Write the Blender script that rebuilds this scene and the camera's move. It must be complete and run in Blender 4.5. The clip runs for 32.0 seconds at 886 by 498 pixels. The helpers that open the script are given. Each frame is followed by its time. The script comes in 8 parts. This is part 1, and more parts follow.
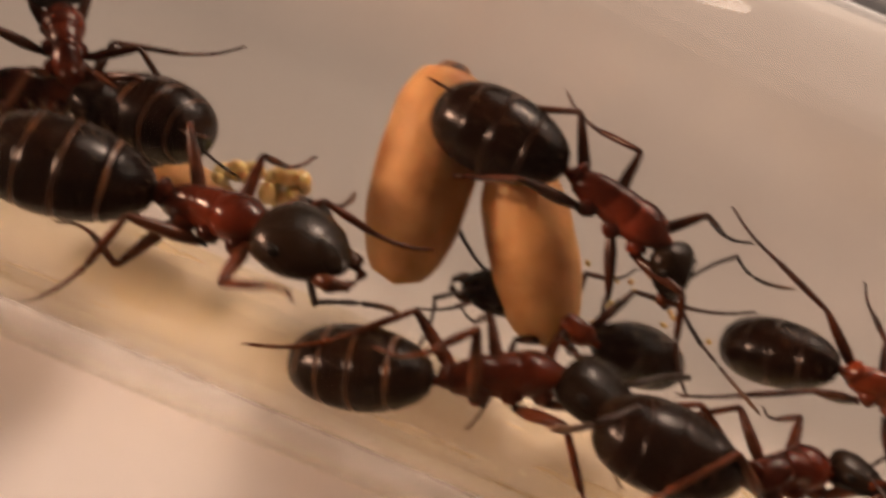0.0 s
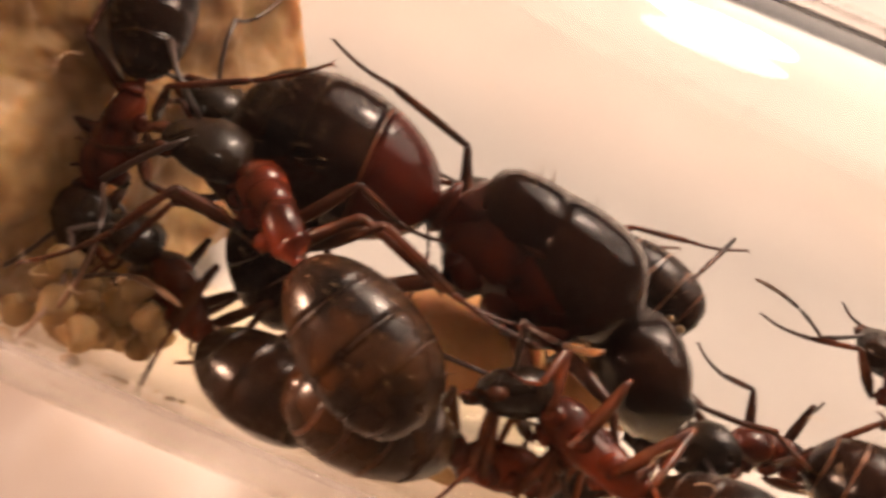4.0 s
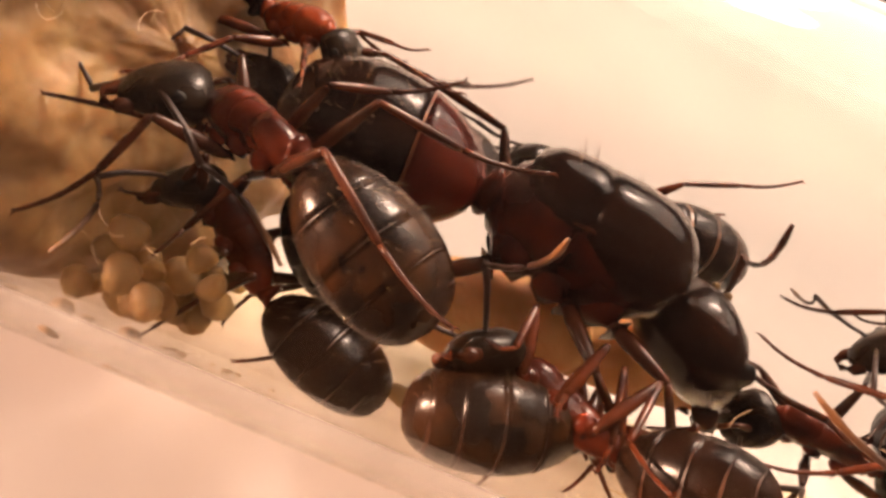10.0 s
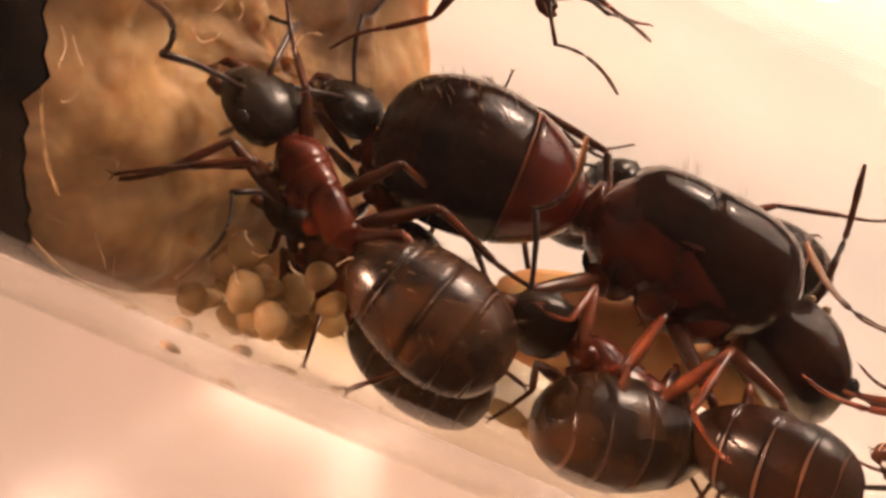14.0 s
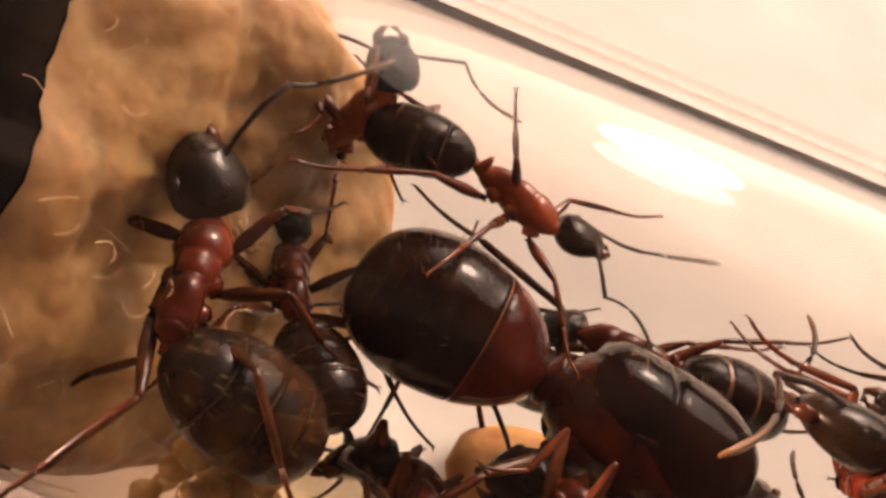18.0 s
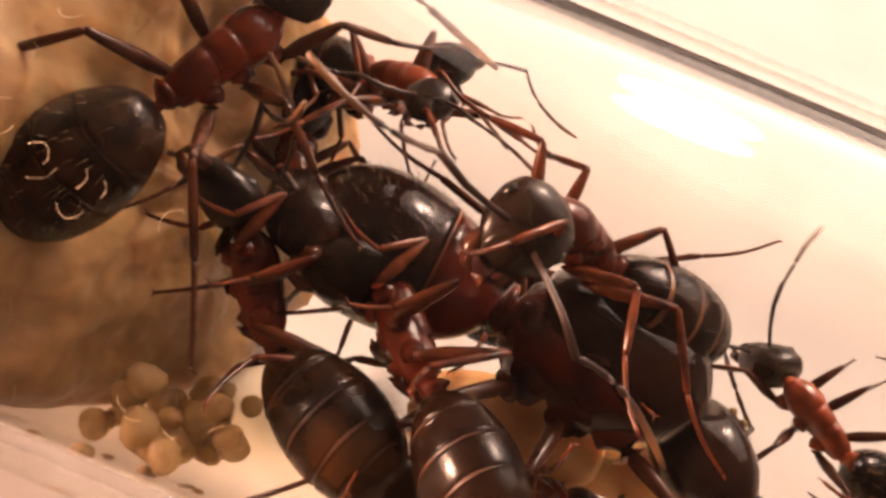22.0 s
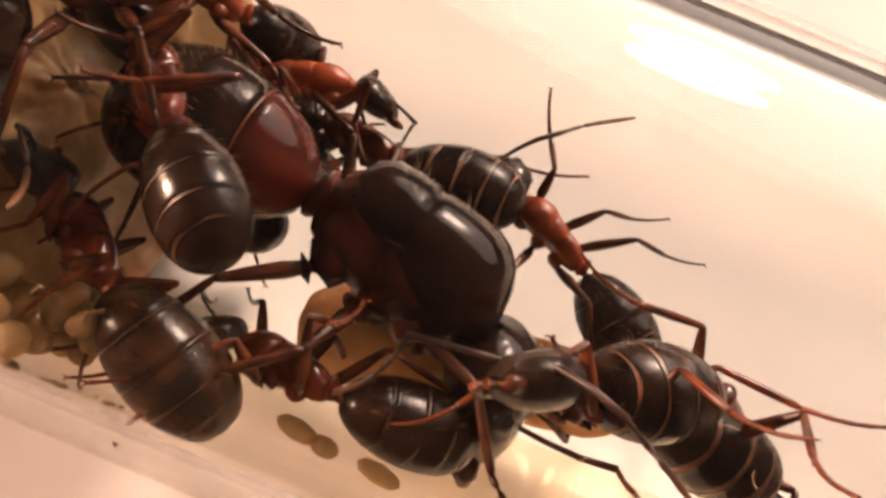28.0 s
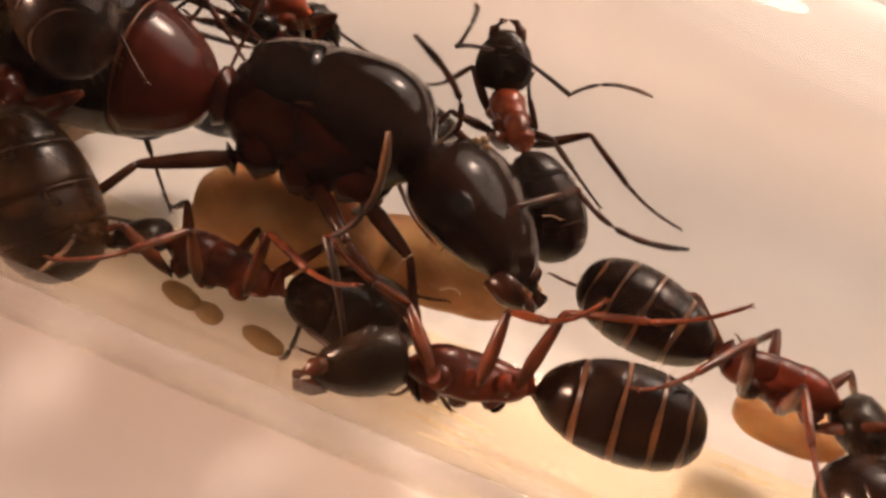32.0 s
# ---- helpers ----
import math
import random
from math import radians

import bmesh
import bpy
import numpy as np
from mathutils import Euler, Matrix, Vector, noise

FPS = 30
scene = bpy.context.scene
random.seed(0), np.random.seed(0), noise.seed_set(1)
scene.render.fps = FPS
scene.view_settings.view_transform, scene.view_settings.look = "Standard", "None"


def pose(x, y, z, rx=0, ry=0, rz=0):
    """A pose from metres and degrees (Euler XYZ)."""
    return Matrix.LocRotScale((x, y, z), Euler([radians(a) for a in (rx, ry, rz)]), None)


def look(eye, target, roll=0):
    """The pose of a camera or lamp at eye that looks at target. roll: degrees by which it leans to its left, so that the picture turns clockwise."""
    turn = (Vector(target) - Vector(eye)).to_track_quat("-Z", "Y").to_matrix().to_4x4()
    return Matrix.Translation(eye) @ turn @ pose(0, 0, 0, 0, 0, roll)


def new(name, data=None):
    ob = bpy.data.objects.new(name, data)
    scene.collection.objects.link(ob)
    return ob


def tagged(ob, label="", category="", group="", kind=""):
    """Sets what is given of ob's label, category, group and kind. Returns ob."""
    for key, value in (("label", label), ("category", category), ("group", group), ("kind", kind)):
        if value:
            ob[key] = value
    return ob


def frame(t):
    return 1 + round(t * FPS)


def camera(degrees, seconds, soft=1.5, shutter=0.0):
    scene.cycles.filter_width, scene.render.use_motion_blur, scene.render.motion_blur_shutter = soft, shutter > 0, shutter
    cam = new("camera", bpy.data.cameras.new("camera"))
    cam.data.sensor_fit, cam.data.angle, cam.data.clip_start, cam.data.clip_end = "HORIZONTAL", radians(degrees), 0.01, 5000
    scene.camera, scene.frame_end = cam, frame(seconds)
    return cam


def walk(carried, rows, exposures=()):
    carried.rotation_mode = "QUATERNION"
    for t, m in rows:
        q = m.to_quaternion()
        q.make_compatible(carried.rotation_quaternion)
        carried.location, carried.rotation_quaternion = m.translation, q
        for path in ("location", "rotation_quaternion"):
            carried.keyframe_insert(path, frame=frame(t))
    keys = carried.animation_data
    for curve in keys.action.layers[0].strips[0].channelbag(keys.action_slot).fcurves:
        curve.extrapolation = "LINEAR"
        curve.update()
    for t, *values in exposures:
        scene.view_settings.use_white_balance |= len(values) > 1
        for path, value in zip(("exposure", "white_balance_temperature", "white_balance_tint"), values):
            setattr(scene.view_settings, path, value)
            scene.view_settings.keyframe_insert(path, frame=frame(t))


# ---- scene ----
cam = camera(58, 32.0, 3.0, 0.5)
PATH = [
    (0, pose(0.02450, -0.01786, 0.02665, 37.723, -14.424, 17.849)),
    (0.5, pose(0.01859, -0.01676, 0.02757, 37.723, -14.424, 17.849)),
    (1, pose(0.01163, -0.01626, 0.02800, 37.723, -14.424, 17.849)),
    (1.5, pose(0.00725, -0.01613, 0.02810, 37.723, -14.424, 17.849)),
    (2, pose(0.00344, -0.01603, 0.02818, 37.723, -14.424, 17.849)),
    (2.5, pose(0.00045, -0.01638, 0.02789, 37.723, -14.424, 17.849)),
    (3, pose(-0.00242, -0.01632, 0.02794, 37.723, -14.424, 17.849)),
    (3.5, pose(-0.00340, -0.01591, 0.02828, 37.723, -14.424, 17.849)),
    (4, pose(-0.00642, -0.01697, 0.02739, 37.723, -14.424, 17.849)),
    (4.5, pose(-0.00930, -0.01783, 0.02668, 37.723, -14.424, 17.849)),
    (6.5, pose(-0.01092, -0.01852, 0.02609, 37.723, -14.424, 17.849)),
    (7, pose(-0.01110, -0.01861, 0.02602, 37.723, -14.424, 17.849)),
    (7.5, pose(-0.01128, -0.01860, 0.02603, 37.723, -14.424, 17.849)),
    (8, pose(-0.01097, -0.01850, 0.02611, 37.723, -14.424, 17.849)),
    (8.5, pose(-0.01075, -0.01848, 0.02613, 37.723, -14.424, 17.849)),
    (9, pose(-0.00997, -0.01836, 0.02623, 37.723, -14.424, 17.849)),
    (9.5, pose(-0.00758, -0.01884, 0.02582, 37.723, -14.424, 17.849)),
    (10, pose(-0.00764, -0.01806, 0.02648, 37.723, -14.424, 17.849)),
    (10.5, pose(-0.00764, -0.01817, 0.02639, 37.723, -14.424, 17.849)),
    (11, pose(-0.01016, -0.01881, 0.02585, 37.723, -14.424, 17.849)),
    (11.5, pose(-0.01068, -0.01909, 0.02561, 37.723, -14.424, 17.849)),
    (12, pose(-0.01081, -0.01896, 0.02573, 37.723, -14.424, 17.849)),
    (12.5, pose(-0.01090, -0.01890, 0.02578, 37.723, -14.424, 17.849)),
    (13, pose(-0.01078, -0.01892, 0.02576, 37.723, -14.424, 17.849)),
    (13.5, pose(-0.01073, -0.01889, 0.02578, 37.723, -14.424, 17.849)),
    (14, pose(-0.01072, -0.01868, 0.02596, 37.723, -14.424, 17.849)),
    (14.5, pose(-0.01076, -0.01759, 0.02687, 37.723, -14.424, 17.849)),
    (15, pose(-0.01107, -0.01622, 0.02802, 37.723, -14.424, 17.849)),
    (15.5, pose(-0.01076, -0.01559, 0.02855, 37.723, -14.424, 17.849)),
    (17.5, pose(-0.01092, -0.01481, 0.02921, 37.723, -14.424, 17.849)),
    (18, pose(-0.01157, -0.01433, 0.02961, 37.723, -14.424, 17.849)),
    (18.5, pose(-0.01207, -0.01383, 0.03003, 37.723, -14.424, 17.849)),
    (19, pose(-0.01217, -0.01368, 0.03015, 37.723, -14.424, 17.849)),
    (20, pose(-0.01232, -0.01376, 0.03009, 37.723, -14.424, 17.849)),
    (21, pose(-0.01215, -0.01390, 0.02997, 37.723, -14.424, 17.849)),
    (21.5, pose(-0.01126, -0.01489, 0.02914, 37.723, -14.424, 17.849)),
    (22, pose(-0.00957, -0.01534, 0.02876, 37.723, -14.424, 17.849)),
    (22.5, pose(-0.00930, -0.01525, 0.02884, 37.723, -14.424, 17.849)),
    (23, pose(-0.00806, -0.01502, 0.02903, 37.723, -14.424, 17.849)),
    (24, pose(-0.00829, -0.01486, 0.02917, 37.723, -14.424, 17.849)),
    (25, pose(-0.00766, -0.01509, 0.02897, 37.723, -14.424, 17.849)),
    (25.5, pose(-0.00610, -0.01535, 0.02875, 37.723, -14.424, 17.849)),
    (26, pose(-0.00619, -0.01547, 0.02865, 37.723, -14.424, 17.849)),
    (26.5, pose(-0.00539, -0.01532, 0.02878, 37.723, -14.424, 17.849)),
    (28.5, pose(-0.00447, -0.01685, 0.02750, 37.723, -14.424, 17.849)),
    (29, pose(-0.00300, -0.01730, 0.02712, 37.723, -14.424, 17.849)),
    (30, pose(-0.00289, -0.01782, 0.02668, 37.723, -14.424, 17.849)),
    (30.5, pose(-0.00270, -0.01785, 0.02665, 37.723, -14.424, 17.849)),
    (31, pose(0.00014, -0.01815, 0.02640, 37.723, -14.424, 17.849)),
    (32, pose(0.00008, -0.01826, 0.02631, 37.723, -14.424, 17.849)),
]
walk(cam, PATH, [(0, -1.3, 6600, 11), (1, -1.0, 6500, 10), (2, -0.58, 6450, 10), (3, -0.28, 6400, 10), (4, 0.05, 6500, 10), (7, 0.28, 6800, 14), (16, 0.26, 6700, 13),
                 (18, 0.0, 6650, 13), (20.5, 0.0, 6750, 15), (22, 0.24, 6850, 18), (26, 0.22, 6850, 18), (29, 0.03, 6300, 9), (32, -0.33, 6350, 10)])
MM = 0.001
# The tube lies along x on a sheet of paper (z = 0). Lengths in the code are millimetres.
TILT = radians(50)
SIDE = Vector((0, math.sin(TILT), math.cos(TILT)))     # across the tube, square to the view
AWAY = Vector((0, math.cos(TILT), -math.sin(TILT)))    # away from the viewer
AXIS_Z = 9.0
R_OUT, R_IN = 9.75, 8.75


def mm(x, y, z, rx=0, ry=0, rz=0):
    return pose(x * MM, y * MM, z * MM, rx, ry, rz)


def spot(s, n, w):
    """A point in the tube: s along it, n across it, w away from the viewer."""
    return Vector((s, 0, AXIS_Z)) + n * SIDE + w * AWAY


# ---- light ----
world = bpy.data.worlds.new("room")
scene.world = world
world.use_nodes = True
bg = world.node_tree.nodes["Background"]
bg.inputs[0].default_value = (1.0, 0.71, 0.60, 1)
bg.inputs[1].default_value = 0.045


def area_lamp(name, eye, target, size, watts, colour, size_y=None):
    data = bpy.data.lights.new(name, "AREA")
    data.energy, data.color, data.size = watts, colour, size * MM
    data.shape = "DISK"
    if size_y:
        data.shape, data.size_y = "ELLIPSE", size_y * MM
    ob = new(name, data)
    ob.matrix_world = look(Vector(eye) * MM, Vector(target) * MM)
    return ob


area_lamp("desk_lamp", (78, 304, 284), (-2, 0, 8), 78, 1.75, (1.0, 0.745, 0.60))
area_lamp("window_light", (130, 300, 280), (0, 0, 9), 560, 1.25, (1.0, 0.79, 0.67), 380)
area_lamp("second_lamp", (-560, -110, 160), (-10, -25, 0), 90, 8.6, (1.0, 0.60, 0.42))


# ---- materials ----
def material(name, build):
    m = bpy.data.materials.new(name)
    m.use_nodes = True
    nt = m.node_tree
    b = nt.nodes["Principled BSDF"]
    build(nt, b)
    return m


def node(nt, kind, **values):
    n = nt.nodes.new(kind)
    for key, value in values.items():
        n.inputs[key].default_value = value
    return n


def noise_ramp(nt, scale, low, high, detail=4.0, a=0.35, b=0.65):
    """Object-space noise mixed between two colours."""
    tc = nt.nodes.new("ShaderNodeTexCoord")
    n = node(nt, "ShaderNodeTexNoise", Scale=scale, Detail=detail)
    r = nt.nodes.new("ShaderNodeValToRGB")
    r.color_ramp.elements[0].position, r.color_ramp.elements[1].position = a, b
    r.color_ramp.elements[0].color, r.color_ramp.elements[1].color = (*low, 1), (*high, 1)
    nt.links.new(tc.outputs["Object"], n.inputs["Vector"])
    nt.links.new(n.outputs["Fac"], r.inputs["Fac"])
    return n, r


def bump(nt, b, scale, strength, distance, detail=3.0):
    tc = nt.nodes.new("ShaderNodeTexCoord")
    n = node(nt, "ShaderNodeTexNoise", Scale=scale, Detail=detail)
    k = node(nt, "ShaderNodeBump", Strength=strength, Distance=distance)
    nt.links.new(tc.outputs["Object"], n.inputs["Vector"])
    nt.links.new(n.outputs["Fac"], k.inputs["Height"])
    nt.links.new(k.outputs["Normal"], b.inputs["Normal"])


def surface(name, low, high, rough=0.4, scale=900.0, bump_scale=4000.0, bump_strength=0.15, bump_dist=0.00004, sss=0.0,
            radius=0.0004, spec=0.5, coat=0.0, trans=0.0, a=0.35, b=0.65):
    def build(nt, bs):
        _, r = noise_ramp(nt, scale, low, high, a=a, b=b)
        nt.links.new(r.outputs["Color"], bs.inputs["Base Color"])
        bs.inputs["Roughness"].default_value = rough
        bs.inputs["Specular IOR Level"].default_value = spec
        bs.inputs["Coat Weight"].default_value = coat
        bs.inputs["Coat Roughness"].default_value = 0.12
        bs.inputs["Subsurface Weight"].default_value = sss
        bs.inputs["Subsurface Radius"].default_value = (radius, radius * 0.5, radius * 0.3)
        bs.inputs["Subsurface Scale"].default_value = 1.0
        bs.inputs["Transmission Weight"].default_value = trans
        if bump_strength:
            bump(nt, bs, bump_scale, bump_strength, bump_dist)
    return material(name, build)


BLACK = surface("black_chitin", (0.004, 0.002, 0.0015), (0.015, 0.0055, 0.0022), 0.22, 900, 5000, 0.3, 0.00002, spec=0.27)
BROWN = surface("brown_gaster_chitin", (0.006, 0.0035, 0.0025), (0.042, 0.016, 0.005), 0.24, 900, 5000, 0.3, 0.00002, spec=0.27, a=0.40, b=0.68)
RED = surface("red_brown_chitin", (0.018, 0.0035, 0.0018), (0.13, 0.020, 0.007), 0.2, 420, 4000, 0.22, 0.00003, sss=0.12, spec=0.34)
ORANGE = surface("orange_red_chitin", (0.08, 0.014, 0.004), (0.20, 0.036, 0.010), 0.24, 700, 4000, 0.2, 0.00003, sss=0.2, spec=0.4)
LEG = surface("dark_leg_chitin", (0.018, 0.006, 0.003), (0.07, 0.020, 0.008), 0.25, 600, 8000, 0.1, 0.00002, sss=0.1, spec=0.35)
LEG_RED = surface("red_leg_chitin", (0.03, 0.007, 0.003), (0.105, 0.026, 0.009), 0.25, 1200, 8000, 0.1, 0.00002, sss=0.2, spec=0.35)
HEAD = surface("dark_head_chitin", (0.006, 0.004, 0.0025), (0.017, 0.0085, 0.004), 0.26, 700, 7000, 0.35, 0.00002, spec=0.27)


def feeler_build(nt, b):
    """Dark brown at the root, amber towards the tip."""
    tc = nt.nodes.new("ShaderNodeTexCoord")
    away = nt.nodes.new("ShaderNodeVectorMath")
    away.operation = "LENGTH"
    far = node(nt, "ShaderNodeMapRange")
    far.inputs["From Min"].default_value, far.inputs["From Max"].default_value = 2.1 * MM, 3.6 * MM
    r = nt.nodes.new("ShaderNodeValToRGB")
    r.color_ramp.elements[0].color, r.color_ramp.elements[1].color = (0.022, 0.008, 0.004, 1), (0.13, 0.058, 0.02, 1)
    r.color_ramp.elements[0].position = 0.25
    nt.links.new(tc.outputs["Object"], away.inputs[0])
    nt.links.new(away.outputs["Value"], far.inputs["Value"])
    nt.links.new(far.outputs[0], r.inputs["Fac"])
    nt.links.new(r.outputs["Color"], b.inputs["Base Color"])
    b.inputs["Roughness"].default_value = 0.4
    bump(nt, b, 8000, 0.2, 0.00003)


FEELER = material("antenna_chitin", feeler_build)
BAND_PALE = surface("orange_band", (0.04, 0.014, 0.005), (0.15, 0.055, 0.016), 0.35, 1500, sss=0.2)
BAND = surface("pale_band", (0.018, 0.006, 0.003), (0.075, 0.026, 0.009), 0.4, 1500, sss=0.2)
HAIR = surface("golden_hair", (0.12, 0.07, 0.028), (0.24, 0.15, 0.06), 0.4, 1500, bump_strength=0)
EYE = surface("eye_black", (0.006, 0.005, 0.004), (0.015, 0.012, 0.01), 0.2, 3000, 16000, 0.6, 0.00003)
COCOON = surface("cocoon_silk", (0.29, 0.125, 0.04), (0.56, 0.32, 0.13), 0.55, 420, 2200, 0.6, 0.00016, sss=0.6, radius=0.002, spec=0.25)
COCOON_TIP = surface("cocoon_dark_tip", (0.06, 0.025, 0.012), (0.30, 0.13, 0.05), 0.45, 1600, sss=0.1)


def larva_build(nt, b):
    """Watery cream skin that lets part of the light straight through."""
    out = nt.nodes["Material Output"]
    _, r = noise_ramp(nt, 700, (0.22, 0.14, 0.065), (0.33, 0.225, 0.11))
    nt.links.new(r.outputs["Color"], b.inputs["Base Color"])
    b.inputs["Roughness"].default_value = 0.5
    b.inputs["Specular IOR Level"].default_value = 0.25
    b.inputs["Subsurface Weight"].default_value = 0.6
    b.inputs["Subsurface Radius"].default_value = (0.001, 0.0007, 0.0004)
    b.inputs["Subsurface Scale"].default_value = 1.0
    clear = node(nt, "ShaderNodeBsdfTransparent", Color=(0.84, 0.72, 0.52, 1))
    mix = node(nt, "ShaderNodeMixShader", Fac=0.46)
    nt.links.new(b.outputs[0], mix.inputs[2])
    nt.links.new(clear.outputs[0], mix.inputs[1])
    nt.links.new(mix.outputs[0], out.inputs["Surface"])


LARVA = material("larva_cream", larva_build)
SPECK = surface("brown_speck", (0.16, 0.09, 0.035), (0.34, 0.21, 0.09), 0.7, 3000)


def cotton_build(nt, b):
    """Damp cotton: wide tan stains, fine bright fibres and soft relief."""
    _, stain = noise_ramp(nt, 170, (0.20, 0.105, 0.04), (0.44, 0.275, 0.125), 3.0, 0.32, 0.68)
    _, fine = noise_ramp(nt, 1500, (0.86, 0.84, 0.80), (1.0, 1.0, 1.0), 8.0, 0.36, 0.62)
    mix = nt.nodes.new("ShaderNodeMix")
    mix.data_type, mix.blend_type = "RGBA", "MULTIPLY"
    mix.inputs[0].default_value = 1.0
    n2, strand = noise_ramp(nt, 620, (0.80, 0.76, 0.70), (1.0, 1.0, 1.0), 6.0, 0.38, 0.6)
    n2.inputs["Distortion"].default_value = 2.5
    mix2 = nt.nodes.new("ShaderNodeMix")
    mix2.data_type, mix2.blend_type = "RGBA", "MULTIPLY"
    mix2.inputs[0].default_value = 1.0
    nt.links.new(stain.outputs["Color"], mix2.inputs[6])
    nt.links.new(strand.outputs["Color"], mix2.inputs[7])
    nt.links.new(mix2.outputs[2], mix.inputs[6])
    nt.links.new(fine.outputs["Color"], mix.inputs[7])
    nt.links.new(mix.outputs[2], b.inputs["Base Color"])
    b.inputs["Roughness"].default_value = 0.42
    b.inputs["Specular IOR Level"].default_value = 0.5
    b.inputs["Subsurface Weight"].default_value = 0.8
    b.inputs["Subsurface Radius"].default_value = (0.0024, 0.0014, 0.0008)
    b.inputs["Subsurface Scale"].default_value = 1.0
    bump(nt, b, 1000, 0.4, 0.0003, 6.0)


COTTON = material("cotton_wool", cotton_build)
FIBRE = surface("cotton_fibre", (0.30, 0.20, 0.105), (0.46, 0.33, 0.20), 0.85, 800, bump_strength=0, sss=0.2)
TAPE = surface("black_tape", (0.002, 0.002, 0.002), (0.006, 0.005, 0.004), 0.7, 300, 500, 0.3, 0.0003, spec=0.0)
SMEAR_GLINT = surface("dried_smear_and_glint", (0.45, 0.33, 0.20), (0.7, 0.55, 0.38), 0.6, 1500, bump_strength=0, trans=0.4)
GRAIN = surface("amber_grain", (0.55, 0.38, 0.14), (0.75, 0.58, 0.28), 0.3, 1500, sss=0.5, radius=0.0006)
PAPER = surface("white_paper", (0.62, 0.59, 0.565), (0.70, 0.675, 0.65), 0.85, 60, 900, 0.12, 0.00006, spec=0.2)

TABLE = surface("unseen_dark_table", (0.035, 0.02, 0.012), (0.07, 0.04, 0.022), 0.5, 40, 400, 0.2, 0.0002)


def glass_build(nt, b):
    """Clear glass with fine scratches drawn out along the tube."""
    out = nt.nodes["Material Output"]
    glass = node(nt, "ShaderNodeBsdfGlass", IOR=1.36, Roughness=0.0, Color=(0.985, 0.98, 0.965, 1))
    smear = node(nt, "ShaderNodeBsdfGlossy", Roughness=0.17, Color=(1.0, 0.94, 0.84, 1), Anisotropy=-0.75)
    along = node(nt, "ShaderNodeCombineXYZ", X=1.0)
    tc = nt.nodes.new("ShaderNodeTexCoord")
    stretch = nt.nodes.new("ShaderNodeMapping")
    stretch.inputs["Scale"].default_value = (0.04, 1, 1)
    streak = node(nt, "ShaderNodeTexNoise", Scale=900.0, Detail=4.0)
    some = node(nt, "ShaderNodeMapRange")
    some.inputs["From Min"].default_value, some.inputs["From Max"].default_value = 0.4, 0.75
    some.inputs["To Min"].default_value, some.inputs["To Max"].default_value = 0.0, 0.012
    ridge = node(nt, "ShaderNodeBump", Strength=0.7, Distance=0.00004)
    mix = nt.nodes.new("ShaderNodeMixShader")
    nt.links.new(tc.outputs["Object"], stretch.inputs["Vector"])
    nt.links.new(stretch.outputs[0], streak.inputs["Vector"])
    nt.links.new(streak.outputs["Fac"], some.inputs["Value"])
    nt.links.new(streak.outputs["Fac"], ridge.inputs["Height"])
    nt.links.new(ridge.outputs["Normal"], smear.inputs["Normal"])
    nt.links.new(along.outputs[0], smear.inputs["Tangent"])
    nt.links.new(some.outputs[0], mix.inputs[0])
    nt.links.new(glass.outputs[0], mix.inputs[1])
    nt.links.new(smear.outputs[0], mix.inputs[2])
    nt.links.new(mix.outputs[0], out.inputs["Surface"])


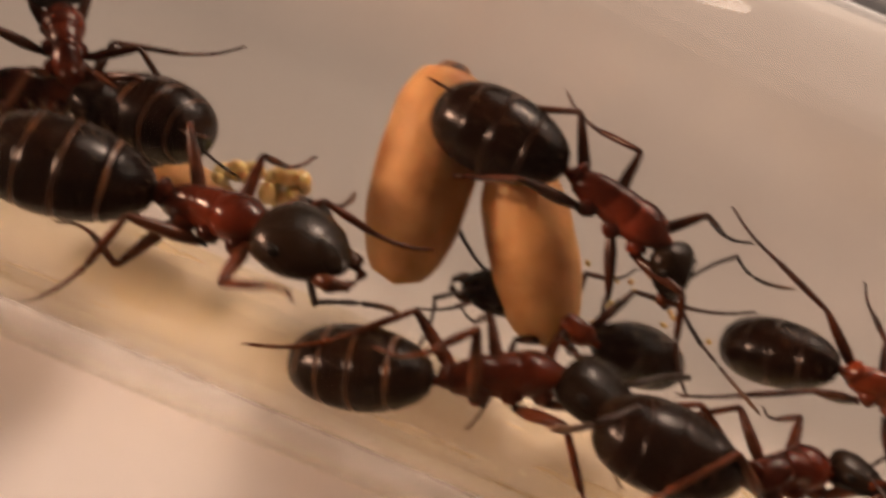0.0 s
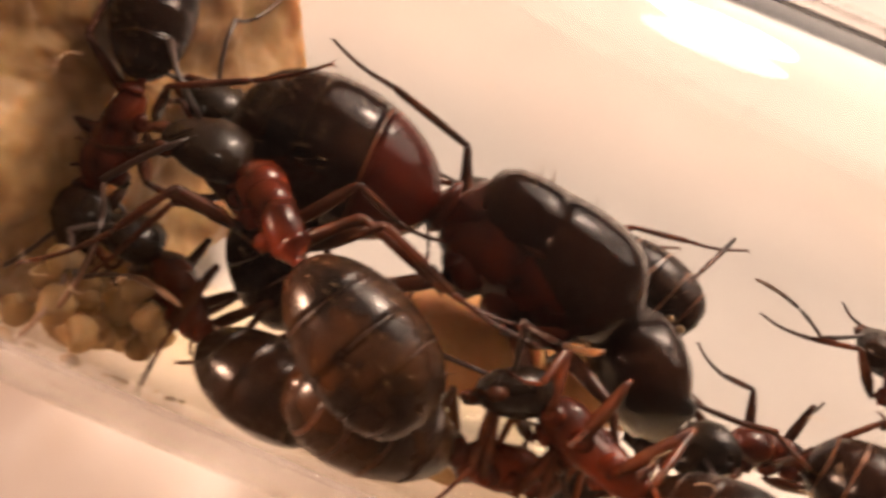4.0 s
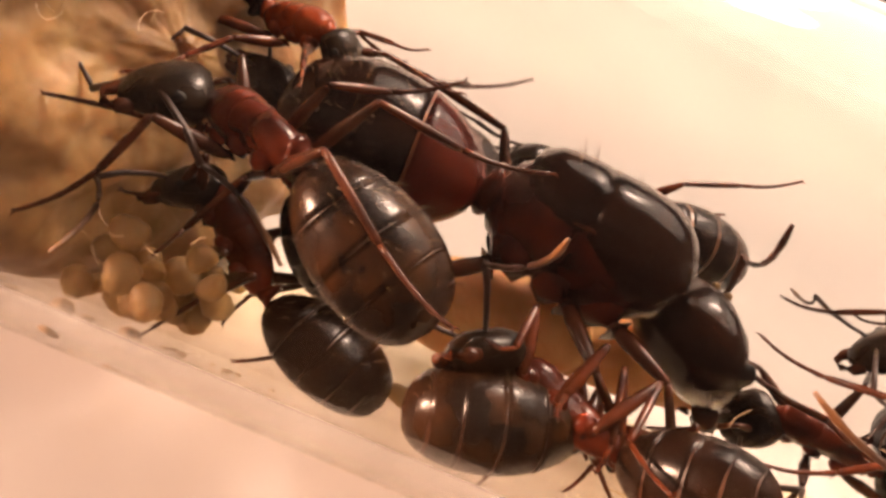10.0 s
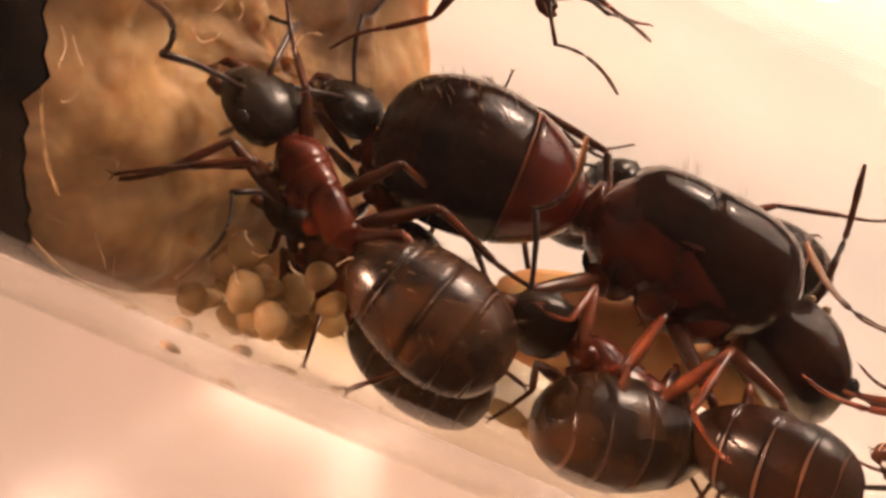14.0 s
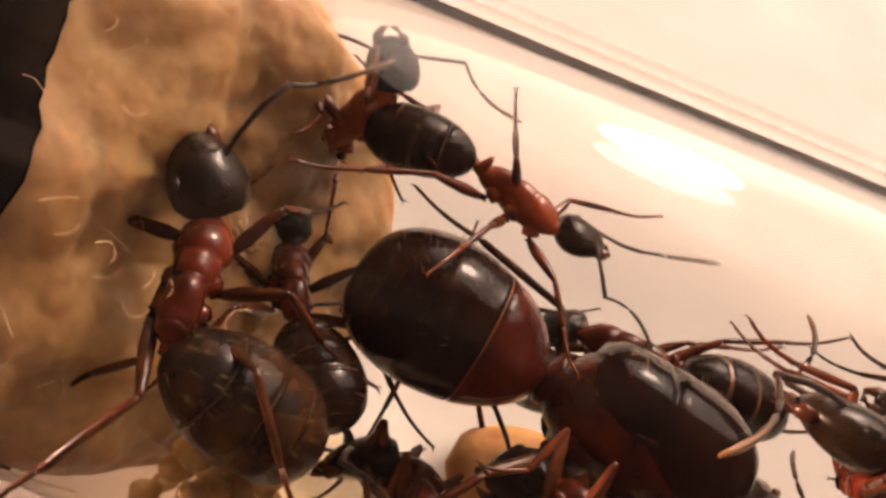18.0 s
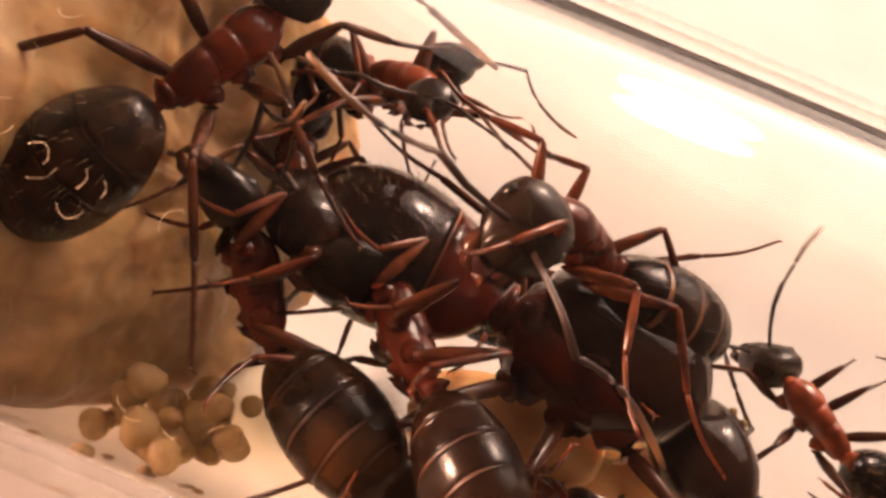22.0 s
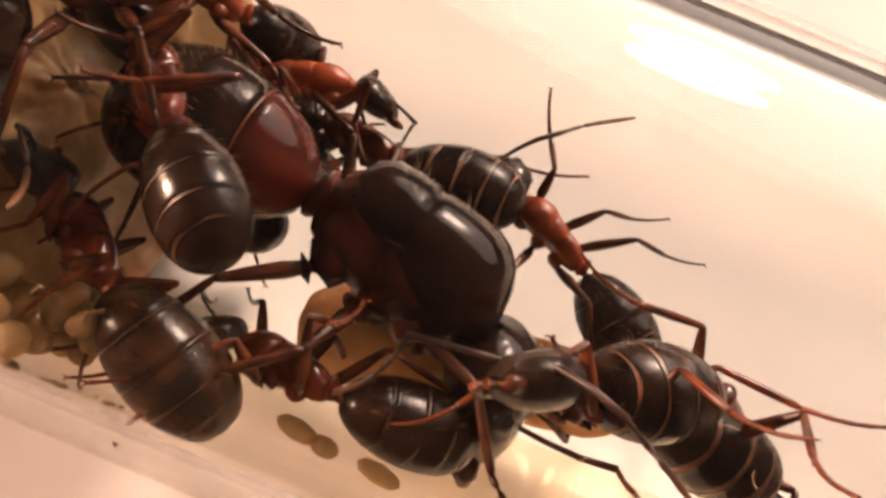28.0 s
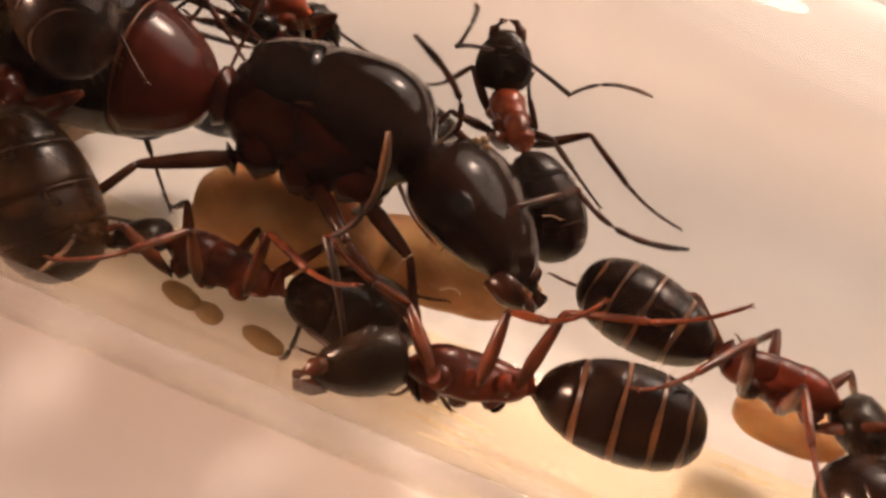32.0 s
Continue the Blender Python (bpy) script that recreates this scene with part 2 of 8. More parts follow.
def film_build(nt, near, full, thin, thick_most):
    """A thin, streaky, creamy film that begins at the depth near and is full at the depth full."""
    out = nt.nodes["Material Output"]
    clear = nt.nodes.new("ShaderNodeBsdfTransparent")
    dull = node(nt, "ShaderNodeBsdfDiffuse", Color=(0.92, 0.70, 0.32, 1))
    through_it = node(nt, "ShaderNodeBsdfTranslucent", Color=(0.92, 0.70, 0.32, 1))
    both = node(nt, "ShaderNodeMixShader", Fac=0.5)
    mix = nt.nodes.new("ShaderNodeMixShader")
    tc = nt.nodes.new("ShaderNodeTexCoord")
    stretch = nt.nodes.new("ShaderNodeMapping")
    stretch.inputs["Scale"].default_value = (0.2, 1, 1)
    cloud = node(nt, "ShaderNodeTexNoise", Scale=420.0, Detail=5.0)
    r = nt.nodes.new("ShaderNodeValToRGB")
    r.color_ramp.elements[0].position, r.color_ramp.elements[1].position = 0.30, 0.75
    r.color_ramp.elements[0].color, r.color_ramp.elements[1].color = (thin, thin, thin, 1), (thick_most, thick_most, thick_most, 1)
    nt.links.new(tc.outputs["Object"], stretch.inputs["Vector"])
    nt.links.new(stretch.outputs[0], cloud.inputs["Vector"])
    nt.links.new(cloud.outputs["Fac"], r.inputs["Fac"])
    place = nt.nodes.new("ShaderNodeVectorMath")
    place.operation = "DOT_PRODUCT"
    place.inputs[1].default_value = tuple(AWAY)
    fade = node(nt, "ShaderNodeMapRange")
    fade.inputs["From Min"].default_value, fade.inputs["From Max"].default_value = (near + AXIS_Z * AWAY.z) * MM, (full + AXIS_Z * AWAY.z) * MM
    thick = nt.nodes.new("ShaderNodeMath")
    thick.operation = "MULTIPLY"
    nt.links.new(tc.outputs["Object"], place.inputs[0])
    nt.links.new(place.outputs["Value"], fade.inputs["Value"])
    nt.links.new(fade.outputs[0], thick.inputs[0])
    nt.links.new(r.outputs["Color"], thick.inputs[1])
    nt.links.new(thick.outputs[0], mix.inputs[0])
    nt.links.new(dull.outputs[0], both.inputs[1])
    nt.links.new(through_it.outputs[0], both.inputs[2])
    nt.links.new(clear.outputs[0], mix.inputs[1])
    nt.links.new(both.outputs[0], mix.inputs[2])
    nt.links.new(mix.outputs[0], out.inputs["Surface"])


FILM = material("residue_film", lambda nt, b: film_build(nt, -5.6, -2.2, 0.03, 0.16))
# Cream colour standing in for light that the lower glass wall carries.
FILM_GLOW = material("wall_glow_film", lambda nt, b: film_build(nt, -3.6, 0.3, 0.14, 0.42))
GLASS = material("tube_glass", glass_build)


# ---- mesh helpers ----
def link_mesh(name, verts, faces, mat, parent=None, label="", smooth=True):
    me = bpy.data.meshes.new(name)
    me.from_pydata([tuple(Vector(v) * MM) for v in verts], [], faces)
    me.materials.append(mat)
    if smooth:
        me.polygons.foreach_set("use_smooth", [True] * len(me.polygons))
    me.update()
    ob = new(name, me)
    if parent:
        ob.parent = parent
    if label:
        ob["label"] = label
    return ob


MESHES = {}


def part(name, key, build, mat, parent, label="", m=None):
    """A mesh object under a thing or part; alike parts share one mesh by key."""
    k = (key, mat.name)
    if k not in MESHES:
        verts, faces = build()
        ob = link_mesh(name, verts, faces, mat, parent, label)
        MESHES[k] = ob.data
    else:
        ob = new(name, MESHES[k])
        ob.parent = parent
        if label:
            ob["label"] = label
    if m is not None:
        ob.matrix_basis = m
    return ob


def empty(name, m, scale=1.0):
    ob = new(name)
    ob.empty_display_size = 0.001
    ob.matrix_basis = m @ Matrix.Scale(scale, 4)
    return ob


def blob(stations, n=20, wobble=0.0, seed=0, square=1.0):
    """A body along x: stations of (x, half width, top, bottom), closed at both ends."""
    verts, faces = [], []
    for i, (x, hw, top, bot) in enumerate(stations):
        mid, hh = (top + bot) / 2, (top - bot) / 2
        for k in range(n):
            a = 2 * math.pi * k / n
            f = 1 + wobble * noise.noise(Vector((x * 0.9 + seed * 7.1, math.cos(a) * 1.4, math.sin(a) * 1.4 + seed)))
            c, d = math.cos(a), math.sin(a)
            if square != 1.0:
                c, d = math.copysign(abs(c) ** square, c), math.copysign(abs(d) ** square, d)
            verts.append((x, hw * c * f, mid + hh * d * f))
    for i in range(len(stations) - 1):
        for k in range(n):
            a, b = i * n + k, i * n + (k + 1) % n
            faces.append((a, b, b + n, a + n))
    faces.append(tuple(range(n)))
    faces.append(tuple(reversed(range((len(stations) - 1) * n, len(stations) * n))))
    return verts, faces


def egg(x0, x1, hw, top, bot, count=14, blunt=0.5, lo=0.0, hi=1.0, grow=0.0, full=2.0):
    """Stations of an egg-shaped body between x0 and x1; blunt under 0.5 puts its girth towards x0."""
    out = []
    for i in range(count + 1):
        u = lo + (hi - lo) * i / count
        v = u ** (math.log(0.5) / math.log(blunt))
        r = max(0.02, max(0.0, 1 - abs(2 * v - 1) ** full) ** (1 / full))
        out.append((x0 + (x1 - x0) * u, (hw + grow) * r, (top + grow) * r, (bot - grow) * r))
    return out


def limb(points, radii, n=8):
    """A tapering tube along a line of points."""
    verts, faces = [], []
    pts = [Vector(p) for p in points]
    for i, p in enumerate(pts):
        d = (pts[min(i + 1, len(pts) - 1)] - pts[max(i - 1, 0)]).normalized()
        u = d.orthogonal().normalized()
        v = d.cross(u)
        for k in range(n):
            a = 2 * math.pi * k / n
            verts.append(p + radii[i] * (math.cos(a) * u + math.sin(a) * v))
    for i in range(len(pts) - 1):
        for k in range(n):
            a, b = i * n + k, i * n + (k + 1) % n
            faces.append((a, b, b + n, a + n))
    faces.append(tuple(reversed(range(n))))
    faces.append(tuple(range((len(pts) - 1) * n, len(pts) * n)))
    return verts, faces


def join(*pieces):
    verts, faces = [], []
    for v, f in pieces:
        base = len(verts)
        verts += list(v)
        faces += [tuple(i + base for i in face) for face in f]
    return verts, faces


def hairs(stations, count, length, seed, radius=0.012, top_only=True):
    """Fine bristles standing on a body."""
    rnd = random.Random(seed)
    out = []
    for _ in range(count):
        i = rnd.randrange(1, len(stations) - 1)
        x, hw, top, bot = stations[i]
        a = rnd.uniform(0.1, math.pi - 0.1) if top_only else rnd.uniform(0, 2 * math.pi)
        mid, hh = (top + bot) / 2, (top - bot) / 2
        p = Vector((x, hw * math.cos(a), mid + hh * math.sin(a)))
        d = Vector((-0.55 + rnd.uniform(-0.2, 0.2), math.cos(a) * 0.8, math.sin(a))).normalized()
        l = length * rnd.uniform(0.5, 1.2)
        out.append(limb([p, p + d * l * 0.6, p + d * l + Vector((-0.08, 0, 0))], [radius, radius * 0.7, radius * 0.2], 3))
    return join(*out)


# ---- the ants ----
# An ant faces +x with its back to +z; its root is in the middle of the mesosoma. Lengths for an ant of scale 1, 10 mm long.
NECK_AT, WAIST_AT = Vector((1.95, 0, 0.12)), Vector((-1.75, 0, -0.25))
GASTER = egg(-4.1, 0.0, 1.32, 1.22, -1.12, 18, 0.44)


def uneven(mesh, n, by, turn):
    """Draws back a plate's rear edge, more at the belly and in slow waves."""
    verts, faces = mesh
    out = []
    for i, (x, y, z) in enumerate(verts):
        a = 2 * math.pi * (i % n) / n
        back = by * (max(0.0, -math.sin(a)) + 0.3 * math.sin(3 * a + turn) + 0.2 * math.sin(5 * a + 2 * turn)) if i < 2 * n else 0.0
        out.append((x + back, y, z))
    return out, faces


def tergite(lo, hi):
    body = egg(-4.1, 0.0, 1.32, 1.22, -1.12, 7, 0.44, lo, hi, 0.018)
    x, hw, top, bot = body[0]
    lip = (x - 0.012, hw * 0.975, top * 0.975, bot * 0.975)
    return uneven(blob([lip] + body, 24), 24, 0.07 if lo > 0 else 0.0, lo * 9)


def head_mesh():
    return blob([(0.0, 0.25, 0.25, -0.25), (0.08, 0.72, 0.55, -0.45), (0.35, 0.98, 0.72, -0.60), (0.75, 1.06, 0.74, -0.66), (1.15, 1.02, 0.66, -0.64),
                 (1.55, 0.88, 0.52, -0.56), (1.85, 0.66, 0.34, -0.44), (2.05, 0.45, 0.16, -0.34), (2.12, 0.2, 0.05, -0.25)], 22)


def mandible(side):
    def build():
        return limb([(1.85, side * 0.5, -0.2), (2.2, side * 0.48, -0.24), (2.5, side * 0.26, -0.26), (2.56, side * 0.02, -0.26)], [0.2, 0.2, 0.13, 0.03], 8)
    return build


def antenna_mesh():
    scape = limb([(0, 0, 0), (0.5, 0.06, 0.06), (1.1, 0.08, 0.08), (1.75, 0, 0.05)], [0.05, 0.054, 0.062, 0.07], 8)
    pts, radii = [], []
    for i in range(12):
        u = i / 11
        pts += [(1.72 + 0.75 * u + 1.0 * u * u, 0.15 * math.sin(u * 3), 0.05 - 2.1 * u + 0.5 * u * u)]
        radii += [0.044 + 0.016 * u + (0.008 if i % 2 else -0.006) if i < 11 else 0.034]
    return join(scape, limb(pts, radii, 8))


def mesosoma_mesh():
    return blob([(-1.85, 0.18, -0.02, -0.5), (-1.7, 0.42, 0.10, -0.66), (-1.35, 0.50, 0.36, -0.78), (-0.9, 0.50, 0.55, -0.82), (-0.45, 0.50, 0.60, -0.86), (-0.1, 0.56, 0.66, -0.9),
                 (0.15, 0.55, 0.62, -0.9), (0.35, 0.66, 0.70, -0.86), (0.8, 0.76, 0.74, -0.76), (1.25, 0.70, 0.66, -0.62), (1.6, 0.50, 0.46, -0.42), (1.9, 0.28, 0.26, -0.2), (2.02, 0.18, 0.2, -0.08)], 20)


def petiole_mesh():
    return join(blob([(-2.15, 0.14, -0.1, -0.42), (-2.02, 0.36, 0.34, -0.5), (-1.9, 0.42, 0.52, -0.52), (-1.78, 0.34, 0.36, -0.5), (-1.66, 0.14, -0.1, -0.4)], 14),
                limb([(-2.4, 0, -0.3), (-1.6, 0, -0.3)], [0.16, 0.16]))


def leg_pieces(f, t, r, knee, drop, thick=1.0):
    """Femur with coxa, tibia and tarsus of a leg that reaches out along x; f, t, r are their lengths."""
    k = Vector((0.35 + f * math.cos(knee), 0, -0.25 + f * math.sin(knee)))
    e = k + t * Vector((math.cos(drop), 0, math.sin(drop)))
    g = e + r * Vector((math.cos(drop * 0.55), 0, math.sin(drop * 0.55)))
    c = Vector((0.35, 0, -0.25))
    coxa = limb([(-0.1, 0, 0.3), (0.0, 0, 0.12), (0.16, 0, -0.08), (0.3, 0, -0.22), c], [0.22, 0.37, 0.36, 0.24, 0.12], 12)
    femur = join(limb([c - Vector((0.06, 0, 0)), c], [0.1, 0.1], 8), limb([c, c.lerp(k, 0.12), c.lerp(k, 0.35), c.lerp(k, 0.7), k.lerp(c, 0.04), k], [thick * v for v in (0.10, 0.15, 0.20, 0.16, 0.105, 0.08)], 10))
    tibia = limb([k, k.lerp(e, 0.1), k.lerp(e, 0.5), k.lerp(e, 0.93), e], [thick * v for v in (0.08, 0.095, 0.115, 0.1, 0.06)], 8)
    spur = limb([k.lerp(e, 0.95), k.lerp(e, 1.02) + Vector((0.1, 0.1, -0.2))], [0.03, 0.01], 4)
    pts, radii = [], []
    for i in range(11):
        u = i / 10
        p = e.lerp(g, u)
        p.z -= 0.16 * math.sin(u * math.pi)
        pts.append(p)
        radii.append(thick * (0.068 - 0.026 * u) + (0.014 if i % 2 else 0))
    claw = join(limb([g, g + Vector((0.12, 0.1, -0.02)), g + Vector((0.16, 0.13, -0.12))], [0.035, 0.025, 0.008], 4),
                limb([g, g + Vector((0.12, -0.1, -0.02)), g + Vector((0.16, -0.13, -0.12))], [0.035, 0.025, 0.008], 4))
    return femur, join(tibia, spur), join(limb(pts, radii, 6), claw), coxa


LEG_KINDS = {  # femur, tibia, tarsus, knee and drop angles
    "stand": ((2.1, 1.8, 1.9, 0.55, -0.75), (2.2, 2.0, 2.2, 0.6, -0.8), (2.7, 2.6, 2.6, 0.6, -0.65)),
    "flat": ((2.1, 1.8, 1.9, 0.12, -0.35), (2.2, 2.0, 2.2, 0.15, -0.3), (2.7, 2.6, 2.6, 0.2, -0.25)),
    "fold": ((2.1, 1.8, 1.6, 0.75, -1.9), (2.2, 2.0, 1.8, 0.8, -2.0), (2.7, 2.6, 2.2, 0.8, -1.9)),
    "high": ((2.1, 1.8, 1.9, 0.95, -0.55), (2.2, 2.0, 2.2, 1.0, -0.6), (2.7, 2.6, 2.6, 1.0, -0.5)),
}
LEG_PLACES = ((1.15, 38), (0.15, 92), (-0.85, 142))


def leg_matrix(i, side, swing=0.0, lift=0.0):
    x, az = LEG_PLACES[i]
    return mm(x, side * 0.42, -0.55) @ pose(0, 0, 0, 0, -lift, side * (az + swing))


ANTS = {}


def ant(name, label, scale, kind="stand", body=RED, leg_mat=LEG, gaster_mat=BLACK, head_scale=1.0, gaster_scale=1.0, seed=0, wide=False):
    rnd = random.Random(seed)
    root = tagged(empty("worker_ant", Matrix(), scale), label, "ant", "worker ants in the tube")
    part("mesosoma", "meso", mesosoma_mesh, body, root)
    part("petiole", "petiole", petiole_mesh, body, root)
    part("pronotum", "pronotum", lambda: blob([(0.34, 0.62, 0.66, -0.5), (0.4, 0.70, 0.735, -0.6), (0.8, 0.785, 0.77, -0.6), (1.25, 0.725, 0.69, -0.5), (1.6, 0.525, 0.49, -0.3), (1.76, 0.36, 0.35, -0.1)], 24), body, root)
    part("mesonotum", "mesonotum", lambda: blob([(-0.46, 0.50, 0.58, -0.3), (-0.40, 0.53, 0.645, -0.3), (-0.1, 0.58, 0.695, -0.4), (0.15, 0.60, 0.70, -0.4), (0.28, 0.64, 0.71, -0.4), (0.32, 0.6, 0.66, -0.3)], 22), body, root)
    part("propodeum", "propodeum", lambda: blob([(-1.76, 0.36, 0.05, -0.5), (-1.68, 0.45, 0.15, -0.55), (-1.35, 0.525, 0.40, -0.6), (-0.9, 0.525, 0.58, -0.6), (-0.55, 0.525, 0.63, -0.5), (-0.49, 0.49, 0.57, -0.3)], 22), body, root)
    gaster = part("gaster", "gaster", lambda: blob(GASTER, 24), BAND_PALE if wide else BAND, root, "orange bands between the dark plates" if wide else "narrow brown seams between the dark plates")
    gaster.matrix_basis = mm(*WAIST_AT) @ mm(-0.45, 0, 0) @ Matrix.Scale(gaster_scale, 4)
    plates = ((0.745, 1.0), (0.505, 0.715), (0.295, 0.48), (0.128, 0.272), (0.0, 0.112)) if wide else ((0.73, 1.0), (0.492, 0.722), (0.28, 0.485), (0.12, 0.274), (0.0, 0.116))
    for i, (lo, hi) in enumerate(plates):
        part("tergite", "tergite%d%s" % (i, wide), lambda lo=lo, hi=hi: tergite(lo, hi), gaster_mat, gaster)
    part("bristles", "hair", lambda: hairs(GASTER, 60, 0.26, 5, 0.007), HAIR, gaster, "short golden bristles")
    head = part("head", "head", head_mesh, HEAD, root, "dark rounded head")
    head.matrix_basis = mm(*NECK_AT) @ Matrix.Scale(head_scale, 4)
    part("clypeus", "clypeus", lambda: blob([(1.55, 0.3, 0.54, 0.2), (1.7, 0.42, 0.5, 0.1), (1.95, 0.44, 0.32, -0.1), (2.12, 0.36, 0.12, -0.25), (2.2, 0.2, -0.02, -0.25)], 16), HEAD, head)
    for side in (1, -1):
        part("mandible", "jaw%d" % side, mandible(side), LEG, head)
        part("eye", "eye%d" % side, lambda side=side: blob([(0.75 + 0.21 * math.sin(a), 0.001 + 0.13 * math.cos(a), 0.19 * math.cos(a), -0.19 * math.cos(a)) for a in np.linspace(-1.5, 1.5, 7)], 10), EYE, head,
             m=mm(0.15, side * 0.90, 0.28))
        feeler = part("antenna", "antenna", antenna_mesh, FEELER, head, "elbowed antenna with a beaded amber tip")
        feeler.matrix_basis = mm(1.45, side * 0.42, 0.42) @ pose(0, 0, 0, side * rnd.uniform(30, 70), rnd.uniform(-25, 5), side * rnd.uniform(38, 70)) @ Matrix.Scale(1.4, 4)
    legs = []
    for i in range(3):
        f, t, r = ("femur%d%s" % (i, kind), "tibia%d%s" % (i, kind), "tarsus%d%s" % (i, kind))
        for side in (1, -1):
            pieces = leg_pieces(*LEG_KINDS[kind][i], 1.18)
            leg = part("leg", f, lambda: pieces[0], leg_mat, root)
            leg.matrix_basis = leg_matrix(i, side, rnd.uniform(-14, 14), rnd.uniform(-8, 14))
            part("tibia", t, lambda: pieces[1], leg_mat, leg)
            part("tarsus", r, lambda: pieces[2], leg_mat, leg)
            part("coxa", "coxa", lambda: pieces[3], body, leg)
            legs.append(leg)
    ANTS[name] = root
    return root


ant("F", "black and red worker ant climbing over two cocoons", 1, "stand", RED, LEG, BLACK, 0.9, 1.25, 1)
ant("J", "slim worker ant with a shiny black gaster", 0.9, "flat", ORANGE, LEG, BLACK, 0.95, 1.1, 2)
ant("C", "worker ant standing behind the queen", 0.95, "flat", RED, LEG_RED, BLACK, 1, 1.22, 3, True)
ant("E", "worker ant with red thorax climbing over the others", 0.93, "fold", RED, LEG_RED, BLACK, 1.15, 1.12, 4)
ant("P", "worker ant with a dark swollen gaster against the glass", 0.9, "fold", RED, LEG, BLACK, 1.1, 1.25, 5)
ant("Q", "worker ant with glossy brown gaster on the near glass", 0.95, "stand", RED, LEG, BROWN, 1.12, 1.27, 6)
ant("W", "worker ant walking head down over the cotton", 0.85, "stand", RED, LEG, BLACK, 1.15, 1.15, 7)
ant("T", "worker ant squeezed between the queen and the cotton", 0.85, "stand", RED, LEG, BLACK, 1.15, 1.15, 8)
ant("U1", "slim orange-red worker ant above the queen", 0.82, "flat", ORANGE, LEG_RED, BLACK, 0.95, 1.15, 9)
ant("U2", "orange worker ant reaching up the far glass", 0.9, "fold", ORANGE, LEG_RED, BLACK, 0.95, 1.12, 10)
ant("V", "worker ant with a swollen mottled brown gaster", 0.92, "fold", RED, LEG_RED, BROWN, 1.15, 1.35, 11)
ant("X1", "large red-thoraxed worker ant climbing on the queen's back", 0.92, "stand", RED, LEG_RED, BLACK, 1.25, 1.25, 12, True)
ant("X2", "small worker ant with a dark head walking behind the queen", 0.86, "stand", ORANGE, LEG, BLACK, 1.2, 1.15, 13)
ant("Y1", "worker ant with clear orange bands on its gaster", 1, "stand", RED, LEG_RED, BLACK, 1.2, 1.15, 14, True)
ant("Y3", "worker ant below the queen beside the cocoons", 0.9, "stand", RED, LEG_RED, BLACK, 0.85, 1.2, 15)
ant("N", "worker ant further along the tube beyond the queen", 0.87, "stand", RED, LEG, BLACK, 1.1, 1.05, 16)
ant("N2", "worker ant near the far glass beyond the queen", 0.92, "stand", RED, LEG, BLACK, 1.1, 1.3, 17, True)
# ---- the queen ----
Q_GASTER = egg(-7.4, 0.0, 2.7, 2.75, -2.45, 22, 0.42)


def q_tergite(lo, hi):
    body = egg(-7.4, 0.0, 2.7, 2.75, -2.45, 8, 0.42, lo, hi, 0.05)
    x, hw, top, bot = body[0]
    return uneven(blob([(x - 0.04, hw * 0.96, top * 0.96, bot * 0.96)] + body, 36), 36, 0.05 if lo > 0 else 0.0, lo * 9)


def q_scutum():
    return blob([(-0.29, 1.9, 2.25, 0.1), (-0.25, 2.06, 2.42, -0.6), (0.2, 2.12, 2.47, -1.0), (1.0, 2.22, 2.52, -1.35), (1.9, 2.22, 2.46, -1.5), (2.6, 2.1, 2.24, -1.5), (3.15, 1.82, 1.85, -1.35), (3.55, 1.35, 1.25, -1.0), (3.78, 0.75, 0.5, -0.6), (3.84, 0.2, 0.1, -0.2)], 40, 0, 0, 0.85)


def q_scutellum():
    return blob([(-2.75, 0.7, 1.45, 0.4), (-2.6, 1.25, 1.85, 0.0), (-2.1, 1.65, 2.2, -0.4), (-1.4, 1.88, 2.36, -0.7), (-0.7, 2.0, 2.42, -0.7), (-0.36, 2.04, 2.42, -0.6), (-0.31, 1.9, 2.25, 0.0)], 40, 0, 0, 0.88)


def q_side():
    return blob([(-3.3, 0.5, 0.3, -1.1), (-3.05, 1.15, 1.05, -1.5), (-2.5, 1.55, 1.6, -1.8), (-1.6, 1.85, 1.85, -2.05), (-0.7, 1.98, 1.95, -2.2), (0.2, 2.05, 1.95, -2.3), (1.2, 2.05, 1.85, -2.25), (2.1, 1.9, 1.6, -1.95), (2.8, 1.6, 1.2, -1.6),
                 (3.3, 1.15, 0.7, -1.2), (3.65, 0.6, 0.3, -0.8), (3.85, 0.35, 0.1, -0.6)], 36, 0.03, 3, 0.9)


def q_head():
    return blob([(0.0, 0.3, 0.3, -0.4), (0.1, 0.95, 0.75, -0.7), (0.5, 1.5, 1.05, -0.95), (1.1, 1.68, 1.12, -1.05), (1.8, 1.6, 1.0, -1.0), (2.5, 1.35, 0.72, -0.85), (2.95, 1.0, 0.45, -0.65), (3.2, 0.6, 0.2, -0.5), (3.3, 0.25, 0.0, -0.4)], 28)


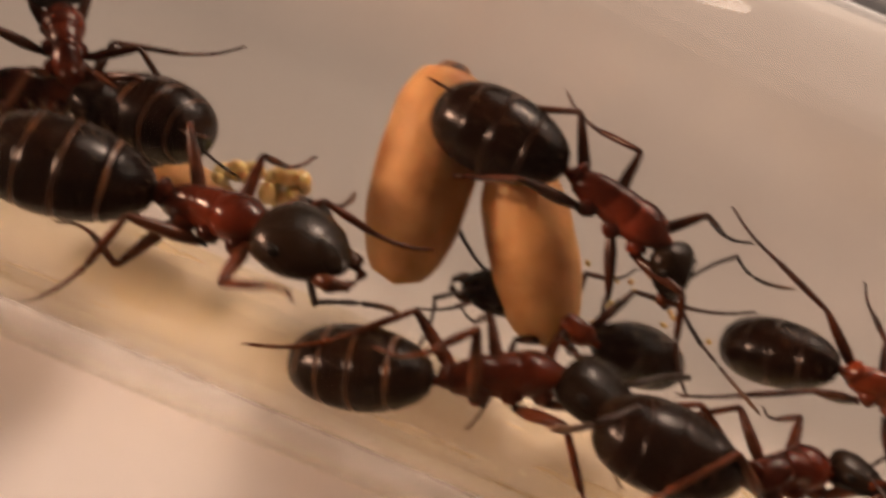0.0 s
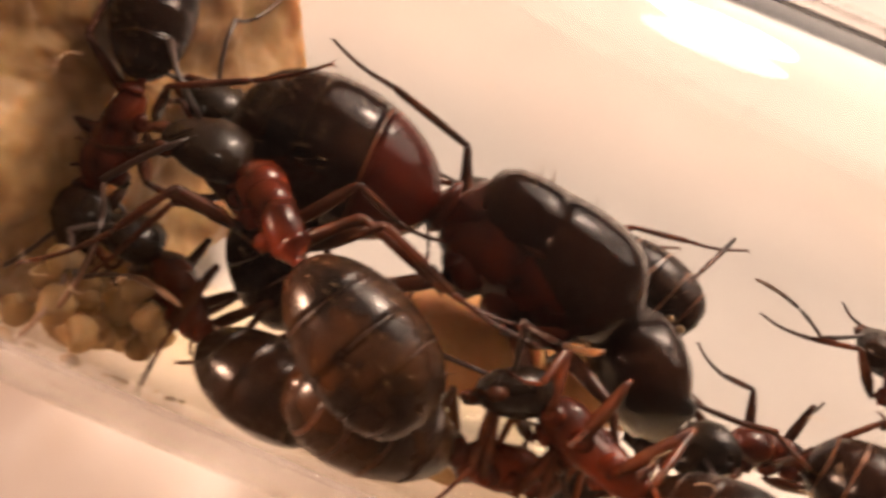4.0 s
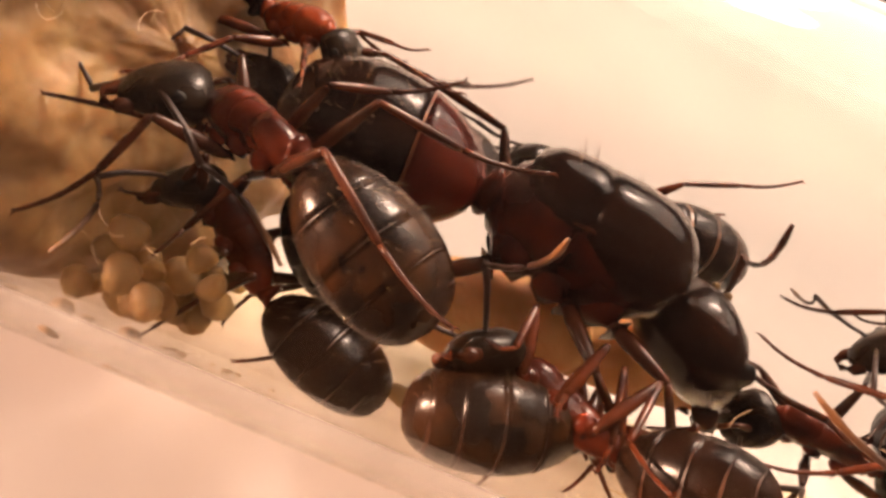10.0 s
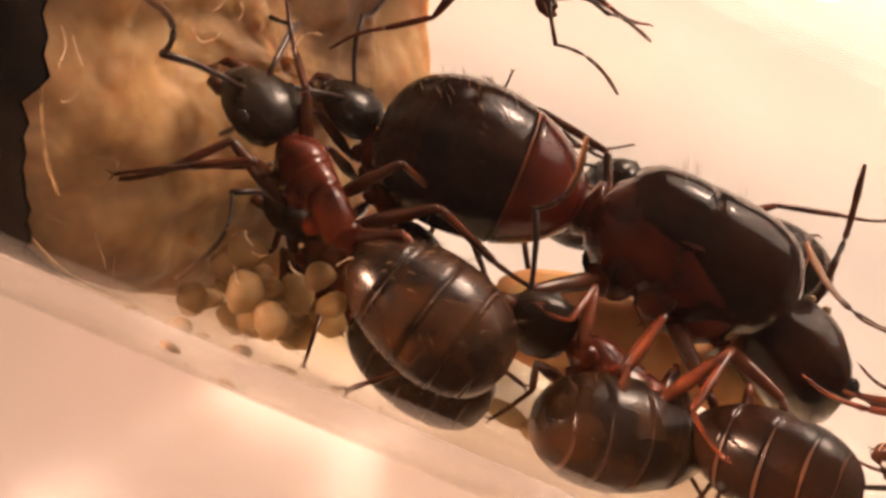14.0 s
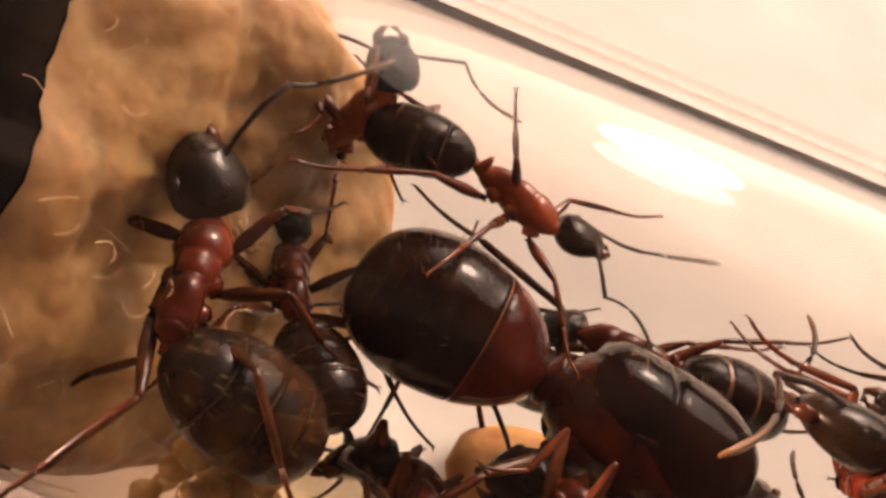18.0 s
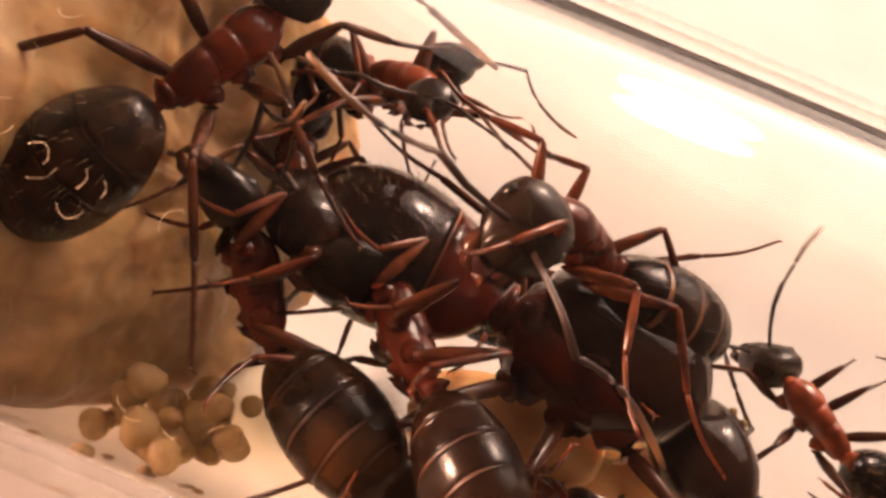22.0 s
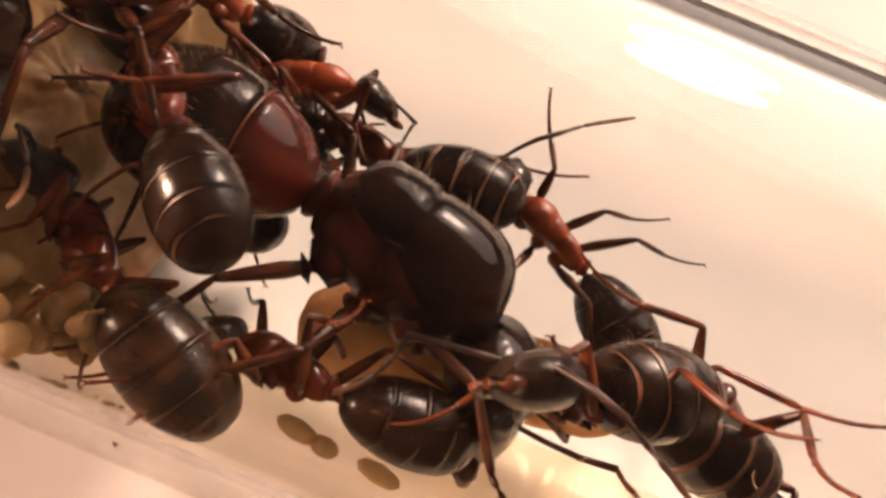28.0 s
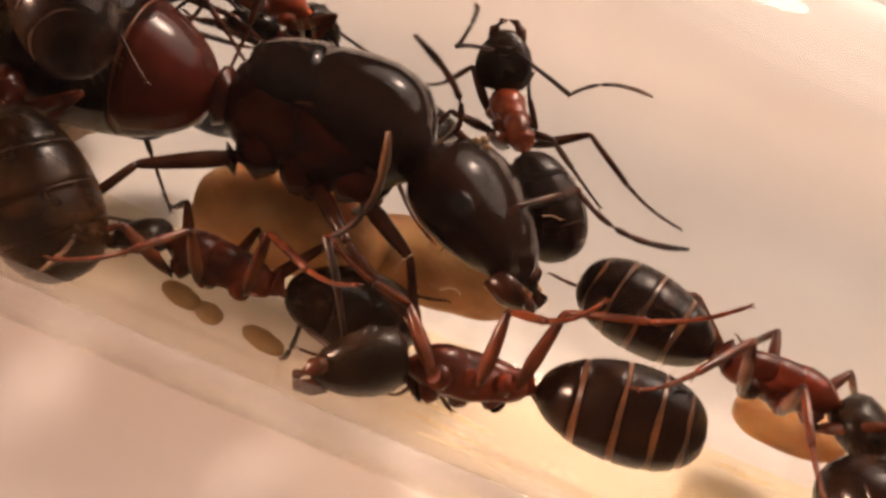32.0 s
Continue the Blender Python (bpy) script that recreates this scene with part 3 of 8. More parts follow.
def queen_ant():
    root = tagged(empty("queen_ant", Matrix(), 0.92), "large glossy dark red-brown queen ant standing among her workers", "ant")
    part("mesosoma", "q_side", q_side, LEG_DEEP, root, "dark side plates of the thorax")
    part("scutum", "q_scutum", q_scutum, QUEEN_BLACK, root, "polished black back plate")
    part("scutellum", "q_scutellum", q_scutellum, QUEEN_BLACK, root, "polished black plate behind the back")
    part("bristles", "q_hair", lambda: hairs([(x, 1.2, 2.3, 0) for x in np.linspace(-1.8, 1.2, 8)], 26, 0.8, 9, 0.012), HAIR, root)
    for side in (1, -1):
        part("wing_scar", "q_scar%d" % side, lambda side=side: limb([(0.35, side * 2.0, 0.6), (-0.2, side * 1.98, 0.65), (-0.8, side * 1.95, 0.55)], [0.05, 0.12, 0.05], 8), LEG, root)
    part("petiole", "q_petiole", lambda: join(blob([(-3.85, 0.3, 0.0, -1.1), (-3.65, 0.95, 0.75, -1.3), (-3.45, 1.0, 0.75, -1.3), (-3.2, 0.4, 0.0, -1.1)], 18),
                                            limb([(-4.3, 0, -0.6), (-3.0, 0, -0.6)], [0.4, 0.45])), RED, root)
    gaster = part("gaster", "q_gaster", lambda: blob(Q_GASTER, 36), QUEEN_BAND, root, "swollen gaster with narrow orange bands")
    gaster.matrix_basis = mm(-3.7, 0, -0.45)
    for i, (lo, hi, mat) in enumerate(((0.652, 1.0, QUEEN_RED), (0.36, 0.640, QUEEN_BLACK), (0.2, 0.362, QUEEN_BLACK), (0.09, 0.202, QUEEN_BLACK), (0.0, 0.092, QUEEN_BLACK))):
        part("tergite", "q_tergite%d" % i, lambda lo=lo, hi=hi: q_tergite(lo, hi), mat, gaster, "deep red front plate" if i == 0 else "")
    part("bristles", "q_ghair", lambda: hairs([s for s in Q_GASTER[2:15]], 80, 0.4, 11, 0.010), HAIR, gaster, "golden bristles")
    head = part("head", "q_head", q_head, QUEEN_BLACK, root, "broad black head")
    head.matrix_basis = mm(3.75, 0, -0.25) @ Matrix.Scale(1.54, 4)
    part("clypeus", "q_clypeus", lambda: blob([(2.3, 0.4, 0.82, 0.3), (2.6, 0.62, 0.72, 0.2), (3.0, 0.66, 0.46, -0.1), (3.3, 0.5, 0.16, -0.4), (3.4, 0.25, -0.1, -0.4)], 18), QUEEN_BLACK, head)
    for x, y in ((0.75, 0.0), (0.55, 0.22), (0.55, -0.22)):
        part("ocellus", "ocellus", lambda: blob(egg(-0.1, 0.1, 0.1, 0.1, -0.1, 6), 10), HAIR, head, "tiny glassy simple eye", mm(x, y, 1.08))
    for side in (1, -1):
        part("mandible", "q_jaw%d" % side, lambda side=side: limb([(2.9, side * 0.8, -0.4), (3.4, side * 0.75, -0.45), (3.9, side * 0.4, -0.5), (4.0, side * 0.05, -0.5)], [0.32, 0.32, 0.2, 0.05], 10), LEG, head)
        part("eye", "q_eye%d" % side, lambda side=side: blob([(0.32 * math.sin(a), 0.001 + 0.2 * math.cos(a), 0.3 * math.cos(a), -0.3 * math.cos(a)) for a in np.linspace(-1.5, 1.5, 7)], 12), EYE, head,
             m=mm(1.5, side * 1.52, 0.35))
        feeler = part("antenna", "q_antenna", lambda: join(*[([Vector(v) * 1.3 for v in antenna_mesh()[0]], antenna_mesh()[1])]), LEG, head, "long elbowed antenna with a beaded tip")
        feeler.matrix_basis = mm(2.1, side * 0.7, 0.7) @ pose(0, 0, 0, side * 75, -38, side * 42)
    far = ((3.2, 2.9, 2.8, 0.35, -0.8), (3.5, 3.2, 3.0, 0.45, -0.8), (4.2, 4.4, 3.8, 0.95, 0.0))
    near = ((2.9, 2.7, 2.4, -0.45, -1.2), (3.1, 2.9, 2.6, -0.55, -1.35), (3.4, 3.4, 3.0, -0.6, -1.2))
    for i, (x, az) in enumerate(((1.6, 35), (0.0, 78), (-1.7, 112))):
        for side, sizes in ((1, far), (-1, near)):
            pieces = leg_pieces(*sizes[i], 1.55)
            leg = part("leg", "q_femur%d%d" % (i, side), lambda: pieces[0], LEG, root, m=mm(x, side * 0.9, -1.7) @ pose(0, 0, 0, 0, 0, side * az))
            part("tibia", "q_tibia%d%d" % (i, side), lambda: pieces[1], LEG, leg)
            part("trochanter", "q_trochanter", lambda: limb([(0.2, 0, -0.12), (0.42, 0, -0.3), (0.7, 0, -0.42)], [0.2, 0.3, 0.16], 10), LEG_DEEP, leg)
            part("tarsus", "q_tarsus%d%d" % (i, side), lambda: pieces[2], LEG, leg)
            part("coxa", "q_coxa", lambda: join(*[([Vector(v) * 2.5 for v in pieces[3][0]], pieces[3][1])]), LEG_DEEP, leg)
    return root


LEG_DEEP = surface("deep_brown_chitin", (0.014, 0.003, 0.002), (0.060, 0.010, 0.004), 0.22, 500, 2500, 0.3, 0.00004, spec=0.3)
QUEEN_BLACK = surface("polished_black_chitin", (0.005, 0.0025, 0.002), (0.014, 0.0055, 0.003), 0.14, 500, 2500, 0.12, 0.00003, spec=0.3)
QUEEN_BAND = surface("rust_band", (0.05, 0.012, 0.004), (0.16, 0.045, 0.012), 0.4, 300, spec=0.2)
QUEEN_RED = surface("polished_red_chitin", (0.010, 0.003, 0.002), (0.080, 0.010, 0.005), 0.16, 230, 2500, 0.15, 0.00003, spec=0.34, sss=0.15)
ANTS["queen"] = queen_ant()


# ---- the tube and the table ----
def ring_tube(x0, x1, r0, r1, n=96, m=2):
    """A pipe along x with outer radius r0 and inner radius r1."""
    verts, faces = [], []
    for r in (r0, r1):
        for i in range(m):
            x = x0 + (x1 - x0) * i / (m - 1)
            for k in range(n):
                a = 2 * math.pi * k / n
                verts.append((x, r * math.cos(a), AXIS_Z + r * math.sin(a)))
    b = m * n
    for i in range(m - 1):
        for k in range(n):
            a, c = i * n + k, i * n + (k + 1) % n
            faces.append((a, c, c + n, a + n))
            faces.append((b + a, b + a + n, b + c + n, b + c))
    for k in range(n):
        c = (k + 1) % n
        faces.append((k, c, b + c, b + k))
        e = (m - 1) * n
        faces.append((e + k, b + e + k, b + e + c, e + c))
    return verts, faces


tube = link_mesh("glass_tube", *ring_tube(-75, 75, R_OUT, R_IN, 96, 41), GLASS)
tagged(tube, "clear glass test tube lying on white paper", "test tube")
tube.visible_shadow = False


def film_mesh(radius=8.72, low=-36, high=46):
    """A strip of film along the lower near wall, with a wavy upper border."""
    verts, faces, n, m = [], [], 36, 150
    for i in range(m + 1):
        x = -22.5 + 77.5 * i / m
        top = high + 6 * noise.noise(Vector((x * 0.16, 0, 0))) + 4 * noise.noise(Vector((x * 0.6, 3, 0)))
        for k in range(n + 1):
            a = radians(low + (top - low) * k / n)
            p = spot(x, -radius * math.cos(a), -radius * math.sin(a))
            verts.append(p)
    for i in range(m):
        for k in range(n):
            a = i * (n + 1) + k
            faces.append((a, a + 1, a + n + 2, a + n + 1))
    return verts, faces


film = part("residue_film", "film", film_mesh, FILM, tube, "creamy streaky film on the lower wall")
film.visible_shadow = False
# Outer strip: the wall's creamy glow, put in as a coloured layer.
haze = part("residue_film", "outer_film", lambda: film_mesh(9.77, -48, 30), FILM_GLOW, tube, "creamy layer painted in for the glow of the lower wall")
haze.visible_shadow = False


def smear_glint_mesh(seed, s, n, count, spread):
    """Small pale curls and scratches dried on the near glass, and painted glints."""
    rnd = random.Random(seed)
    out = []
    for _ in range(count):
        u, v = s + rnd.gauss(0, spread), n + rnd.gauss(0, spread * 0.6)
        d, turn = rnd.uniform(0, 6.28), rnd.uniform(-0.5, 0.5)
        pts = []
        for _ in range(rnd.randrange(5, 10)):
            v = max(-7.5, min(7.5, v))
            pts.append(spot(u, v, -math.sqrt(8.68 ** 2 - v * v)))
            u, v, d = u + 0.1 * math.cos(d), v + 0.1 * math.sin(d), d + turn + rnd.uniform(-0.3, 0.3)
        out.append(limb(pts, [rnd.uniform(0.004, 0.008)] * len(pts), 4))
    return join(*out)


# The last two groups are glints of the dark lining, painted as pale curls.
for k, (s, n, count, spread) in enumerate(((-19.6, -0.4, 5, 0.7), (-17.2, -0.8, 6, 0.8), (-19.4, -2.9, 4, 0.5), (-13.6, -4.6, 5, 0.6), (-18.6, 3.5, 4, 1.2), (2.0, -2.8, 5, 2.0), (-24.4, 1.6, 16, 1.0), (-25.2, -2.6, 12, 1.0))):
    mark = part("smear_mark", "smear%d" % k, lambda k=k, s=s, n=n, count=count, spread=spread: smear_glint_mesh(k + 40, s, n, count, spread), SMEAR_GLINT, tube, "pale dried curls and painted scratch glints on the glass")
    mark.visible_shadow = False


def slab(x0, x1, y0, y1, z0, z1):
    verts = [(x, y, z) for z in (z0, z1) for x, y in ((x0, y0), (x1, y0), (x1, y1), (x0, y1))]
    return verts, [(4, 5, 6, 7), (0, 1, 5, 4), (1, 2, 6, 5), (2, 3, 7, 6), (3, 0, 4, 7)]


def sheet(x0, x1, y0, y1, step, z, lift, seed):
    nx, ny = int((x1 - x0) / step), int((y1 - y0) / step)
    verts = [(x0 + i * step, y0 + j * step, z + lift * noise.noise(Vector((i * step * 0.02, j * step * 0.02, seed)))) for j in range(ny + 1) for i in range(nx + 1)]
    faces = [(j * (nx + 1) + i, j * (nx + 1) + i + 1, (j + 1) * (nx + 1) + i + 1, (j + 1) * (nx + 1) + i) for j in range(ny) for i in range(nx)]
    return verts, faces


# The sheet stops just short of view so the tube mirrors less of it.
paper = link_mesh("paper_sheet", *slab(-300, 300, -14.5, 400, -0.97, -0.77), PAPER, smooth=False)
tagged(paper, "matt white paper sheet under the tube", "paper")
# Unseen dark top, added to keep bright reflections off the lower glass.
table = link_mesh("ground", *sheet(-600, 600, -600, 600, 40, -0.97, 0.0, 1), TABLE)
tagged(table, "unseen dark table top added to cut reflections in the glass", "table", kind="structure")


# ---- cotton plug, dark wrap ----
def lump(x, y, z):
    p = Vector((x, y, z))
    return noise.noise(p * 0.3) * 0.85 + noise.noise(p * 0.8 + Vector((5, 0, 0))) * 0.3 + noise.noise(p * 2.1) * 0.15 + noise.noise(p * 5.0) * 0.1


def end(y, z):
    """Where the plug's face lies along the tube."""
    w, nn = y * AWAY.y + z * AWAY.z, y * SIDE.y + z * SIDE.z
    return -17.9 + 0.52 * w - 0.05 * nn + lump(3, y, z)


def plug_mesh():
    """A plug with a slanted, lumpy face that comes further out on the far side of the tube."""
    n, rows, rings = 140, 36, 34
    verts, faces = [], []

    for i in range(rows):
        for k in range(n):
            a = 2 * math.pi * k / n
            y, z = math.cos(a), math.sin(a)
            e = end(8 * y, 8 * z)
            x = -40 + (e + 40) * i / (rows - 1)
            r = 8.5 - 0.1 * abs(lump(x, 8 * y, 8 * z)) - (0.5 if i == rows - 1 else 0.0)
            verts.append((x, r * y, AXIS_Z + r * z))
    for j in range(1, rings):
        r = 8.0 * (1 - j / rings) + 0.02
        for k in range(n):
            a = 2 * math.pi * k / n
            y, z = r * math.cos(a), r * math.sin(a)
            verts.append((end(y, z) + 0.5 * min(1, j / 3), y, AXIS_Z + z))
    total = rows + rings - 1
    for i in range(total - 1):
        for k in range(n):
            a, b = i * n + k, i * n + (k + 1) % n
            faces.append((a, b, b + n, a + n))
    faces.append(tuple(reversed(range((total - 1) * n, total * n))))
    faces.append(tuple(range(n)))
    return verts, faces


plug = link_mesh("cotton_plug", *plug_mesh(), COTTON)
tagged(plug, "damp beige cotton wool plug stuffed into the tube", "cotton")


def fibre_mesh(count, seed):
    rnd = random.Random(seed)
    out = []
    for _ in range(count):
        a = rnd.uniform(0, 2 * math.pi)
        r = rnd.uniform(1, 7.8) if rnd.random() < 0.7 else 8.42
        y, z = r * math.cos(a), r * math.sin(a)
        x = end(y, z) + rnd.uniform(0.1, 0.55) if r < 8 else rnd.uniform(-27, end(y, z) - 0.3)
        p = Vector((x, r * math.cos(a), AXIS_Z + r * math.sin(a)))
        d = Vector((rnd.uniform(-0.4, 0.4), rnd.uniform(-1, 1), rnd.uniform(-1, 1)))
        pts = [p]
        for _ in range(6):
            d = (d + 0.7 * Vector((rnd.uniform(-1, 1), rnd.uniform(-1, 1), rnd.uniform(-1, 1)))).normalized()
            q = pts[-1] + d * rnd.uniform(0.15, 0.4)
            radial = Vector((0, q.y, q.z - AXIS_Z))
            if radial.length > 8.5:
                radial *= 8.5 / radial.length
                q = Vector((q.x, radial.y, AXIS_Z + radial.z))
            pts.append(q)
        out.append(limb(pts, [rnd.uniform(0.005, 0.009)] * 7, 3))
    return join(*out)


fibres = part("fibres", "fibres", lambda: fibre_mesh(380, 3), FIBRE, plug, "loose cotton fibres")
fibres["kind"] = "stuff"
for k, (s0, n0, s1, n1) in enumerate(((-23.0, -5.6, -20.6, -8.0), (-21.0, -6.2, -18.2, -7.9), (-20.0, -3.0, -19.2, -5.6))):
    def hair_line(s0=s0, n0=n0, s1=s1, n1=n1, k=k):
        pts = []
        for i in range(13):
            u = i / 12
            n = n0 + (n1 - n0) * u + 0.25 * math.sin(u * 5 + k)
            pts.append(spot(s0 + (s1 - s0) * u, n, -math.sqrt(max(0.1, 8.55 ** 2 - n * n))))
        return limb(pts, [0.03] * 13, 4)
    part("dark_fibre", "dark_fibre%d" % k, hair_line, SPECK, plug, "long dark fibre pressed against the glass")


def liner_mesh():
    """A dark sleeve inside the tube, with a torn edge."""
    verts, faces = ring_tube(-60, -20.0, 8.68, 8.55, 140, 40)
    out = []
    for v in verts:
        v = Vector(v)
        a = math.atan2(v.z - AXIS_Z, v.y)
        p = Vector((v.x * 0.5, math.cos(a) * 3, math.sin(a) * 3))
        k = noise.noise(p) + 0.5 * noise.noise(p * 2.7)
        edge = 0.0
        if v.x > -24:
            across = max(0.0, math.cos(a - (math.pi / 2 - TILT)))
            edge = (-3.0 * across ** 1.5 + 0.5 * noise.noise(Vector((a * 3.1, 1, 4))) + 0.35 * noise.noise(Vector((a * 13, 2, 4)))) * (v.x + 24) / 4.0
        rad = Vector((0, v.y, v.z - AXIS_Z)) * (1 - 0.006 * abs(k))
        out.append((v.x + 0.2 * k + edge, rad.y, AXIS_Z + rad.z))
    return out, faces


liner = link_mesh("dark_liner", *liner_mesh(), TAPE)
tagged(liner, "shiny black lining with a torn edge behind the cotton", "lining")


# ---- cocoons, larvae, eggs, specks ----
def lie(a, b, turn=0.0):
    """The pose of a thing whose x axis runs from a to b, with its middle between them."""
    x = (b - a).normalized()
    y = AWAY.cross(x).normalized()
    z = x.cross(y)
    m = Matrix((x, y, z)).transposed().to_4x4()
    m.translation = (a + b) / 2 * MM
    return m @ pose(0, 0, 0, turn)


def cocoon(a, b, width, label, tip=True, seed=0):
    l = (b - a).length
    root = tagged(empty("cocoon", lie(a, b)), label, "cocoon", "ant cocoons")
    part("shell", "shell%d" % seed, lambda: blob(egg(-l / 2, l / 2, width / 2, width / 2, -width / 2, 24, 0.47, full=2.5), 28, 0.05, seed), COCOON, root)
    if tip:
        part("tip", "tip%d" % seed, lambda: blob(egg(-l / 2 - 0.2, -l / 2 + 0.75, 0.7, 0.68, -0.68, 8), 14, 0.3, seed + 3), COCOON_TIP, root, "dark brown meconium spot")
    return root


cocoon(spot(22.3, 4.1, 4.5), spot(23.35, -4.3, 4.4), 3.7, "tan silk cocoon standing on end against the far glass", True, 1)
cocoon(spot(25.6, 1.9, 4.6), spot(29.5, -4.2, 4.4), 3.3, "tan silk cocoon leaning beside another", True, 2)
cocoon(spot(-8.6, -4.7, 3.4), spot(-1.6, -3.6, 3.0), 3.7, "orange-tan cocoon lying under the queen", False, 3)
cocoon(spot(3.6, -3.2, 4.2), spot(-3.6, -4.0, 4.4), 3.2, "orange-tan cocoon with dark tip under the queen's head", True, 4)
cocoon(spot(12.4, -4.0, 5.2), spot(16.8, -4.1, 5.2), 2.1, "tan cocoon lying low in the tube", False, 5)



def larva(p, l, width, bend, name, label, mat, m, group):
    root = tagged(link_mesh(name, *grub(l, width, bend), mat), label, name.split("_")[-1], group)
    root.matrix_basis = m
    return root


def grub(l, width, bend):
    st = egg(-l / 2, l / 2, width / 2, width / 2, -width / 2, 12, 0.5)
    verts, faces = blob(st, 12)
    out = []
    for x, y, z in verts:
        ring = 1 + 0.035 * math.cos(x * 2 * math.pi * 9 / max(l, 1))
        out.append((x, y * ring, z * ring + bend * (x / l) ** 2 * 4))
    return out, faces


def on_glass(s, a, r=7.6):
    """A place on the inner glass at the angle a, in degrees from the picture's lower edge towards the viewer."""
    c, d = math.cos(radians(a)), math.sin(radians(a))
    return spot(s, -r * c, -r * d)


rnd = random.Random(21)
for i in range(46):
    s, a = rnd.gauss(-15.0, 1.3), rnd.uniform(-22, 34)
    s = min(-12.2, max(-17.8, s))
    p = on_glass(s, a, rnd.uniform(6.3, 8.0))
    l = rnd.uniform(0.75, 1.2)
    m = mm(*p) @ pose(0, 0, 0, rnd.uniform(0, 360), rnd.uniform(-50, 50), rnd.uniform(0, 360))
    larva(p, l, l * rnd.uniform(0.75, 0.92), 0.12, "ant_larva", "pale cream ant larva in a heap on the glass", LARVA, m, "heap of larvae")
for s, n, l in ((-6.9, -7.55, 1.5), (-5.9, -7.75, 1.0), (-4.0, -7.9, 1.6)):
    p = spot(s, n, 0.3)
    larva(p, l, 0.75, 0.04, "ant_larva", "single pale larva stuck to the lower glass", LARVA, mm(*p, 0, 0, -12), "larvae on the lower glass")
for s, n, l in ((2.8, -1.6, 1.4), (3.5, -3.1, 1.8)):
    p = spot(s, n, 5.2)
    larva(p, l, 1.0, 0.06, "ant_larva", "pale larva beside a cocoon", LARVA, mm(*p, 0, 40, 30), "larvae beside the cocoons")
rnd = random.Random(5)
for i in range(16):
    u = rnd.uniform(-1, 1)
    p = spot(17.35 + 1.5 * u, -2.75 + 0.35 * u + rnd.uniform(-0.5, 0.5), 5.2 + rnd.uniform(-0.4, 0.4))
    larva(p, rnd.uniform(0.75, 1.2), rnd.uniform(0.6, 0.8), 0.05, "ant_egg", "translucent amber egg in a small clump", GRAIN, mm(*p, rnd.uniform(0, 180), rnd.uniform(0, 90), rnd.uniform(0, 180)), "clump of eggs")
for i in range(26):
    p = spot(rnd.gauss(32.3, 1.3), rnd.gauss(-1.2, 1.3), 6.6 + rnd.uniform(-0.3, 0.3))
    larva(p, rnd.uniform(0.2, 0.42), 0.22, 0.0, "food_crumb", "tiny amber crumb on the glass", GRAIN, mm(*p, rnd.uniform(0, 180), rnd.uniform(0, 90), 0), "scattered crumbs")
for s, n, l, wd in ((-14.75, -8.25, 0.62, 0.5), (-16.3, -7.85, 0.66, 0.6), (-15.9, -8.2, 0.4, 0.2), (-13.3, -8.35, 0.36, 0.22), (-12.0, -8.45, 0.4, 0.2), (-17.6, -7.7, 0.4, 0.16), (-13.6, -8.4, 0.3, 0.15), (-11.7, -8.5, 0.22, 0.14), (-13.75, -8.3, 0.26, 0.12), (-10.6, -8.45, 0.2, 0.12), (-12.5, -8.5, 0.16, 0.1)):
    p = spot(s, n, -math.sqrt(max(0.2, 8.66 ** 2 - n * n)))
    larva(p, l, wd, 0.0, "dirt_speck", "brown fleck of dirt stuck to the glass", SPECK, mm(*p, 0, 20, 20), "flecks on the glass")


# ---- movement ----
def piece(name, kind):
    """The part of that kind of an ant."""
    return next(o for o in ANTS[name].children if o.name.split(".")[0] == kind)


TRIALS = sorted([(sw, li, ro) for sw in (-120, -90, -60, -40, -20, 0, 20, 40, 60, 90, 120) for li in (-90, -60, -40, -20, 0, 20, 40, 60, 90) for ro in (-50, 0, 50)], key=lambda e: abs(e[0]) + abs(e[1]) + 0.8 * abs(e[2]))


def beyond(p):
    """By how many millimetres a point reaches into the glass."""
    return max(0.0, math.hypot(p.y, p.z - AXIS_Z * MM) / MM - R_IN + 0.12)


def eased(rows):
    """Adds rows on the way where a turn is wide."""
    out = [rows[0]]
    for t1, b in rows[1:]:
        t0, a = out[-1]
        qa, qb = a.to_quaternion(), b.to_quaternion()
        if qa.dot(qb) < 0:
            qb.negate()
        steps = int(qa.rotation_difference(qb).angle // radians(75)) + 1
        for k in range(1, steps):
            out.append((t0 + (t1 - t0) * k / steps, Matrix.LocRotScale(a.translation.lerp(b.translation, k / steps), qa.slerp(qb, k / steps), None)))
        out.append((t1, b))
    return out


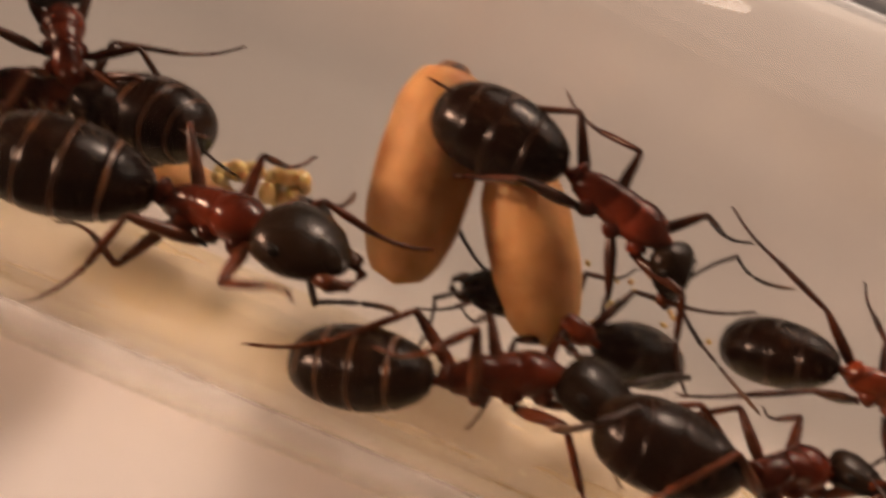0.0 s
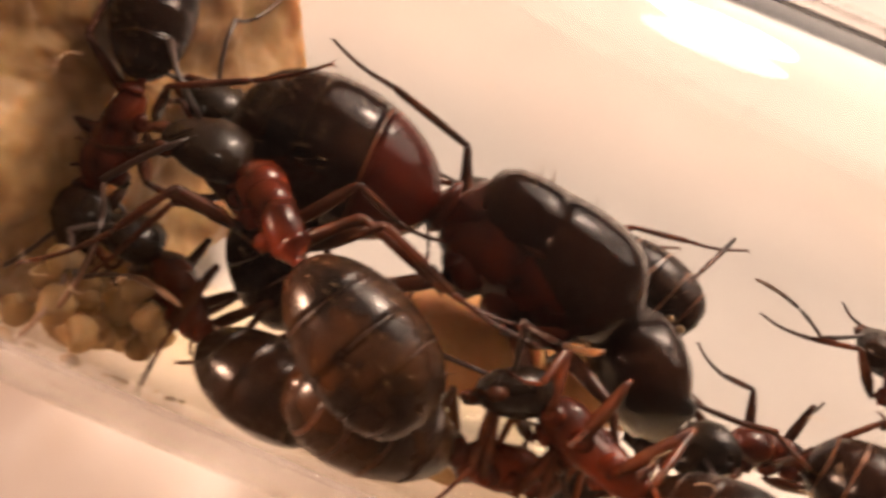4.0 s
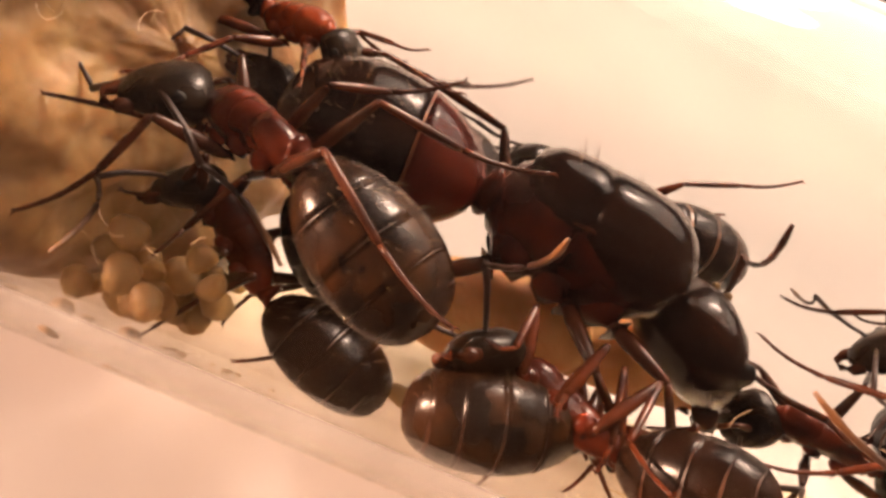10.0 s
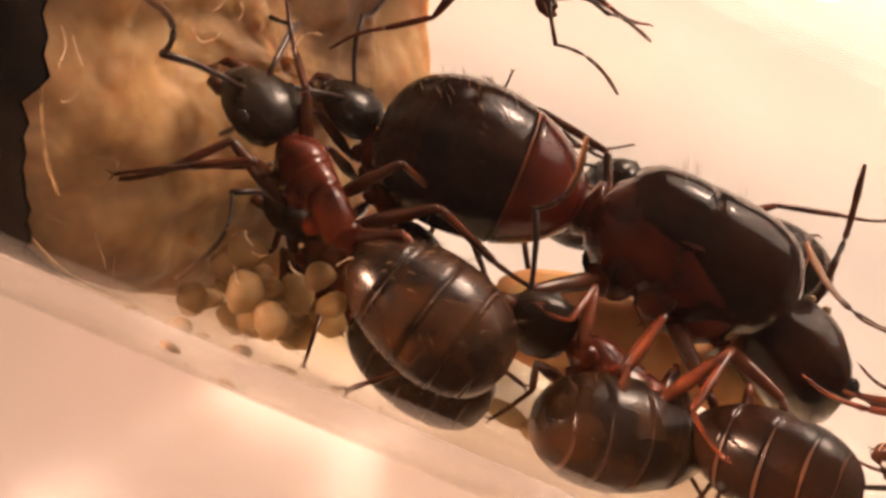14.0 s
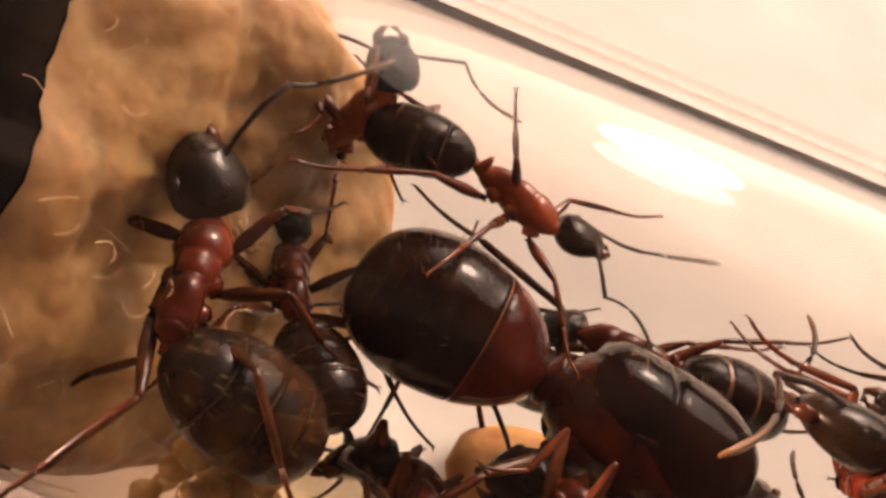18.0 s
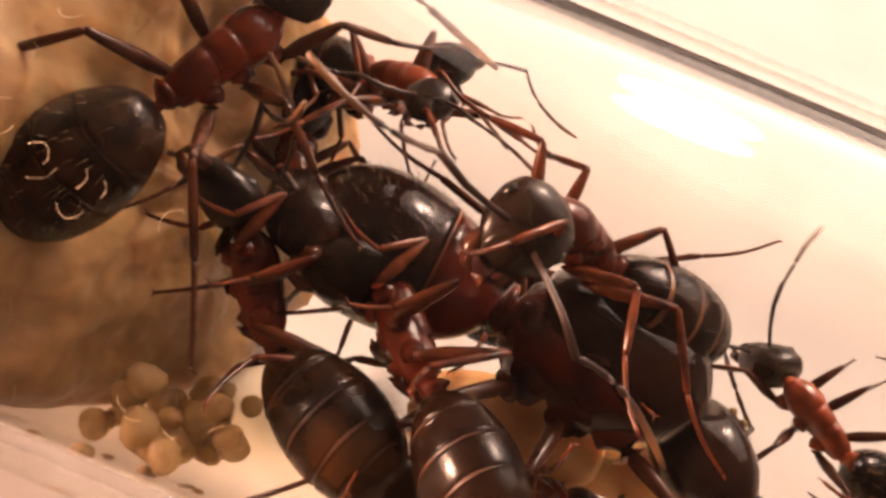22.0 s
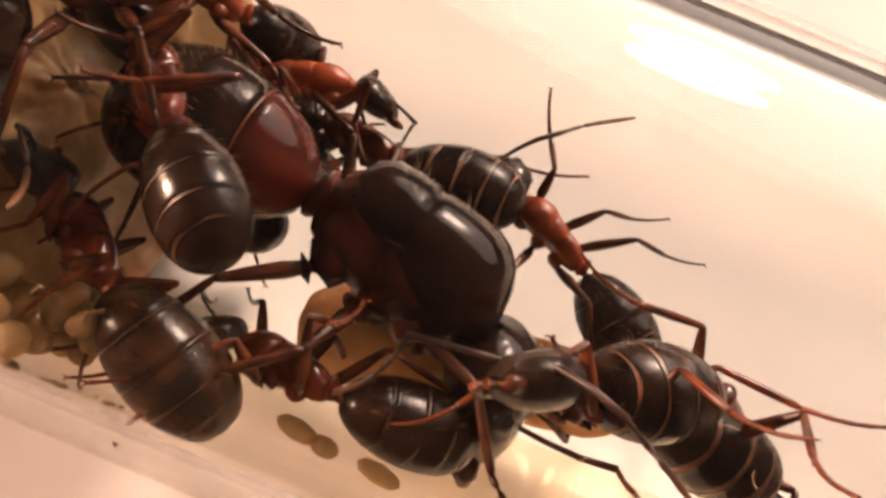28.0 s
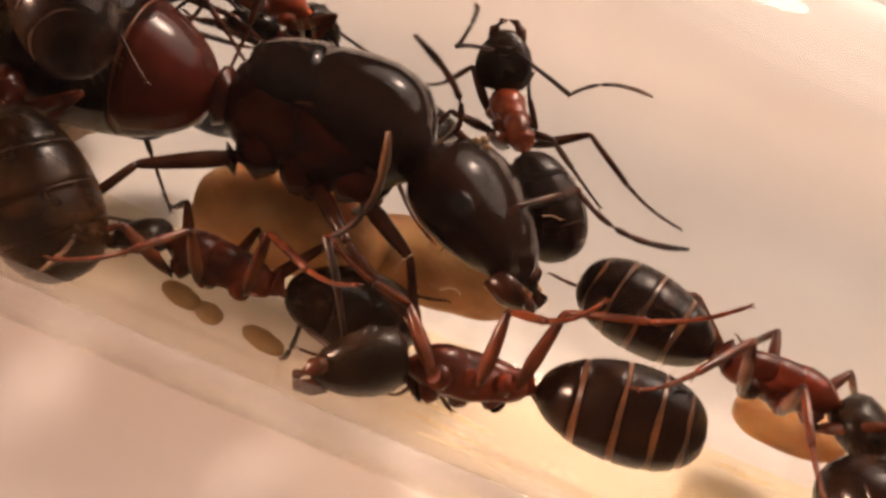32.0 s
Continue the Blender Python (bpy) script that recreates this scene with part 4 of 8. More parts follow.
def kept_in(ob, base, marks, bodies, rows_of, amount, rnd, gap, pins):
    """Keys a limb: it swings a little about its joint, and never reaches through the glass; pins are its known poses."""
    place, turn, size = base.decompose()
    root_rows, head_rows, scale = rows_of
    rows, last = [], (0, 0, 0)
    times = [0.0]
    while times[-1] + gap < 31.9:
        times.append(times[-1] + gap * rnd.uniform(0.7, 1.3))
    times[-1] = 32.0
    for t in times:
        world_m = at_time(root_rows, t) @ Matrix.Scale(scale, 4)
        if head_rows:
            world_m = world_m @ at_time(head_rows, t) @ Matrix.Scale(bodies, 4)
        jit = [rnd.uniform(-amount, amount) for _ in range(3)]
        best, score = last, 1e9
        for trial in TRIALS:
            move = sum(abs(a - b) for a, b in zip(trial, last)) * 0.25 + sum(abs(a) for a in trial)
            if move >= score:
                continue
            q = turn @ Euler([radians(v) for v in (trial[2], trial[1], trial[0])]).to_quaternion()
            m = world_m @ Matrix.LocRotScale(place, q, size)
            move += 150 * sum(beyond(m @ p) for p in marks)
            if move < score:
                best, score = trial, move
        last = best
        q = turn @ Euler([radians(v + j) for v, j in zip((best[2], best[1], best[0]), jit)]).to_quaternion()
        if all(abs(t - p) > 0.8 for p, _ in pins):
            rows.append((t, Matrix.LocRotScale(place, q, None)))
    rows = sorted(rows + list(pins), key=lambda e: e[0])
    if rows[0][0] > 0:
        rows.insert(0, (0.0, rows[0][1]))
    if rows[-1][0] < 32:
        rows.append((32.0, rows[-1][1]))
    walk(ob, eased(rows))


def at_time(rows, t):
    """The pose on a line of rows at t."""
    if t <= rows[0][0]:
        return rows[0][1]
    for (t0, a), (t1, b) in zip(rows, rows[1:]):
        if t <= t1:
            return a.lerp(b, (t - t0) / (t1 - t0))
    return rows[-1][1]


def tips(ob):
    """The far ends of a limb's meshes, in its own space."""
    out = []
    for o in (ob, *ob.children):
        vs = [v.co for v in o.data.vertices]
        out += [max(vs, key=lambda c: c.length).copy(), max(vs, key=lambda c: c.z + 0.4 * c.x).copy()]
    return out


ROOT_ROWS, HEAD_ROWS = {}, {}


PINS = {}


def pin(name, kind, number, rows, shin=()):
    """Known poses of a limb, and of the tibia and tarsus of a leg, which bend at the knee."""
    PINS[name, kind, number] = rows
    if shin:
        leg = [o for o in ANTS[name].children if o.name.split(".")[0] == kind][number]
        ways = []
        for k, (t, m) in enumerate(shin):
            if k == 0 and t > 1.2:
                ways += [(0, Matrix()), (t - 1.2, Matrix())]
            elif k and t - shin[k - 1][0] > 2.5:
                ways += [(shin[k - 1][0] + 1.2, Matrix()), (t - 1.2, Matrix())]
            ways.append((t, m))
        if ways[0][0] > 0:
            ways.insert(0, (0, ways[0][1]))
        if ways[-1][0] < 30.5:
            ways.append((ways[-1][0] + 1.2, Matrix()))
        if ways[-1][0] < 32:
            ways.append((32, ways[-1][1]))
        for o in leg.children:
            if o.name.split(".")[0] != "coxa":
                walk(o, eased(ways))


def go(name, rows):
    ROOT_ROWS[name] = rows
    walk(ANTS[name], rows)


def nod(name, rows):
    HEAD_ROWS[name] = rows
    walk(piece(name, "head"), rows)


def bend(name, rows):
    walk(piece(name, "gaster"), rows)


def motions():
    go("F", [(0, mm(29.50, 2.24, 8.33, -1, 12, -12)), (1, mm(29.39, 2.55, 8.61, -2, 6, -19)), (32, mm(29.17, 2.72, 8.67, -7, -11, -24))])
    nod("F", [(0, mm(1.95, 0.00, 0.12, 0, 35, -27)), (1, mm(1.95, 0.00, 0.12, 0, 43, -18)), (32, mm(1.95, 0.00, 0.12, 19, 42, 48))])
    bend("F", [(0, mm(-2.20, 0.00, -0.25, 0, -17, 0)), (1, mm(-2.20, 0.00, -0.25, 0, -29, -20)), (16.5, mm(-2.20, 0.00, -0.25, -2, 5, 8)), (32, mm(-2.20, 0.00, -0.25, 14, 35, 42))])
    go("J", [(0, mm(40.34, 0.55, 6.90, 0, 6, -2)), (32, mm(40.78, 0.55, 6.85, 2, 2, -2))])
    nod("J", [(0, mm(1.95, 0.00, 0.12, 0, 7, -4)), (32, mm(1.95, 0.00, 0.12, -1, 13, -7))])
    bend("J", [(0, mm(-2.20, 0.00, -0.25, 0, -40, -19)), (32, mm(-2.20, 0.00, -0.25, 0, 5, 4))])
    go("C", [(0, mm(-2.86, 3.29, 5.23, 32, 7, -172)), (1, mm(-3.00, 3.46, 5.39, 10, 14, 176)), (2, mm(-3.02, 3.58, 5.50, 10, 14, -179)), (3, mm(-3.19, 3.97, 5.85, 10, 7, -177)), (4, mm(-3.46, 4.24, 6.07, 10, 5, -180)), (7, mm(-3.46, 4.47, 6.27, 10, 4, 180)), (10, mm(-3.41, 4.51, 6.27, 9, 10, 167)), (13, mm(-3.23, 4.45, 6.20, 9, 16, 165)), (15, mm(-3.52, 4.59, 6.31, 9, 15, 159)), (18, mm(-3.85, 4.37, 6.11, 10, 24, 167)), (19, mm(-4.42, 4.16, 5.89, 10, 38, 158)), (20, mm(-5.76, 4.04, 5.79, 11, 42, 163)), (21, mm(-5.68, 4.11, 5.81, 10, 50, 149)), (22, mm(-5.90, 4.09, 5.80, 11, 50, 155)), (23, mm(-6.70, 4.65, 6.28, 8, 42, 146)), (24, mm(-6.46, 5.75, 7.57, 8, 5, 153)), (25, mm(-8.27, 5.73, 7.30, 8, -3, 156)), (26, mm(-9.41, 5.17, 6.83, 9, 1, 161)), (29, mm(-9.30, 5.02, 6.62, 8, 26, 151)), (30, mm(-9.23, 5.19, 6.76, 8, 28, 146)), (31, mm(-8.05, 4.93, 6.57, 23, 13, 163)), (32, mm(-6.86, 4.66, 6.38, 33, -5, 174))])
    nod("C", [(0, mm(1.95, 0.00, 0.12, 1, 15, 4)), (1, mm(1.95, 0.00, 0.12, 0, 3, 32)), (2, mm(1.95, 0.00, 0.12, 0, 1, 29)), (3, mm(1.95, 0.00, 0.12, 0, 5, 19)), (4, mm(1.95, 0.00, 0.12, 0, 12, 16)), (7, mm(1.95, 0.00, 0.12, 0, 24, -29)), (10, mm(1.95, 0.00, 0.12, 0, 18, -13)), (13, mm(1.95, 0.00, 0.12, 0, 20, -16)), (15, mm(1.95, 0.00, 0.12, 0, 14, -10)), (18, mm(1.95, 0.00, 0.12, 0, 15, -17)), (19, mm(1.95, 0.00, 0.12, 0, 16, -6)), (20, mm(1.95, 0.00, 0.12, 0, 1, -8)), (21, mm(1.95, 0.00, 0.12, 0, -15, 17)), (22, mm(1.95, 0.00, 0.12, 0, -22, 13)), (23, mm(1.95, 0.00, 0.12, 0, -25, 17)), (24, mm(1.95, 0.00, 0.12, 0, -42, -4)), (25, mm(1.95, 0.00, 0.12, 0, 19, 15)), (26, mm(1.95, 0.00, 0.12, 0, 14, 4)), (29, mm(1.95, 0.00, 0.12, 0, -5, 28)), (30, mm(1.95, 0.00, 0.12, 0, -16, 60)), (31, mm(1.95, 0.00, 0.12, 4, -1, 32)), (32, mm(1.95, 0.00, 0.12, 0, 14, 4))])
    bend("C", [(0, mm(-2.20, 0.00, -0.25, 0, -2, -2)), (1, mm(-2.20, 0.00, -0.25, 0, -27, 13)), (2, mm(-2.20, 0.00, -0.25, 0, -18, -4)), (3, mm(-2.20, 0.00, -0.25, 0, -11, -20)), (4, mm(-2.20, 0.00, -0.25, 0, -8, -25)), (7, mm(-2.20, 0.00, -0.25, 0, -12, 4)), (10, mm(-2.20, 0.00, -0.25, 0, -22, 26)), (13, mm(-2.20, 0.00, -0.25, 0, -30, 32)), (15, mm(-2.20, 0.00, -0.25, 0, -25, 36)), (18, mm(-2.20, 0.00, -0.25, 0, -33, 33)), (19, mm(-2.20, 0.00, -0.25, 0, -32, 52)), (20, mm(-2.20, 0.00, -0.25, 0, -39, 42)), (21, mm(-2.20, 0.00, -0.25, 0, 5, -16)), (22, mm(-2.20, 0.00, -0.25, 0, 1, -17)), (23, mm(-2.20, 0.00, -0.25, 0, 1, -7)), (24, mm(-2.20, 0.00, -0.25, 0, -34, 64)), (25, mm(-2.20, 0.00, -0.25, 0, -18, 49)), (26, mm(-2.20, 0.00, -0.25, 0, -20, 53)), (29, mm(-2.20, 0.00, -0.25, 0, -1, -3)), (30, mm(-2.20, 0.00, -0.25, 0, -10, -7)), (31, mm(-2.20, 0.00, -0.25, 0, -9, -5)), (32, mm(-2.20, 0.00, -0.25, 0, -9, -4))])
    go("E", [(0, mm(2.97, -5.41, 8.26, 96, 11, 155)), (1, mm(2.97, -5.41, 8.26, 96, 11, 155)), (2, mm(1.39, -5.36, 8.36, -76, -164, -14)), (3, mm(0.21, -5.57, 8.19, -75, -163, -15)), (4, mm(-0.62, -5.20, 8.08, 99, 5, 155)), (5.5, mm(-1.10, -4.33, 7.31, 92, 14, 149)), (7, mm(-1.57, -3.56, 6.67, 83, 22, 140)), (8, mm(-1.82, -3.94, 7.17, 87, 20, 143)), (9, mm(-2.45, -4.79, 7.80, 89, 17, 142)), (10, mm(-3.02, -5.74, 7.65, 101, -1, 161)), (11, mm(-2.77, -4.41, 7.52, 93, 10, 129)), (12, mm(-4.70, -5.43, 8.31, -68, -155, -25)), (13, mm(-4.76, -5.67, 7.83, 95, 14, 158)), (14, mm(-4.81, -5.51, 8.19, 98, 7, 162)), (15, mm(-4.34, -5.39, 7.73, 93, 15, 153)), (16.5, mm(-4.52, -4.83, 8.44, 90, 19, 150)), (18, mm(-4.70, -4.16, 9.02, 87, 22, 146)), (19, mm(-6.90, -3.52, 9.84, 91, 19, 153)), (20, mm(-8.79, -3.50, 9.38, 86, 17, 135)), (21, mm(-10.45, -2.62, 10.59, 87, 16, 134)), (22, mm(-9.56, -3.05, 10.23, 103, 2, 133)), (23, mm(-10.23, -2.85, 10.41, 107, -4, 138)), (24, mm(-12.46, -2.76, 10.54, -71, -158, -21)), (25, mm(-13.53, -2.57, 10.70, -69, -156, -25)), (26, mm(-14.76, -2.42, 10.79, 113, -12, 140)), (27.5, mm(-14.01, -1.59, 11.47, 101, 2, 134)), (29, mm(-13.27, -0.76, 12.15, 87, 14, 124)), (30, mm(-13.59, -0.58, 12.30, 84, 16, 126)), (31, mm(-13.01, -0.67, 12.22, 84, 16, 124)), (32, mm(-13.07, -0.78, 12.13, 84, 16, 124))])
    nod("E", [(0, mm(1.95, 0.00, 0.12, 0, 57, 30)), (1, mm(1.95, 0.00, 0.12, 0, 57, 30)), (2, mm(1.95, 0.00, 0.12, 0, 44, -3)), (3, mm(1.95, 0.00, 0.12, 0, 19, -23)), (4, mm(1.95, 0.00, 0.12, 0, 52, 35)), (5.5, mm(1.95, 0.00, 0.12, -6, 32, 2)), (7, mm(1.95, 0.00, 0.12, 0, 12, -24)), (8, mm(1.95, 0.00, 0.12, 0, 12, -27)), (9, mm(1.95, 0.00, 0.12, 0, 22, -19)), (10, mm(1.95, 0.00, 0.12, 0, 50, 33)), (11, mm(1.95, 0.00, 0.12, 0, 6, -19)), (12, mm(1.95, 0.00, 0.12, 0, 12, -37)), (12.5, mm(1.95, 0.00, 0.12, -5, 25, -1)), (13, mm(1.95, 0.00, 0.12, 0, 39, 40)), (14, mm(1.95, 0.00, 0.12, 0, 20, 12)), (15, mm(1.95, 0.00, 0.12, 0, 20, -9)), (16.5, mm(1.95, 0.00, 0.12, 0, 18, -21)), (18, mm(1.95, 0.00, 0.12, 0, 17, -34)), (19, mm(1.95, 0.00, 0.12, 0, 37, -20)), (20, mm(1.95, 0.00, 0.12, 0, 11, -23)), (21, mm(1.95, 0.00, 0.12, 0, 8, -22)), (22, mm(1.95, 0.00, 0.12, 0, 60, -18)), (23, mm(1.95, 0.00, 0.12, 0, 63, -43)), (24, mm(1.95, 0.00, 0.12, 0, 57, 13)), (25, mm(1.95, 0.00, 0.12, 0, 70, 33)), (26, mm(1.95, 0.00, 0.12, 0, 49, -18)), (27.5, mm(1.95, 0.00, 0.12, 2, 44, 8)), (29, mm(1.95, 0.00, 0.12, 0, 38, 32)), (30, mm(1.95, 0.00, 0.12, 0, 37, 39)), (31, mm(1.95, 0.00, 0.12, 0, 35, 39)), (32, mm(1.95, 0.00, 0.12, 0, 35, 39))])
    bend("E", [(0, mm(-2.20, 0.00, -0.25, 0, 11, 22)), (1, mm(-2.20, 0.00, -0.25, 0, 11, 22)), (2, mm(-2.20, 0.00, -0.25, 0, -17, -42)), (3, mm(-2.20, 0.00, -0.25, 0, -18, -36)), (4, mm(-2.20, 0.00, -0.25, 0, -6, -35)), (5.5, mm(-2.20, 0.00, -0.25, 0, -8, -9)), (7, mm(-2.20, 0.00, -0.25, 0, -10, 18)), (8, mm(-2.20, 0.00, -0.25, 0, -11, -8)), (9, mm(-2.20, 0.00, -0.25, 0, 11, -9)), (10, mm(-2.20, 0.00, -0.25, 0, -5, -33)), (11, mm(-2.20, 0.00, -0.25, 0, 23, -10)), (12, mm(-2.20, 0.00, -0.25, 0, -12, -55)), (13, mm(-2.20, 0.00, -0.25, 0, 4, -12)), (14, mm(-2.20, 0.00, -0.25, 0, -6, -21)), (15, mm(-2.20, 0.00, -0.25, 0, 7, -10)), (16.5, mm(-2.20, 0.00, -0.25, 0, 2, -21)), (18, mm(-2.20, 0.00, -0.25, 0, -2, -31)), (19, mm(-2.20, 0.00, -0.25, 0, -9, -31)), (20, mm(-2.20, 0.00, -0.25, 0, 1, -24)), (21, mm(-2.20, 0.00, -0.25, 0, -8, -19)), (22, mm(-2.20, 0.00, -0.25, 0, -8, -11)), (23, mm(-2.20, 0.00, -0.25, 0, -8, -19)), (24, mm(-2.20, 0.00, -0.25, 0, -12, -10)), (25, mm(-2.20, 0.00, -0.25, 0, -20, -34)), (26, mm(-2.20, 0.00, -0.25, 0, -2, -26)), (27.5, mm(-2.20, 0.00, -0.25, -1, 3, -5)), (29, mm(-2.20, 0.00, -0.25, 0, 8, 17)), (30, mm(-2.20, 0.00, -0.25, 0, 2, 17)), (31, mm(-2.20, 0.00, -0.25, 0, 6, 18)), (32, mm(-2.20, 0.00, -0.25, 0, 6, 18))])
    go("P", [(0, mm(-3.70, -3.29, 6.82, 4, 23, 138)), (1, mm(-3.08, -4.51, 6.17, 35, 25, 141)), (2, mm(-8.58, -4.79, 5.84, 36, 28, 143)), (3, mm(-14.44, -4.14, 6.49, 35, 19, 140)), (4, mm(-13.17, -4.66, 6.07, 35, 11, 140)), (5.5, mm(-12.56, -4.28, 6.35, 32, 5, 130)), (7, mm(-11.95, -3.84, 6.22, 30, -2, 120)), (8, mm(-12.05, -3.83, 6.57, 30, -2, 120)), (9, mm(-13.03, -3.87, 6.75, 39, -11, 136)), (10, mm(-13.19, -4.11, 6.61, 45, -24, 146)), (11, mm(-13.06, -3.92, 6.74, 46, -25, 143)), (12, mm(-13.30, -4.21, 6.53, 46, -25, 143)), (13, mm(-13.21, -4.26, 6.27, 31, 12, 130)), (14, mm(-13.51, -4.52, 6.14, 30, 18, 130)), (15, mm(-14.58, -4.28, 6.33, 29, 18, 126)), (16.5, mm(-12.16, -3.96, 6.03, 32, 30, 134)), (18, mm(-9.74, -3.77, 5.64, 38, 41, 144)), (19, mm(-8.79, -3.49, 6.05, 17, 36, 110)), (20, mm(-7.84, -3.51, 6.31, 3, 22, 84)), (21, mm(-5.97, -2.41, 6.23, -12, 32, 57)), (22, mm(-4.11, -3.99, 5.91, -32, 34, 25)), (23, mm(-2.39, -4.21, 5.84, -32, 32, 24)), (24, mm(-0.67, -4.44, 5.76, -33, 31, 22)), (25, mm(2.58, -4.78, 5.89, -32, 24, 24)), (26, mm(5.84, -4.30, 6.38, -32, 18, 26)), (27.5, mm(10.15, -4.08, 6.56, -31, 17, 27)), (29, mm(14.47, -3.87, 6.74, -31, 17, 29)), (30, mm(15.17, -3.42, 7.12, -32, 18, 26)), (31, mm(18.34, -3.18, 7.33, -33, 12, 24)), (32, mm(18.60, -3.19, 7.33, -33, 12, 24))])
    nod("P", [(0, mm(1.95, 0.00, 0.12, 1, 2, 60)), (1, mm(1.95, 0.00, 0.12, 0, 10, 68)), (2, mm(1.95, 0.00, 0.12, 0, -1, 77)), (3, mm(1.95, 0.00, 0.12, 0, -15, 67)), (4, mm(1.95, 0.00, 0.12, 0, 1, 58)), (5.5, mm(1.95, 0.00, 0.12, 1, 15, 52)), (7, mm(1.95, 0.00, 0.12, 0, 28, 45)), (8, mm(1.95, 0.00, 0.12, 0, 39, 42)), (9, mm(1.95, 0.00, 0.12, 0, 61, 34)), (10, mm(1.95, 0.00, 0.12, 0, 63, 12)), (11, mm(1.95, 0.00, 0.12, 0, 51, 48)), (12, mm(1.95, 0.00, 0.12, 0, 61, 31)), (13, mm(1.95, 0.00, 0.12, 0, 6, 38)), (14, mm(1.95, 0.00, 0.12, 0, -3, 40)), (15, mm(1.95, 0.00, 0.12, 0, -7, 25)), (16.5, mm(1.95, 0.00, 0.12, 0, 10, 23)), (18, mm(1.95, 0.00, 0.12, 0, 27, 21)), (19, mm(1.95, 0.00, 0.12, -3, 20, -22)), (20, mm(1.95, 0.00, 0.12, 0, 13, -63)), (21, mm(1.95, 0.00, 0.12, 1, 8, -49)), (22, mm(1.95, 0.00, 0.12, 0, 4, -35)), (23, mm(1.95, 0.00, 0.12, 0, 5, -34)), (24, mm(1.95, 0.00, 0.12, 0, 6, -33)), (25, mm(1.95, 0.00, 0.12, 0, 4, -33)), (26, mm(1.95, 0.00, 0.12, 0, 1, -33)), (27.5, mm(1.95, 0.00, 0.12, 0, -4, -42)), (29, mm(1.95, 0.00, 0.12, 0, -9, -50)), (30, mm(1.95, 0.00, 0.12, 0, -10, -48)), (31, mm(1.95, 0.00, 0.12, 0, -9, -36)), (32, mm(1.95, 0.00, 0.12, 0, -9, -36))])
    bend("P", [(0, mm(-2.20, 0.00, -0.25, -10, -53, 19)), (1, mm(-2.20, 0.00, -0.25, 0, -7, 37)), (2, mm(-2.20, 0.00, -0.25, 0, -17, 54)), (3, mm(-2.20, 0.00, -0.25, 0, -15, 43)), (4, mm(-2.20, 0.00, -0.25, 0, 14, 17)), (5.5, mm(-2.20, 0.00, -0.25, 0, 18, 26)), (7, mm(-2.20, 0.00, -0.25, 0, 23, 35)), (8, mm(-2.20, 0.00, -0.25, 0, 19, 35)), (9, mm(-2.20, 0.00, -0.25, 0, 17, 15)), (10, mm(-2.20, 0.00, -0.25, 0, 21, 1)), (11, mm(-2.20, 0.00, -0.25, 0, 23, -3)), (12, mm(-2.20, 0.00, -0.25, 0, 29, -4)), (13, mm(-2.20, 0.00, -0.25, 0, 8, 35)), (14, mm(-2.20, 0.00, -0.25, 0, 6, 39)), (15, mm(-2.20, 0.00, -0.25, 0, 2, 40)), (16.5, mm(-2.20, 0.00, -0.25, -1, -15, 32)), (18, mm(-2.20, 0.00, -0.25, 0, -33, 22)), (19, mm(-2.20, 0.00, -0.25, -3, -16, 45)), (20, mm(-2.20, 0.00, -0.25, 0, 0, 66)), (21, mm(-2.20, 0.00, -0.25, -9, -21, 27)), (22, mm(-2.20, 0.00, -0.25, 0, -43, -19)), (23, mm(-2.20, 0.00, -0.25, 0, -40, -21)), (24, mm(-2.20, 0.00, -0.25, 0, -37, -24)), (25, mm(-2.20, 0.00, -0.25, -2, -17, -13)), (26, mm(-2.20, 0.00, -0.25, 0, 3, -4)), (27.5, mm(-2.20, 0.00, -0.25, 0, 1, -10)), (29, mm(-2.20, 0.00, -0.25, 0, -2, -16)), (30, mm(-2.20, 0.00, -0.25, 0, -6, -15)), (31, mm(-2.20, 0.00, -0.25, 0, -6, -11)), (32, mm(-2.20, 0.00, -0.25, 0, -6, -10))])
